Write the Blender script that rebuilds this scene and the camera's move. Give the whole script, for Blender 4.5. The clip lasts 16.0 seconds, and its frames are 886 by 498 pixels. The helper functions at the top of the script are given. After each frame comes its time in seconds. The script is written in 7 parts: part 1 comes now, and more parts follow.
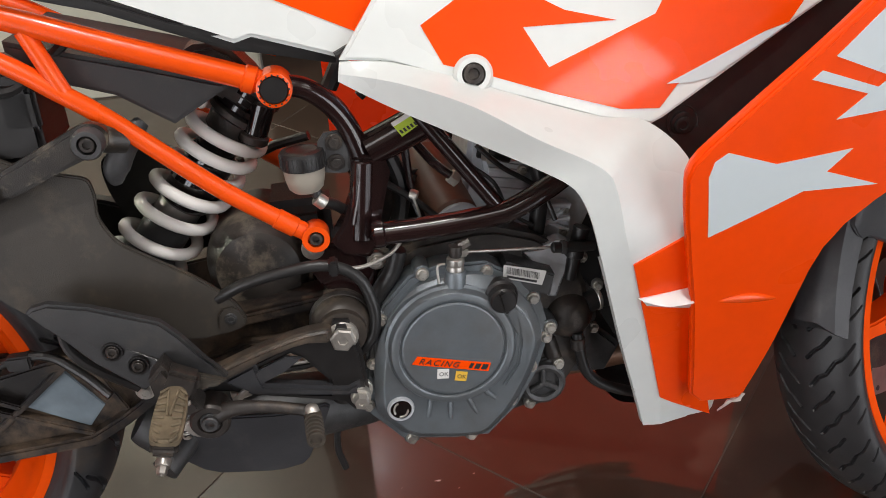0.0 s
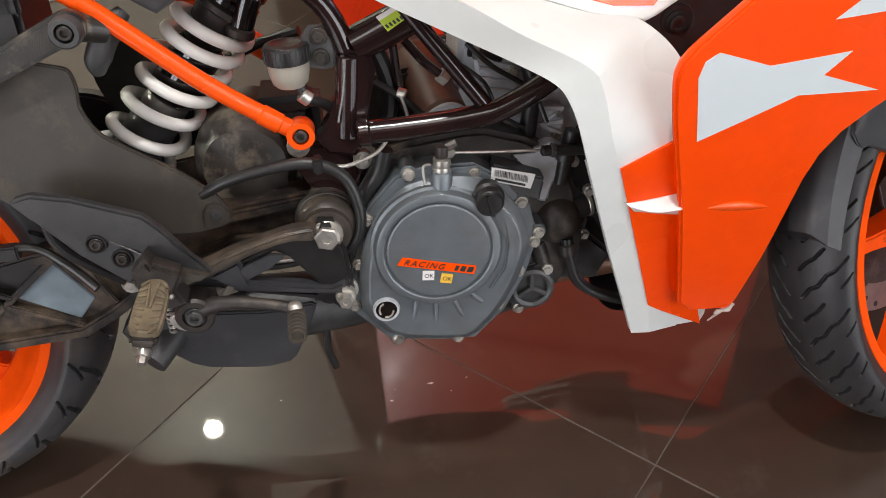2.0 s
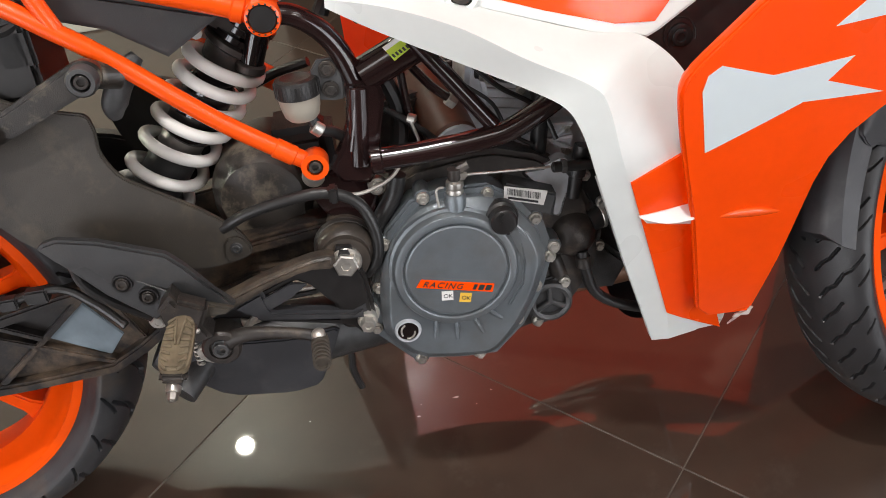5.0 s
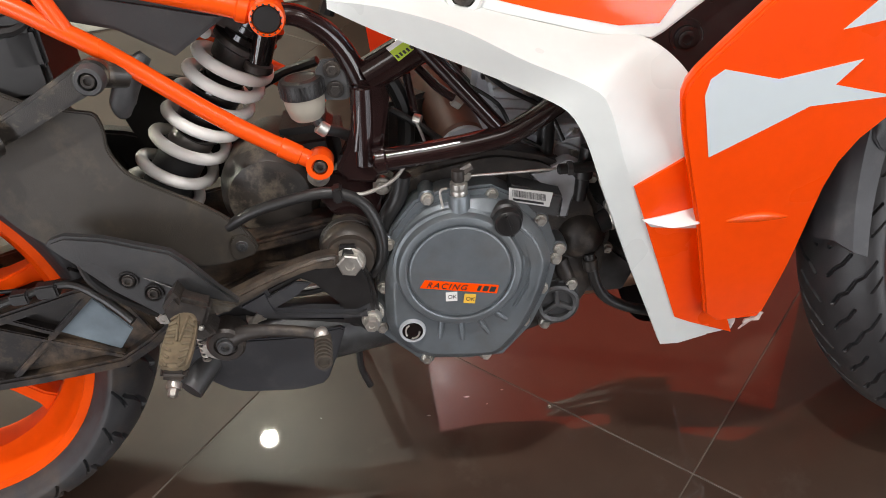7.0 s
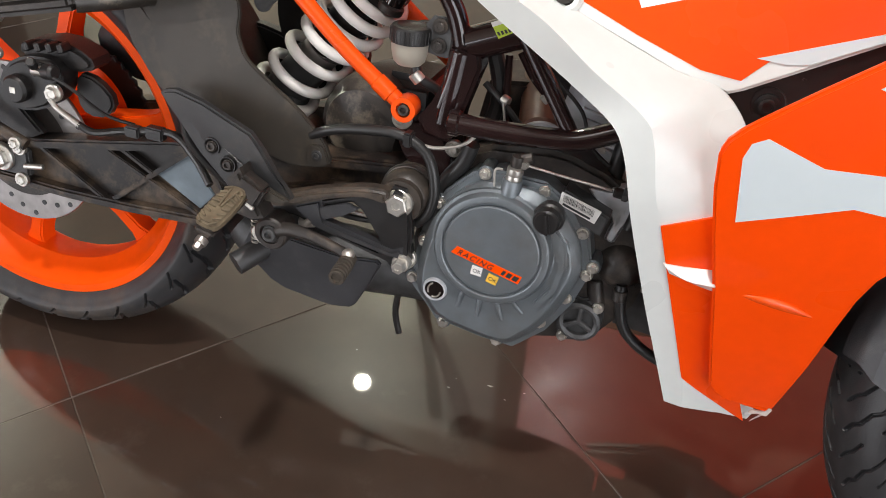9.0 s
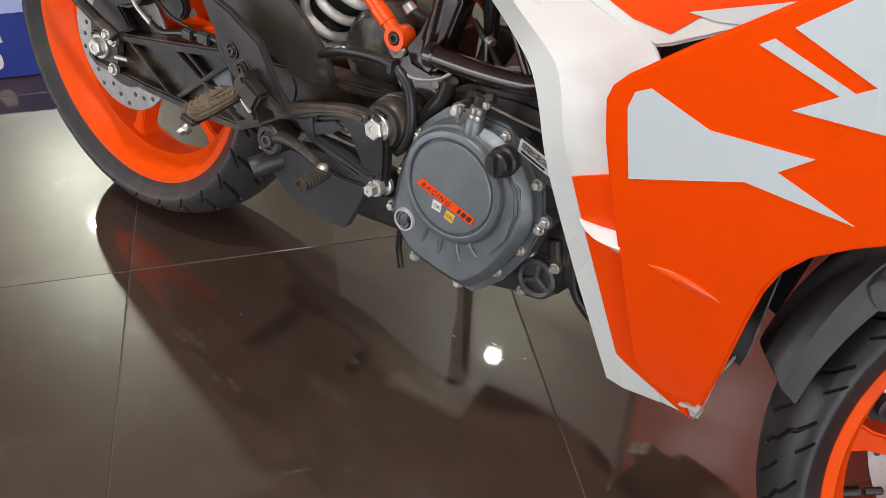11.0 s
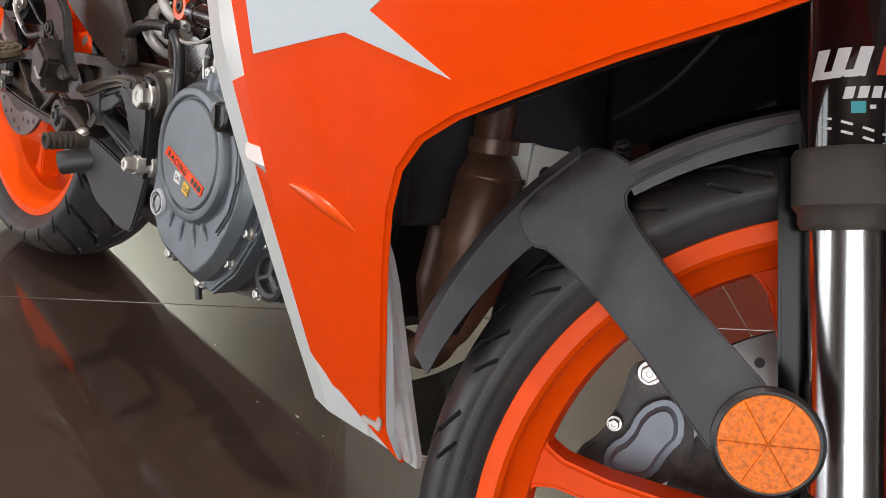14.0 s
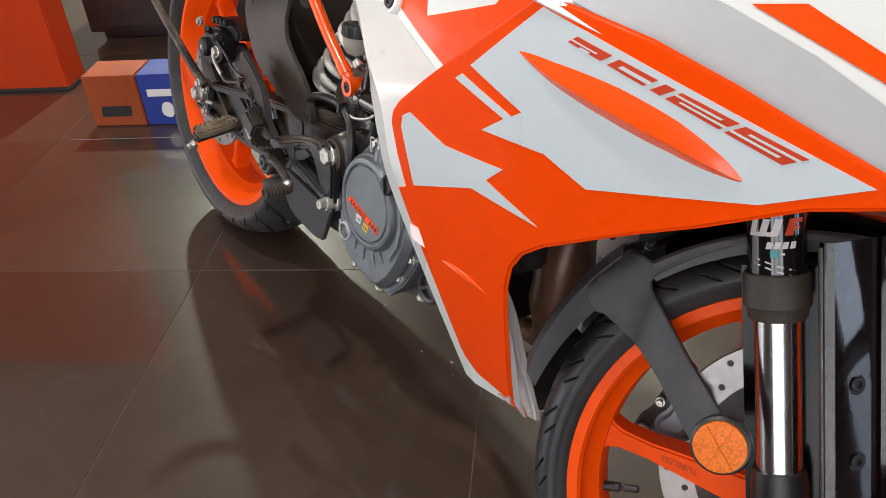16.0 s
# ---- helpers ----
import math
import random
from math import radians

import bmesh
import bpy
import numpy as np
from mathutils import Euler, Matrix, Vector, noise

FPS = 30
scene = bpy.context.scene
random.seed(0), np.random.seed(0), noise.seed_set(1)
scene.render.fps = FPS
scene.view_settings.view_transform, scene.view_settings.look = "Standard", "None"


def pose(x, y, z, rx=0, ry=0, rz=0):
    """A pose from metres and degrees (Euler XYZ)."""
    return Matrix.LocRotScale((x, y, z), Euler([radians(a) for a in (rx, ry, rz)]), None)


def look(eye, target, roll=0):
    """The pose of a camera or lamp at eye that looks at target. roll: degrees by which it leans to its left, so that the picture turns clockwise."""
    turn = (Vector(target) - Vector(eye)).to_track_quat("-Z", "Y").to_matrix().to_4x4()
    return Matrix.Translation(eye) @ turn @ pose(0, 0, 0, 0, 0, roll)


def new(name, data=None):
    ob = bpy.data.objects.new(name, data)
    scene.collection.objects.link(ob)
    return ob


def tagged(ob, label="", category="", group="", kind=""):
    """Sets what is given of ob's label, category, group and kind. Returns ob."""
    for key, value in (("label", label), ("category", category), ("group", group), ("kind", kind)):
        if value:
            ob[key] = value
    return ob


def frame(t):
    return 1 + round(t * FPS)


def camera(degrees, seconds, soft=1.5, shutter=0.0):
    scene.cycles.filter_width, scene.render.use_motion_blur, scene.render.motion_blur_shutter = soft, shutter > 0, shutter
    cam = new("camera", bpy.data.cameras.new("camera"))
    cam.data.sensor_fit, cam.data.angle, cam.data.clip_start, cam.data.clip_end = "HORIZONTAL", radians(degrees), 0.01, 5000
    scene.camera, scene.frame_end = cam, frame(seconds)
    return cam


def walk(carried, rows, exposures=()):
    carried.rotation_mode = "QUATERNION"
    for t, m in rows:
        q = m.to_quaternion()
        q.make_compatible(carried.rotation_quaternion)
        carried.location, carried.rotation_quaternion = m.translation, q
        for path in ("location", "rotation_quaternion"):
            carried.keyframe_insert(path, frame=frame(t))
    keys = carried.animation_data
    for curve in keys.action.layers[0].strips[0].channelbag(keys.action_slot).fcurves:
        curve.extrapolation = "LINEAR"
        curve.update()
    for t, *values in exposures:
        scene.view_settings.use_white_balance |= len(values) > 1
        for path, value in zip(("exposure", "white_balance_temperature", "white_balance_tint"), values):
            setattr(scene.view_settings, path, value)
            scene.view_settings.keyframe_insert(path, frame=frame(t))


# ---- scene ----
cam = camera(52.7, 16.0, soft=0.9)
METRES = 1.6382
BASE = pose(0.5900, -0.7357, 1.0426, -37.999, 1.992, -9.104)
ROWS = [
    (0.0, 0.0, 0.0, 0.0, 0.0, 0.0, -0.0),
    (0.5, 0.0038, 0.0091, -0.0047, 0.74, -2.4, -0.43),
    (1.0, 0.0128, 0.0093, -0.0073, 1.36, -3.99, -0.94),
    (1.5, 0.0207, 0.0069, -0.0073, 1.57, -4.87, -1.21),
    (2.0, 0.0242, 0.0057, -0.0083, 1.61, -5.49, -1.24),
    (2.5, 0.0241, 0.0021, -0.0017, 2.07, -5.63, -0.75),
    (3.0, 0.0229, 0.0, 0.0008, 2.34, -5.07, -0.03),
    (3.5, 0.0258, -0.0013, 0.0005, 2.08, -5.4, 0.8),
    (4.0, 0.0261, -0.0025, 0.0026, 2.23, -5.56, 1.32),
    (4.5, 0.0265, -0.0021, 0.0049, 2.45, -5.4, 1.83),
    (7.0, 0.047, 0.0002, 0.0079, 4.96, -5.63, 1.36),
    (7.5, 0.0628, 0.0215, 0.0044, 8.25, -7.49, -1.8),
    (8.0, 0.0793, 0.0148, -0.0004, 11.32, -8.91, -7.94),
    (8.5, 0.1214, -0.0105, -0.0086, 16.08, -6.61, -15.31),
    (9.0, 0.161, -0.0092, -0.0028, 20.07, -7.08, -19.15),
    (11.5, 0.3838, 0.1336, 0.0551, 46.93, -17.76, -31.45),
    (12.0, 0.4159, 0.2172, 0.0605, 54.05, -19.66, -35.35),
    (12.5, 0.4304, 0.2608, 0.041, 53.88, -17.25, -34.96),
    (13.0, 0.4498, 0.2916, 0.0209, 51.32, -11.49, -34.2),
    (13.5, 0.482, 0.3136, 0.0067, 50.82, -7.24, -34.37),
    (14.0, 0.5097, 0.3311, 0.0034, 49.59, -3.51, -34.79),
    (14.5, 0.527, 0.3275, 0.0236, 50.54, -3.22, -34.17),
    (15.0, 0.5546, 0.2819, 0.0704, 53.76, -6.81, -32.74),
    (15.5, 0.5913, 0.2137, 0.1066, 55.95, -13.15, -30.01),
    (16.0, 0.6237, 0.1562, 0.1373, 58.7, -17.46, -29.67),
]
walk(cam, [(t, BASE @ pose(METRES * x, METRES * y, METRES * z, 90 + pitch, roll, yaw)) for t, x, y, z, yaw, pitch, roll in ROWS],
     exposures=[(0.0, -0.6), (1.0, -0.38), (3.0, -0.27), (7.0, -0.3), (8.0, -0.2), (9.2, -0.3), (11.5, -0.5), (12.5, -0.5), (13.5, -0.48), (14.5, -0.32), (15.0, -0.42), (16.0, -0.55)])

# ---- light ----
world = bpy.data.worlds.new("showroom_world")
scene.world = world
world.use_nodes = True
wn = world.node_tree
bgn = wn.nodes["Background"]
skyn = wn.nodes.new("ShaderNodeTexSky")
skyn.sky_type, skyn.sun_disc, skyn.sun_elevation, skyn.sun_rotation = "NISHITA", False, radians(48), radians(200)
wn.links.new(skyn.outputs["Color"], bgn.inputs["Color"])
bgn.inputs["Strength"].default_value = 0.12


def area(name, m, sx, sy, watts, color=(1, 1, 1)):
    li = bpy.data.lights.new(name, "AREA")
    li.shape, li.size, li.size_y, li.energy, li.color = "RECTANGLE", sx, sy, watts, color
    ob = new(name, li)
    ob.matrix_world = m
    return ob


# ---- materials ----
def material(name, color, rough=0.5, metal=0.0, grain=0.15, scale=60.0, bump=0.0, bump_scale=None, blotch=0.0, coat=0.0, spec=0.5, per_piece=0.0, dust=None, dust_scale=12.0, dust_edge=(0.52, 0.7)):
    """A principled surface with grain and blotches in its colour and gloss, and fine relief; dust: (r, g, b, amount) lies on it in patches."""
    m = bpy.data.materials.new(name)
    m.use_nodes = True
    nt = m.node_tree
    b = nt.nodes["Principled BSDF"]
    b.inputs["Metallic"].default_value = metal
    b.inputs["Coat Weight"].default_value = coat
    b.inputs["Coat Roughness"].default_value = 0.06
    b.inputs["Specular IOR Level"].default_value = spec
    tc = nt.nodes.new("ShaderNodeTexCoord")
    n1 = nt.nodes.new("ShaderNodeTexNoise")
    n1.inputs["Scale"].default_value, n1.inputs["Detail"].default_value = scale, 6
    n2 = nt.nodes.new("ShaderNodeTexNoise")
    n2.inputs["Scale"].default_value, n2.inputs["Detail"].default_value = scale / 9, 3
    for n in (n1, n2):
        nt.links.new(tc.outputs["Object"], n.inputs["Vector"])
    ramp = nt.nodes.new("ShaderNodeMapRange")
    ramp.inputs["From Min"].default_value, ramp.inputs["From Max"].default_value = 0.3, 0.7
    ramp.inputs["To Min"].default_value, ramp.inputs["To Max"].default_value = 1 - grain, 1 + grain
    nt.links.new(n1.outputs["Fac"], ramp.inputs["Value"])
    r2 = nt.nodes.new("ShaderNodeMapRange")
    r2.inputs["From Min"].default_value, r2.inputs["From Max"].default_value = 0.35, 0.68
    r2.inputs["To Min"].default_value, r2.inputs["To Max"].default_value = 1 - blotch, 1 + blotch
    nt.links.new(n2.outputs["Fac"], r2.inputs["Value"])
    mul = nt.nodes.new("ShaderNodeMath")
    mul.operation = "MULTIPLY"
    nt.links.new(ramp.outputs["Result"], mul.inputs[0])
    nt.links.new(r2.outputs["Result"], mul.inputs[1])
    last = mul.outputs[0]
    if per_piece:
        oi = nt.nodes.new("ShaderNodeObjectInfo")
        r4 = nt.nodes.new("ShaderNodeMapRange")
        r4.inputs["To Min"].default_value, r4.inputs["To Max"].default_value = 1 - per_piece, 1 + per_piece
        nt.links.new(oi.outputs["Random"], r4.inputs["Value"])
        m2 = nt.nodes.new("ShaderNodeMath")
        m2.operation = "MULTIPLY"
        nt.links.new(last, m2.inputs[0])
        nt.links.new(r4.outputs["Result"], m2.inputs[1])
        last = m2.outputs[0]
    sc = nt.nodes.new("ShaderNodeVectorMath")
    sc.operation = "SCALE"
    sc.inputs[0].default_value = color
    nt.links.new(last, sc.inputs["Scale"])
    if dust:
        n4 = nt.nodes.new("ShaderNodeTexNoise")
        n4.inputs["Scale"].default_value, n4.inputs["Detail"].default_value, n4.inputs["Roughness"].default_value = dust_scale, 8, 0.68
        nt.links.new(tc.outputs["Object"], n4.inputs["Vector"])
        r5 = nt.nodes.new("ShaderNodeMapRange")
        r5.inputs["From Min"].default_value, r5.inputs["From Max"].default_value = dust_edge
        r5.inputs["To Max"].default_value = dust[3]
        nt.links.new(n4.outputs["Fac"], r5.inputs["Value"])
        mx = nt.nodes.new("ShaderNodeMix")
        mx.data_type = "RGBA"
        mx.inputs[7].default_value = (*dust[:3], 1)
        nt.links.new(r5.outputs["Result"], mx.inputs[0])
        nt.links.new(sc.outputs["Vector"], mx.inputs[6])
        nt.links.new(mx.outputs[2], b.inputs["Base Color"])
    else:
        nt.links.new(sc.outputs["Vector"], b.inputs["Base Color"])
    r3 = nt.nodes.new("ShaderNodeMapRange")
    r3.inputs["From Min"].default_value, r3.inputs["From Max"].default_value = 0.3, 0.7
    r3.inputs["To Min"].default_value, r3.inputs["To Max"].default_value = rough * 0.82, min(1, rough * 1.22)
    nt.links.new(n2.outputs["Fac"], r3.inputs["Value"])
    nt.links.new(r3.outputs["Result"], b.inputs["Roughness"])
    if bump:
        bp = nt.nodes.new("ShaderNodeBump")
        bp.inputs["Strength"].default_value, bp.inputs["Distance"].default_value = bump, 0.0006
        n3 = nt.nodes.new("ShaderNodeTexNoise")
        n3.inputs["Scale"].default_value, n3.inputs["Detail"].default_value = bump_scale or scale * 6, 2
        nt.links.new(tc.outputs["Object"], n3.inputs["Vector"])
        nt.links.new(n3.outputs["Fac"], bp.inputs["Height"])
        nt.links.new(bp.outputs["Normal"], b.inputs["Normal"])
    return m


ORANGE = material("orange_paint", (0.95, 0.07, 0.0005), 0.3, grain=0.02, blotch=0.02, coat=0.05, spec=0.12)
FRAME_ORANGE = material("orange_powder_coat", (0.88, 0.085, 0.004), 0.26, grain=0.04, coat=0.3, spec=0.35, bump=0.1, bump_scale=900)
TANK_ORANGE = material("lacquered_orange_vinyl", (0.92, 0.07, 0.001), 0.25, grain=0.02, coat=0.4, spec=0.2)
DARK_ORANGE = material("burnt_orange_paint", (0.4, 0.03, 0.002), 0.4, grain=0.03)
BLADE_ORANGE = material("glossy_orange_lacquer", (0.95, 0.085, 0.001), 0.22, grain=0.02, coat=0.5, spec=0.4)
RIM_ORANGE = material("orange_wheel_lacquer", (0.92, 0.085, 0.002), 0.36, grain=0.03, blotch=0.05, coat=0.03, spec=0.12)
WHITE = material("white_paint", (0.725, 0.755, 0.735), 0.3, grain=0.015, blotch=0.02, coat=0.2)
DECAL = material("white_vinyl", (0.62, 0.69, 0.715), 0.3, grain=0.01, blotch=0.015)
DECAL_RED = material("red_orange_vinyl", (0.62, 0.06, 0.02), 0.3, grain=0.03)
DECAL_ORANGE = material("orange_vinyl", (0.95, 0.07, 0.0005), 0.28, grain=0.02, coat=0.05, spec=0.14)
NOSE_SHADE = material("nose_shade_grey", (0.42, 0.43, 0.45), 0.3, grain=0.02, blotch=0.03, coat=0.4)
BLACK_PLASTIC = material("black_plastic", (0.013, 0.012, 0.012), 0.34, grain=0.25, bump=0.35, bump_scale=1400)
GREY_PLASTIC = material("dark_grey_moulded_plastic", (0.042, 0.036, 0.029), 0.46, grain=0.14, scale=30, bump=0.6, bump_scale=1600, blotch=0.12, dust=(0.11, 0.088, 0.06, 0.5), dust_scale=22)
FENDER_GREY = material("slate_grey_plastic", (0.031, 0.0315, 0.035), 0.46, grain=0.1, scale=30, bump=0.4, bump_scale=1500, blotch=0.08, dust=(0.09, 0.085, 0.08, 0.35), dust_scale=26)
HEEL_GREY = material("charcoal_moulded_plastic", (0.034, 0.034, 0.035), 0.48, grain=0.1, scale=30, bump=0.5, bump_scale=1500, blotch=0.1, dust=(0.08, 0.07, 0.055, 0.4), dust_scale=30)
BLACK_GLOSS = material("black_gloss_enamel", (0.008, 0.006, 0.006), 0.1, grain=0.2, coat=0.5)
BLACK_FRAME = material("black_frame_enamel", (0.016, 0.007, 0.007), 0.15, grain=0.2, coat=0.5)
ENGINE_GREY = material("engine_grey_coating", (0.165, 0.188, 0.205), 0.33, metal=0.5, grain=0.1, scale=40, bump=0.4, bump_scale=1800, blotch=0.08, dust=(0.13, 0.115, 0.1, 0.55), dust_scale=9, dust_edge=(0.46, 0.7))
ENGINE_DARK = material("dark_cast_metal", (0.07, 0.07, 0.071), 0.42, metal=0.35, grain=0.25, bump=0.6, bump_scale=900, blotch=0.25)
ENGINE_BLACK = material("black_engine_casting", (0.034, 0.029, 0.026), 0.4, metal=0.2, grain=0.3, bump=0.5, bump_scale=900, dust=(0.13, 0.1, 0.075, 0.6), dust_scale=30)
CALIPER_BLACK = material("black_caliper_coating", (0.01, 0.009, 0.009), 0.4, metal=0.1, grain=0.3, bump=0.5, bump_scale=900, dust=(0.06, 0.045, 0.035, 0.4), dust_scale=40)
DARK_PEG = material("worn_dark_rubber", (0.05, 0.04, 0.03), 0.7, grain=0.3, scale=90, bump=0.5, bump_scale=500, blotch=0.2)
RUBBER = material("black_rubber", (0.018, 0.0175, 0.0175), 0.36, grain=0.2, bump=0.25, bump_scale=700, blotch=0.15)
TYRE = material("tyre_rubber", (0.028, 0.028, 0.03), 0.5, grain=0.18, scale=45, bump=0.35, bump_scale=600, blotch=0.25, dust=(0.11, 0.078, 0.052, 0.6), dust_scale=7)
PEG = material("dusty_brown_rubber", (0.16, 0.125, 0.078), 0.8, grain=0.3, scale=90, bump=0.5, bump_scale=500, blotch=0.2)
STARTER_BROWN = material("brown_casing", (0.13, 0.055, 0.035), 0.4, grain=0.15, blotch=0.2)
STEEL = material("zinc_plated_steel", (0.54, 0.52, 0.48), 0.36, metal=0.85, grain=0.18, scale=120, blotch=0.2)
DISC_STEEL = material("brushed_disc_steel", (0.27, 0.25, 0.24), 0.34, metal=0.9, grain=0.15, blotch=0.15)
CHROME = material("hard_chrome", (0.6, 0.6, 0.6), 0.2, metal=1.0, grain=0.02)
SPRING = material("white_spring_enamel", (0.8, 0.78, 0.74), 0.3, grain=0.03, blotch=0.05, coat=0.4)
EXHAUST = material("heat_stained_steel", (0.17, 0.085, 0.05), 0.4, metal=0.3, grain=0.2, scale=25, blotch=0.35, bump=0.3, bump_scale=120, dust=(0.24, 0.14, 0.09, 0.6), dust_scale=30)
CLEAR_TANK = material("milky_translucent_plastic", (0.33, 0.3, 0.25), 0.35, grain=0.05, blotch=0.1)
GUARD_BLACK = material("black_guard_lacquer", (0.004, 0.0035, 0.0035), 0.13, grain=0.2, spec=0.22)
DUSTY_BLACK = material("dusty_black_plastic", (0.034, 0.029, 0.025), 0.36, grain=0.3, scale=50, bump=0.4, bump_scale=700, blotch=0.4, dust=(0.19, 0.16, 0.12, 0.75), dust_scale=24, dust_edge=(0.52, 0.64))
SWING_BLACK = material("black_swingarm_coating", (0.016, 0.013, 0.012), 0.42, grain=0.3, scale=40, bump=0.4, bump_scale=900, blotch=0.3, spec=0.4, dust=(0.15, 0.105, 0.07, 0.75), dust_scale=18, dust_edge=(0.47, 0.66))
HANGER_BLACK = material("dusty_black_casting", (0.045, 0.037, 0.031), 0.4, grain=0.25, scale=40, bump=0.4, bump_scale=900, blotch=0.2, dust=(0.16, 0.118, 0.082, 0.7), dust_scale=18, dust_edge=(0.5, 0.66))
BLACK_MIRROR = material("polished_black_enamel", (0.01, 0.004, 0.004), 0.03, grain=0.15, blotch=0.1, spec=0.6, coat=0.6, bump=1.0, bump_scale=14)
# cast engine parts: base colour lifted to offset the shade inside the bay
LIFTED_GREY = material("lifted_cast_grey", (0.52, 0.54, 0.57), 0.45, metal=0.25, grain=0.15, scale=60, bump=0.5, bump_scale=900, blotch=0.2)
PALE_METAL = material("pale_sheet_aluminium", (0.8, 0.82, 0.75), 0.42, metal=0.1, grain=0.08, blotch=0.1)
BLUE_GREY = material("blue_grey_plate", (0.16, 0.2, 0.23), 0.45, grain=0.12, blotch=0.15)
STICKER_WHITE = material("white_paper_label", (0.72, 0.71, 0.69), 0.5, grain=0.02)
STICKER_YELLOW = material("yellow_paper_label", (0.75, 0.45, 0.05), 0.5, grain=0.04)
STICKER_GREEN = material("lime_green_label", (0.42, 0.55, 0.04), 0.45, grain=0.04)
INK = material("black_ink", (0.02, 0.02, 0.022), 0.5, grain=0.05)
TEAL = material("teal_label", (0.03, 0.35, 0.38), 0.4, grain=0.03)
TILE = material("polished_brown_grey_tile", (0.047, 0.0295, 0.0205), 0.34, grain=0.12, scale=14, blotch=0.16, spec=0.4, coat=1.0, per_piece=0.06, dust=(0.12, 0.1, 0.085, 0.3), dust_scale=9, dust_edge=(0.58, 0.75))
TILE.node_tree.nodes["Principled BSDF"].inputs["Coat Roughness"].default_value = 0.025
TILE.node_tree.nodes["Principled BSDF"].inputs["Coat IOR"].default_value = 1.65
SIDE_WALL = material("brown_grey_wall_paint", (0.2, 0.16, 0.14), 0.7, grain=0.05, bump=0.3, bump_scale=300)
PALE_WALL = material("pale_grey_wall_paint", (0.5, 0.49, 0.42), 0.7, grain=0.03)
GROUT = material("tile_grout", (0.1, 0.085, 0.07), 0.8, grain=0.3, scale=30, blotch=0.3)
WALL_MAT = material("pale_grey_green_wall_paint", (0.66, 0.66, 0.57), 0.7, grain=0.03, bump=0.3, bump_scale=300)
CEIL_MAT = material("warm_grey_ceiling_paint", (0.6, 0.5, 0.42), 0.8, grain=0.02)
DARK_WALL = material("charcoal_display_panel", (0.03, 0.028, 0.028), 0.45, grain=0.1)
ORANGE_WALL = material("orange_laminate", (0.78, 0.04, 0.004), 0.3, grain=0.03, blotch=0.05)
PILLAR_ORANGE = material("matt_orange_laminate", (0.5, 0.045, 0.01), 0.75, grain=0.03, blotch=0.05, spec=0.1)
CARD_ORANGE = material("orange_printed_card", (0.31, 0.055, 0.01), 0.5, grain=0.05, blotch=0.06)
CARD_BLUE = material("blue_printed_card", (0.018, 0.04, 0.26), 0.5, grain=0.05, blotch=0.06)


def emitter(name, color, strength):
    m = bpy.data.materials.new(name)
    m.use_nodes = True
    b = m.node_tree.nodes["Principled BSDF"]
    b.inputs["Emission Color"].default_value = (*color, 1)
    b.inputs["Emission Strength"].default_value = strength
    return m


LAMP_GLOW = emitter("lamp_glow", (1.0, 0.92, 0.78), 70)


# ---- mesh helpers ----
def chaikin(poly, k=1, closed=True, r=0.25):
    pts = [Vector(p) for p in poly]
    for _ in range(k):
        out = []
        n = len(pts)
        for i in range(n if closed else n - 1):
            a, b = pts[i], pts[(i + 1) % n]
            out += [a.lerp(b, r), a.lerp(b, 1 - r)]
        if not closed:
            out = [pts[0]] + out[1:-1] + [pts[-1]]
        pts = out
    return pts


def spline(pts, n=6, closed=False):
    """Catmull-Rom through the points."""
    p = [Vector(q) for q in pts]
    m = len(p)
    out = []
    for i in range(m if closed else m - 1):
        if closed:
            a, b, c, d = p[i - 1], p[i], p[(i + 1) % m], p[(i + 2) % m]
        else:
            a, b, c, d = p[max(i - 1, 0)], p[i], p[i + 1], p[min(i + 2, m - 1)]
        for k in range(n):
            t = k / n
            out.append(0.5 * ((2 * b) + (c - a) * t + (2 * a - 5 * b + 4 * c - d) * t * t + (3 * b - a - 3 * c + d) * t ** 3))
    if not closed:
        out.append(p[-1])
    return out


def part(name, bm, mat, parent, label="", angle=35, m=None):
    """Links a bmesh as one mesh object under its parent."""
    if m is not None:
        bm.transform(m)
    bmesh.ops.recalc_face_normals(bm, faces=bm.faces)
    me = bpy.data.meshes.new(name)
    bm.to_mesh(me)
    bm.free()
    me.materials.append(mat)
    me.polygons.foreach_set("use_smooth", [True] * len(me.polygons))
    me.set_sharp_from_angle(angle=radians(angle))
    ob = new(name, me)
    ob.parent = parent
    if label:
        ob["label"] = label
    return ob


def merge(*bms):
    out = bmesh.new()
    for b in bms:
        me = bpy.data.meshes.new("tmp")
        b.to_mesh(me)
        b.free()
        out.from_mesh(me)
        bpy.data.meshes.remove(me)
    return out


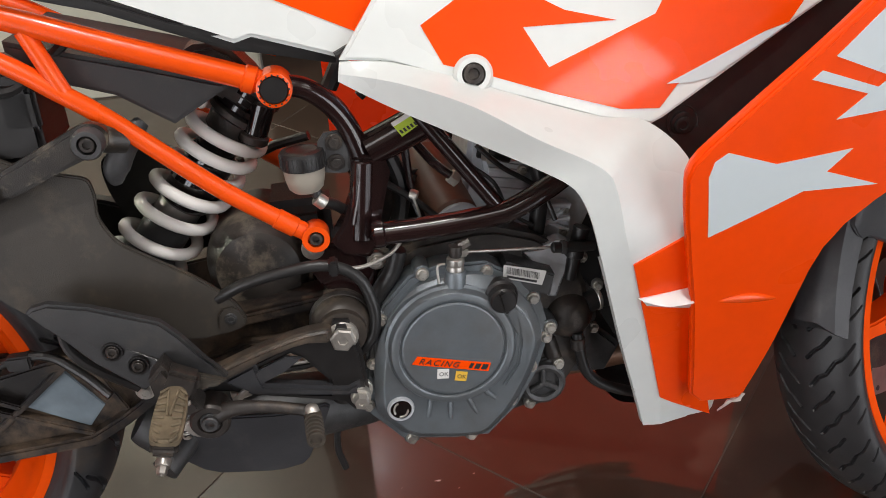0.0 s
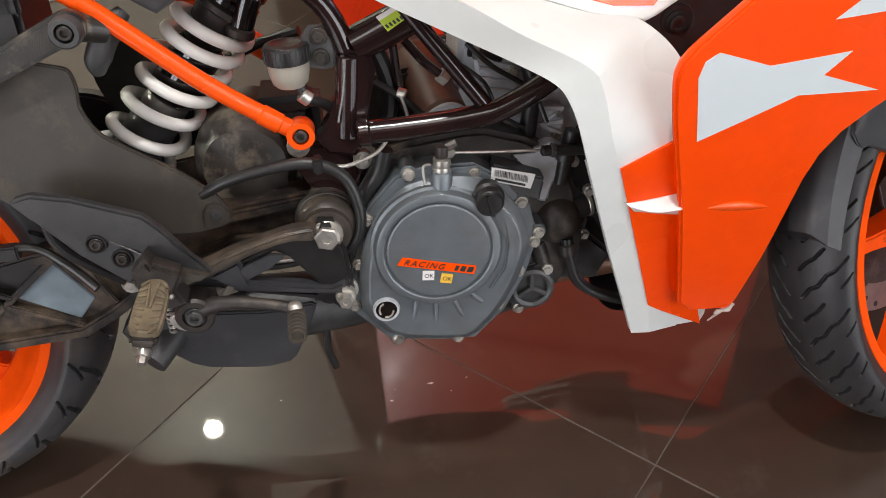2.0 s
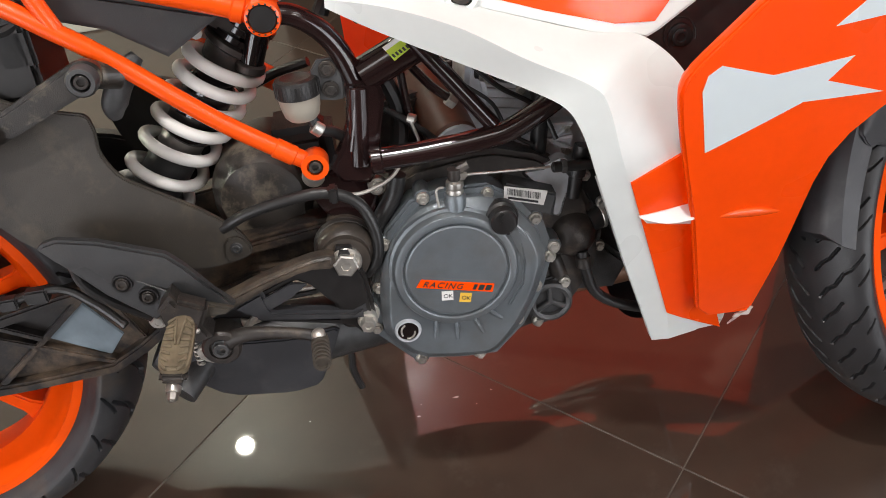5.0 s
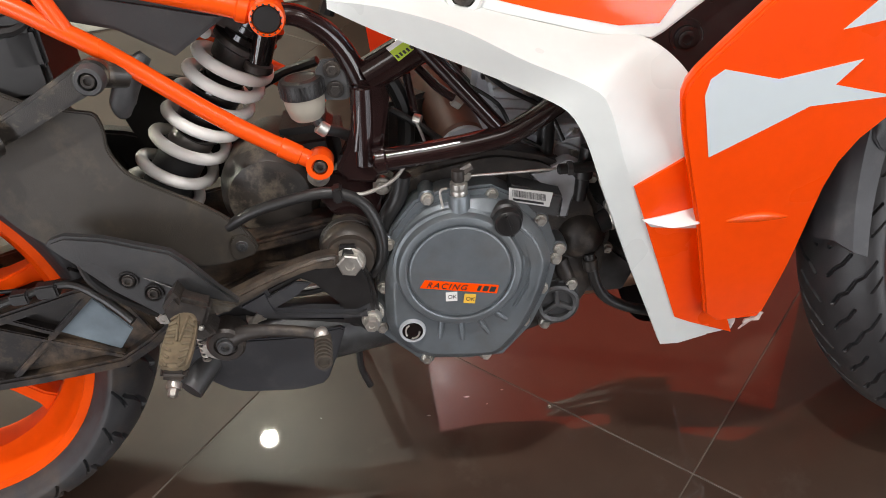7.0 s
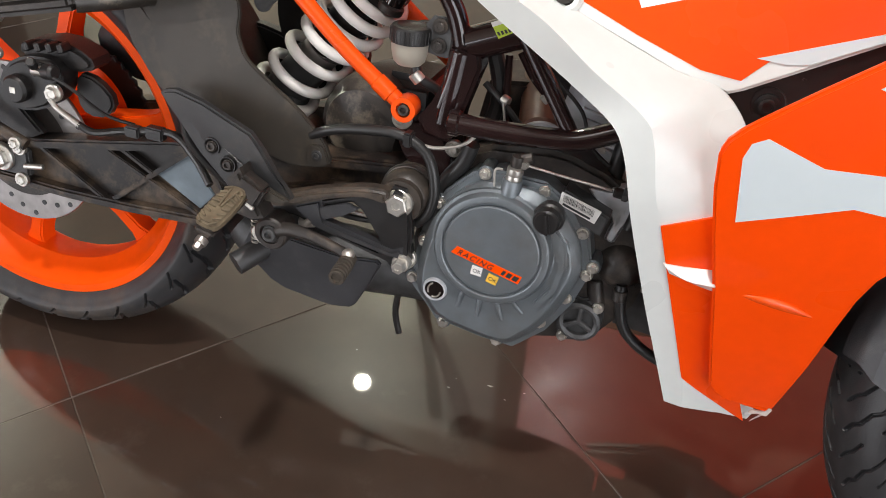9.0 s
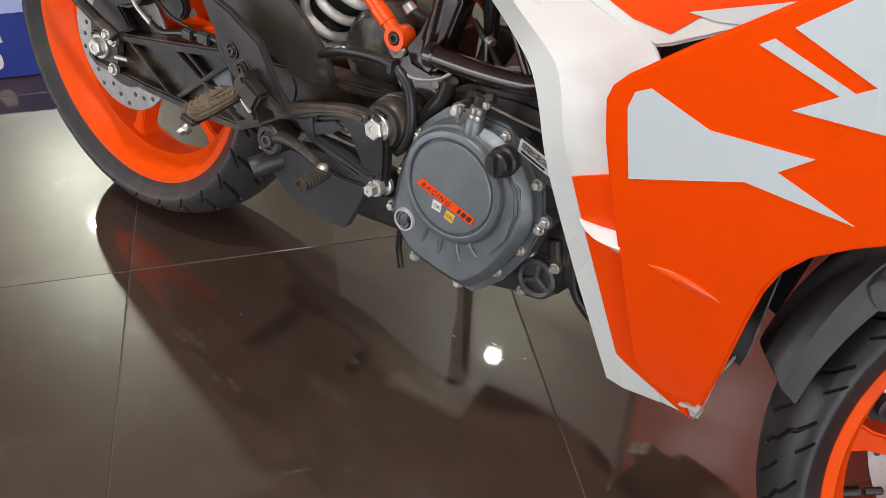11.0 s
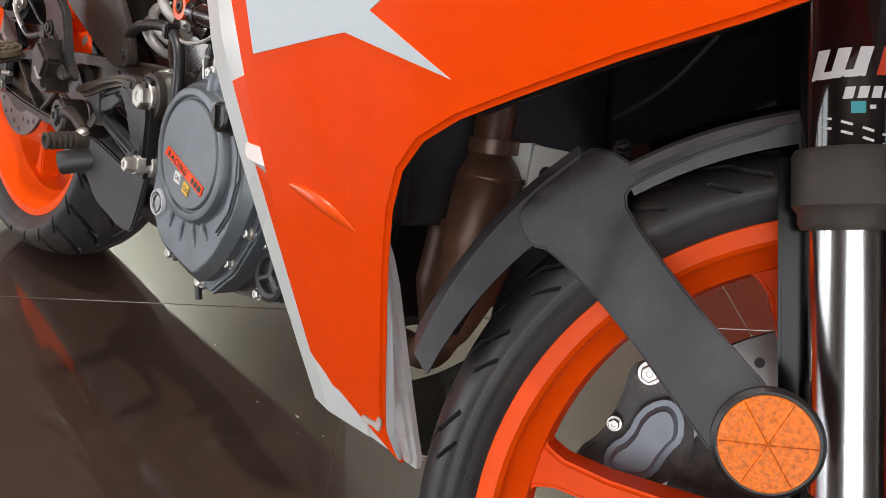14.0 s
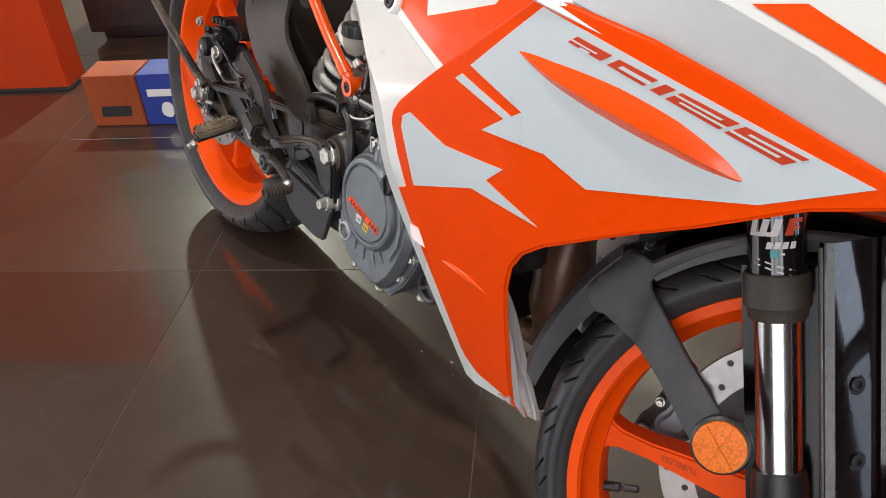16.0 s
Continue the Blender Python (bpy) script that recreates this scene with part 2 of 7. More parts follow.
def plate(poly, y=0.0, thick=0.004, bevel=0.0015, seg=2, fn=None, step=0.03, holes=()):
    """A flat part cut out of sheet: outline in (x, z), its outer face at y, its body behind it (towards +y).
    fn(x, z) bends the sheet; holes are outlines cut through."""
    bm = bmesh.new()
    loops = [list(poly)] + [list(h) for h in holes]
    if holes:
        edges = []
        for lp in loops:
            vs = [bm.verts.new((p[0], 0, p[1])) for p in lp]
            edges += [bm.edges.new((vs[i], vs[(i + 1) % len(vs)])) for i in range(len(vs))]
        bmesh.ops.triangle_fill(bm, use_beauty=True, use_dissolve=False, edges=edges)
    else:
        bm.faces.new([bm.verts.new((p[0], 0, p[1])) for p in loops[0]])
    ext = bmesh.ops.extrude_face_region(bm, geom=list(bm.faces))
    for v in [e for e in ext["geom"] if isinstance(e, bmesh.types.BMVert)]:
        v.co.y += thick
    bmesh.ops.recalc_face_normals(bm, faces=bm.faces)
    if bevel:
        rim = [e for e in bm.edges if abs(e.verts[0].co.y) < 1e-7 and abs(e.verts[1].co.y) < 1e-7
               and any(max(v.co.y for v in f.verts) > 1e-6 for f in e.link_faces)]
        bmesh.ops.bevel(bm, geom=rim, offset=bevel, segments=seg, affect="EDGES", clamp_overlap=True)
    if fn:
        xs = [v.co.x for v in bm.verts]
        zs = [v.co.z for v in bm.verts]
        for lo, hi, no in ((min(xs), max(xs), (1, 0, 0)), (min(zs), max(zs), (0, 0, 1))):
            k = math.ceil(lo / step)
            while k * step < hi:
                bmesh.ops.bisect_plane(bm, geom=list(bm.verts) + list(bm.edges) + list(bm.faces),
                                       plane_co=(k * step * no[0], 0, k * step * no[2]), plane_no=no)
                k += 1
        for v in bm.verts:
            v.co.y += fn(v.co.x, v.co.z)
    for v in bm.verts:
        v.co.y += y
    bmesh.ops.triangulate(bm, faces=[f for f in bm.faces if len(f.verts) > 4])
    return bm


def tube(pts, r, n=12, smooth=0, flat=1.0):
    """A round bar along a line; r one radius or one for each point; flat squeezes it sideways."""
    p = [Vector(q) for q in pts]
    rs = list(r) if isinstance(r, (list, tuple)) else [r] * len(p)
    if smooth:
        fine = spline(p, smooth)
        rs = [rs[min(i // smooth, len(rs) - 2)] * (1 - (i % smooth) / smooth) + rs[min(i // smooth + 1, len(rs) - 1)] * ((i % smooth) / smooth) for i in range(len(fine) - 1)] + [rs[-1]]
        p = fine
    bm = bmesh.new()
    rings = []
    up = None
    for i, q in enumerate(p):
        t = (p[min(i + 1, len(p) - 1)] - p[max(i - 1, 0)]).normalized()
        if up is None:
            up = t.orthogonal().normalized()
        up = (up - t * up.dot(t)).normalized()
        side = t.cross(up)
        rings.append([bm.verts.new(q + rs[i] * (math.cos(a) * up + flat * math.sin(a) * side)) for a in (2 * math.pi * k / n for k in range(n))])
    for a, b in zip(rings, rings[1:]):
        for k in range(n):
            bm.faces.new((a[k], a[(k + 1) % n], b[(k + 1) % n], b[k]))
    bm.faces.new(rings[0][::-1])
    bm.faces.new(rings[-1])
    return bm


def lathe(profile, o=(0, 0, 0), axis=(0, -1, 0), n=32, closed=False):
    """Turns (radius, height) along an axis from o."""
    ax = Vector(axis).normalized()
    e1 = ax.orthogonal().normalized()
    e2 = ax.cross(e1)
    bm = bmesh.new()
    rings = []
    for r, h in profile:
        c = Vector(o) + ax * h
        if r < 1e-6:
            rings.append([bm.verts.new(c)])
        else:
            rings.append([bm.verts.new(c + r * (math.cos(2 * math.pi * k / n) * e1 + math.sin(2 * math.pi * k / n) * e2)) for k in range(n)])
    pairs = list(zip(rings, rings[1:])) + ([(rings[-1], rings[0])] if closed else [])
    for a, b in pairs:
        for k in range(n):
            q = [a[k % len(a)], a[(k + 1) % len(a)], b[(k + 1) % len(b)], b[k % len(b)]]
            u = []
            for v in q:
                if v not in u:
                    u.append(v)
            if len(u) > 2:
                bm.faces.new(u)
    if not closed:
        for ring in (rings[0], rings[-1]):
            if len(ring) > 2:
                bm.faces.new(ring)
    return bm


def rod(a, b, r, n=20, edge=0.0015, r2=None):
    """A round bar with eased ends from a to b."""
    a, b = Vector(a), Vector(b)
    h = (b - a).length
    r2 = r if r2 is None else r2
    e = min(edge, h / 3, r / 2, r2 / 2)
    return lathe([(0, 0), (r - e, 0), (r, e), (r2, h - e), (r2 - e, h), (0, h)], a, b - a, n)


def bolt(p, r, h, axis=(0, -1, 0), washer=1.45, socket=False):
    """A flanged hex head, or a socket head, standing on p."""
    p = Vector(p)
    ax = Vector(axis).normalized()
    w = lathe([(0, -0.004), (r * washer, -0.004), (r * washer, h * 0.18), (r * washer * 0.93, h * 0.3), (0, h * 0.3)], p, ax, 20)
    if socket:
        head = lathe([(0, 0), (r, 0), (r, h * 0.85), (r * 0.88, h), (r * 0.55, h), (r * 0.5, h * 0.45), (0, h * 0.45)], p, ax, 20)
    else:
        head = lathe([(r, h * 0.25), (r, h * 0.88), (r * 0.86, h), (r * 0.4, h), (r * 0.35, h * 0.9), (0, h * 0.9)], p, ax, 6)
    return merge(w, head)


def slab(c, size, bevel=0.003, seg=2, m=None):
    """A box with eased edges."""
    bm = bmesh.new()
    bmesh.ops.create_cube(bm, size=1.0)
    for v in bm.verts:
        v.co = Vector((v.co.x * size[0], v.co.y * size[1], v.co.z * size[2]))
    if bevel:
        bmesh.ops.bevel(bm, geom=list(bm.edges), offset=bevel, segments=seg, affect="EDGES")
    if m is not None:
        bm.transform(m)
    for v in bm.verts:
        v.co += Vector(c)
    return bm


def loft(rows, thick=0.003, n=40, fine=6):
    """A sheet through lines of (x, y, z) with a few points each; thick: its depth behind the sheet, towards +y."""
    lines = []
    for row in rows:
        q = spline(row, 8)
        d = [0.0]
        for a, b in zip(q, q[1:]):
            d.append(d[-1] + (b - a).length)
        out = []
        for k in range(n + 1):
            s = d[-1] * k / n
            i = max(j for j in range(len(d)) if d[j] <= s + 1e-9)
            i = min(i, len(q) - 2)
            out.append(q[i].lerp(q[i + 1], (s - d[i]) / max(d[i + 1] - d[i], 1e-9)))
        lines.append(out)
    bm = bmesh.new()
    grid = []
    for i in range(len(lines) - 1):
        for f in range(fine):
            t = f / fine
            grid.append([lines[i][k].lerp(lines[i + 1][k], t) for k in range(n + 1)])
    grid.append(lines[-1])
    front = [[bm.verts.new(p) for p in r] for r in grid]
    back = [[bm.verts.new(p + Vector((0, thick, 0))) for p in r] for r in grid]
    for a in range(len(grid) - 1):
        for k in range(n):
            bm.faces.new((front[a][k], front[a][k + 1], front[a + 1][k + 1], front[a + 1][k]))
            bm.faces.new((back[a][k], back[a + 1][k], back[a + 1][k + 1], back[a][k + 1]))
    for a in range(len(grid) - 1):
        for k in (0, n):
            bm.faces.new((front[a][k], front[a + 1][k], back[a + 1][k], back[a][k]))
    for a in (0, len(grid) - 1):
        for k in range(n):
            bm.faces.new((front[a][k], front[a][k + 1], back[a][k + 1], back[a][k]))
    return bm


def text_bm(words, size, depth=0.0003, shear=0.0, spacing=1.0):
    """Words as a mesh in the x-z plane, facing -y, their lower left corner at the origin."""
    cu = bpy.data.curves.new("words", "FONT")
    cu.body, cu.size, cu.extrude, cu.shear, cu.space_character = words, size, depth, shear, spacing
    tmp = bpy.data.objects.new("words", cu)
    me = bpy.data.meshes.new_from_object(tmp)
    bm = bmesh.new()
    bm.from_mesh(me)
    bpy.data.objects.remove(tmp)
    bpy.data.curves.remove(cu)
    bpy.data.meshes.remove(me)
    bm.transform(pose(0, 0, 0, 90, 0, 0))
    return bm

# ---- the room ----
GRID = pose(0.1044, -0.1622, 0, 0, 0, 48)  # tile grid: a joint crossing and the run of the joints
TILE_SIZE = 0.6


def room_part(name, c, size, mat, parent=None, bevel=0.0, label=""):
    bm = slab(c, size, bevel)
    bm.transform(GRID)
    return part(name, bm, mat, parent, label)


floor = room_part("floor", (0, 0, -0.0512), (9.6, 9.6, 0.1), GROUT)
tagged(floor, "polished brown-grey porcelain floor tiles with pale joints", "floor", kind="structure")
ceiling = room_part("ceiling", (0, 0, 2.95), (9.6, 9.6, 0.1), CEIL_MAT)
tagged(ceiling, "plain warm-grey painted showroom ceiling", "ceiling", kind="structure")
wall_north = room_part("wall_north", (0, 4.85, 1.45), (9.6, 0.1, 3.1), WALL_MAT)
tagged(wall_north, "plain off-white painted showroom wall", "wall", kind="structure")
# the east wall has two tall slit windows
# unseen wall, kept dark so that glossy parts reflect less light
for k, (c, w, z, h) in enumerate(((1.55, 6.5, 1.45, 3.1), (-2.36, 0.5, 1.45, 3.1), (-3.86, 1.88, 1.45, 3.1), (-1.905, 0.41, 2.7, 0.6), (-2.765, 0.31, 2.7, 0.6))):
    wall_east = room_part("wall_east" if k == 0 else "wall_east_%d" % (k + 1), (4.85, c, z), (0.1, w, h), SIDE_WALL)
    tagged(wall_east, "unseen brown-grey wall with slit windows, added to darken reflections", "wall", kind="structure")
for k, w in ((-1.905, 0.38), (-2.765, 0.28)):
    area("slit_daylight", GRID @ look((4.86, k, 1.2), (0, k, 1.0)), w, 2.3, 46 * w, (0.82, 0.93, 1.15))
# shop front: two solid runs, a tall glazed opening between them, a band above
# both walls are unseen additions, dark for the reflections; the west opening admits fill
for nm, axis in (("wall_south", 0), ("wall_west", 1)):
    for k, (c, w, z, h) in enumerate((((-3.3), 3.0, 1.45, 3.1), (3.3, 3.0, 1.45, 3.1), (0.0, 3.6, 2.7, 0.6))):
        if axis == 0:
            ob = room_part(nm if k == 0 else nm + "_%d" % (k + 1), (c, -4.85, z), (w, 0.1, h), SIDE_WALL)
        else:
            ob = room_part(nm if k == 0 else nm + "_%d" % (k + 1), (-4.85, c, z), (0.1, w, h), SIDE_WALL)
        tagged(ob, "unseen brown-grey wall beside the glazed front, added to darken reflections", "wall", kind="structure")
DAY = (1.0, 0.99, 1.02)
for k in (-1.2, 0.0, 1.2):  # gaps between the lamps stand in for mullions
    area("shopfront_daylight", GRID @ look((k, -4.7, 1.3), (k, 0, 0.9)), 0.95, 2.2, 40, DAY)
    # west row: fill added to light the engine side
    area("side_fill", GRID @ look((-4.7, k, 1.3), (0, k, 0.9)), 0.95, 2.2, 40, DAY)
# first follows the footpeg's shadow, fifth the tank's highlight; the rest is added fill
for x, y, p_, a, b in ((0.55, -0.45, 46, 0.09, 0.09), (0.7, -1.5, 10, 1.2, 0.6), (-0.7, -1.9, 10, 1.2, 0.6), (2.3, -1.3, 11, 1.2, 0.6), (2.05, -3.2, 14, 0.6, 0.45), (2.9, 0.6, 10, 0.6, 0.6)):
    area("unseen_ceiling_lamp", pose(x, y, 2.86, 0, 0, 48), a, b, p_, (1.0, 0.97, 0.94))
    fit = new("unseen_light_fitting")
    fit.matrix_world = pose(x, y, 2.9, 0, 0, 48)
    tagged(fit, "unseen white ceiling light panel in a slim frame, added with its lamp", "light", group="ceiling lights")
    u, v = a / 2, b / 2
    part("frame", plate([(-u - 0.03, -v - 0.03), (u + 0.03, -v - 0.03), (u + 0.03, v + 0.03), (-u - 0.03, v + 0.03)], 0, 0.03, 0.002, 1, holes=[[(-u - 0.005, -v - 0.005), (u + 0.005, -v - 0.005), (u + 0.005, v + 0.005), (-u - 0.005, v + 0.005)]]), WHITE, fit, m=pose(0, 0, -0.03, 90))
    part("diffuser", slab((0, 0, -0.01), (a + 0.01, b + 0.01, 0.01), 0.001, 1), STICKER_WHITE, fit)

ground = room_part("ground", (0, 0, -0.4), (600, 600, 0.1), GROUT)
tagged(ground, "plain pale paving outside the shopfront", "ground", kind="structure")

# ---- the motorcycle ----
LEAN = -13.5
bike = new("motorcycle")
bike.empty_display_size = 0.1
bike.matrix_world = pose(0, 0, 0.003, LEAN, 0, 0)
tagged(bike, "orange and white faired sport motorcycle leaning on its side stand", "motorcycle")

AXLE_R = Vector((0, 0, 0.306))
AXLE_F = Vector((1.338, -0.018, 0.26))
RAKE, STEER_ANGLE = 24, 29
FORK = Matrix.Translation(AXLE_F) @ Matrix.Rotation(radians(STEER_ANGLE), 4, Vector((-math.sin(radians(RAKE)), 0, math.cos(radians(RAKE)))))
REAR = Matrix.Translation(AXLE_R)


def tyre_mesh(rad, width, rim_r, rim_half, sipes, pitches, nu=2000, nv=120):
    """A tyre round the y axis: a rounded carcass with the tread's sipes cut in. sipes: bent lines (run in pitches, way across 0..1) with a width, repeated on both shoulders."""
    half = width / 2
    a = np.linspace(-1, 1, nv + 1)
    ang = a * 1.82
    hgt = rad - rim_r
    crown = np.abs(ang) <= 1.57
    yy = np.where(crown, half * np.sin(ang), np.sign(ang) * (half - (half - rim_half + 0.002) * (np.clip(np.abs(ang) - 1.57, 0, 1) / 0.25) ** 1.4))
    rr = np.where(crown, rad - hgt * 0.62 * (1 - np.cos(ang)) ** 0.92, rad - hgt * 0.62 - (np.abs(ang) - 1.57) / 0.25 * hgt * 0.4)
    # raised rings on the sidewall
    rr = rr + 0.0012 * np.exp(-((np.abs(a) - 0.925) / 0.012) ** 2) - 0.0012 * np.exp(-((np.abs(a) - 0.85) / 0.012) ** 2)
    u = np.arange(nu) / nu
    U, V = np.meshgrid(u * pitches, a / 0.95, indexing="ij")
    depth = np.zeros_like(U)
    pl = 2 * math.pi * rad / pitches  # a pitch in metres
    vl = half * 1.7
    for side in (-1, 1):
        on = V * side > 0
        for pts, w in sipes:
            for (u0, v0), (u1, v1) in zip(pts, pts[1:]):
                for off in (-2, -1, 0, 1):
                    px = ((U + (0.5 if side < 0 else 0)) % 1.0 + off) * pl
                    py = V * side * vl
                    x0, y0, x1, y1 = u0 * pl, v0 * vl, u1 * pl, v1 * vl
                    dx, dy = x1 - x0, y1 - y0
                    t = np.clip(((px - x0) * dx + (py - y0) * dy) / (dx * dx + dy * dy), 0, 1)
                    d = np.hypot(px - x0 - t * dx, py - y0 - t * dy)
                    depth = np.maximum(depth, np.where(on, np.clip((w - d) / (0.5 * w), 0, 1) * w * 1.9, 0))
    nr, ny = np.cos(a * 1.4)[None, :], np.sin(a * 1.4)[None, :]
    R = rr[None, :] - depth * nr
    Y = yy[None, :] - depth * ny
    th = 2 * math.pi * u[:, None]
    verts = np.stack([R * np.cos(th), Y, R * np.sin(th)], -1).reshape(-1, 3)
    m = nv + 1
    i, k = np.meshgrid(np.arange(nu), np.arange(nv), indexing="ij")
    j = (i + 1) % nu
    faces = np.stack([i * m + k, i * m + k + 1, j * m + k + 1, j * m + k], -1).reshape(-1, 4)
    me = bpy.data.meshes.new("tmp")
    me.from_pydata(verts.tolist(), [], faces.tolist())
    bm = bmesh.new()
    bm.from_mesh(me)
    bpy.data.meshes.remove(me)
    return bm


REAR_SIPES = (([(0.0, 0.16), (0.3, 0.3), (0.55, 0.46), (0.75, 0.68)], 0.0036), ([(0.5, 0.04), (0.85, 0.14), (1.1, 0.26)], 0.003), ([(0.45, 0.62), (0.68, 0.74), (0.85, 0.88)], 0.0028))
FRONT_SIPES = (([(1.0, 0.1), (0.82, 0.2), (0.76, 0.29), (0.52, 0.42), (0.46, 0.52), (0.2, 0.72)], 0.0021), ([(0.5, 0.07), (0.34, 0.17), (0.27, 0.25), (0.08, 0.36)], 0.0018), ([(0.75, 0.62), (0.66, 0.7), (0.5, 0.84)], 0.0017))


def wheel(rad, width, rim_r, rim_half, m, sipes, pitches, spokes, hub_half, name, first=0.0, deep=0.043):
    """A cast wheel with its tyre, round the y axis, moved by m."""
    tyre = part("tyre", tyre_mesh(rad, width, rim_r, rim_half, sipes, pitches), TYRE, bike, name + " tyre, slightly dusty black rubber with cut grooves", angle=28, m=m)
    h = rim_half
    prof = [(rim_r, -h), (rim_r + 0.002, -h + 0.003), (rim_r - 0.004, -h + 0.008), (rim_r - 0.014, -h + 0.016), (rim_r - deep + 0.01, -h * 0.35), (rim_r - deep + 0.01, h * 0.35),
            (rim_r - 0.014, h - 0.016), (rim_r - 0.004, h - 0.008), (rim_r + 0.002, h - 0.003), (rim_r, h), (rim_r - 0.011, h), (rim_r - 0.014, h - 0.004), (rim_r - 0.45 * deep, h - 0.008), (rim_r - 0.55 * deep, h - 0.018), (rim_r - deep + 0.003, h * 0.4),
            (rim_r - deep, 0), (rim_r - deep + 0.003, -h * 0.4), (rim_r - 0.55 * deep, -h + 0.018), (rim_r - 0.45 * deep, -h + 0.008), (rim_r - 0.014, -h + 0.004), (rim_r - 0.011, -h)]
    rim = part("rim", lathe(prof, (0, 0, 0), (0, 1, 0), 96, closed=True), RIM_ORANGE, bike, name + " rim, bright orange lacquer", m=m)
    reach = rim_r - deep + 0.005
    shape = [(0.028, -0.022), (0.06, -0.0175), (reach - 0.05, -0.0095), (reach - 0.018, -0.0105), (reach - 0.006, -0.015), (reach, -0.024), (reach, 0.024), (reach - 0.006, 0.015), (reach - 0.018, 0.0105), (reach - 0.05, 0.0095), (0.06, 0.0175), (0.028, 0.022)]
    for k in range(spokes):
        turn = m @ Matrix.Rotation(-2 * math.pi * k / spokes - first, 4, "Y")
        sp = plate(shape, -0.02, 0.04, 0.005, 3)
        for v in sp.verts:
            v.co.y *= 1.25 - 0.55 * min(1, v.co.x / reach)
        part("spoke", sp, RIM_ORANGE, rim, m=turn)
    hub = lathe([(0.018, -hub_half), (0.034, -hub_half), (0.038, -hub_half + 0.006), (0.04, 0), (0.038, hub_half - 0.006), (0.034, hub_half), (0.018, hub_half)], (0, 0, 0), (0, 1, 0), 32)
    part("hub", hub, RIM_ORANGE, rim, m=m)
    return rim


def disc(r_out, r_in, y, thick, m, n_holes, parent_name):
    d = lathe([(r_in, -thick / 2), (r_out - 0.001, -thick / 2), (r_out, 0), (r_out - 0.001, thick / 2), (r_in, thick / 2)], (0, y, 0), (0, 1, 0), 72, closed=True)
    ob = part("brake_disc", d, DISC_STEEL, bike, parent_name + " drilled steel brake disc", m=m)
    for k in range(n_holes):
        a = 2 * math.pi * k / n_holes
        r = r_in + (r_out - r_in) * (0.3, 0.52, 0.74)[k % 3]
        part("hole", rod((r * math.cos(a), y - thick / 2 - 0.0006, r * math.sin(a)), (r * math.cos(a), y + thick / 2 + 0.0006, r * math.sin(a)), 0.0038, 12, 0.0002), INK, ob, m=m)
    carrier = lathe([(0.035, -0.004), (r_in + 0.006, -0.002), (r_in + 0.006, 0.002), (0.035, 0.004)], (0, y, 0), (0, 1, 0), 40, closed=True)
    part("disc_carrier", carrier, ENGINE_BLACK, ob, m=m)
    return ob


rear_rim = wheel(0.306, 0.15, 0.241, 0.058, REAR, REAR_SIPES, 28, 6, 0.06, "rear", radians(15))
disc(0.115, 0.078, -0.072, 0.005, REAR, 30, "rear")
front_rim = wheel(0.283, 0.112, 0.235, 0.047, FORK, FRONT_SIPES, 26, 6, 0.05, "front", radians(1), 0.031)
disc(0.16, 0.12, 0.07, 0.005, FORK, 36, "front")

part("hub_drum", lathe([(0.03, -0.05), (0.05, -0.05), (0.062, -0.04), (0.07, 0.0), (0.088, 0.03), (0.09, 0.05), (0.03, 0.05)], (0, 0, 0), (0, 1, 0), 48, closed=True), RIM_ORANGE, rear_rim, "orange cush-drive hub", m=REAR)
part("rim_label", plate([(-0.009, -0.005), (0.009, -0.005), (0.009, 0.005), (-0.009, 0.005)], 0, 0.001, 0), STICKER_WHITE, rear_rim, "small white paper label", m=REAR @ pose(0.105, -0.0245, 0.06, 0, -40, 0))
words = text_bm("TUBELESS", 0.0085, 0.0002, 0.0, 1.1)
for v in words.verts:
    v.co = Vector((v.co.x + 0.105, v.co.y - 0.02 * (1.25 - 0.55 * (v.co.x + 0.105) / 0.209) - 0.0004, v.co.z - 0.003))
part("lettering", words, DARK_ORANGE, front_rim, m=FORK @ Matrix.Rotation(-math.pi - radians(1), 4, "Y"))
valve = [(r * math.cos(radians(199.5)), -0.004, r * math.sin(radians(199.5))) for r in (0.206, 0.186, 0.184, 0.166)]
part("valve_stem", merge(rod(valve[0], valve[1], 0.0055, 14), rod(valve[2], valve[3], 0.0042, 14)), RUBBER, front_rim, "black rubber valve stem", m=FORK)
# chain side, seen through the rear wheel
SPROCKET_HOLES = [[(0.062 * math.cos(a + d * 0.25) * q, 0.306 + 0.062 * math.sin(a + d * 0.25) * q) for d, q in ((-1, 0.8), (1, 0.8), (0.8, 1.25), (-0.8, 1.25))] for a in (2 * math.pi * k / 6 + 0.2 for k in range(6))]
part("sprocket", plate([((0.106 + (0.004 if k % 2 else 0)) * math.cos(2 * math.pi * k / 90), 0.306 + (0.106 + (0.004 if k % 2 else 0)) * math.sin(2 * math.pi * k / 90)) for k in range(90)], 0.066, 0.006, 0.001, 1, holes=SPROCKET_HOLES), BLACK_PLASTIC, bike, "black toothed rear sprocket")
part("chain_guard", plate(chaikin([(0.0, 0.43), (0.1, 0.475), (0.25, 0.49), (0.34, 0.47), (0.36, 0.42), (0.2, 0.37), (0.05, 0.36)], 2), 0.085, 0.02, 0.004), BLACK_PLASTIC, bike, "black plastic chain guard")

# -- fairing --
def outer_fn(x, z):
    a, b = x - 1, z - 0.5
    return -0.2338 + 0.1462 * a - 0.2484 * b + 0.1744 * a * a + 0.0198 * a * b + 0.3485 * b * b


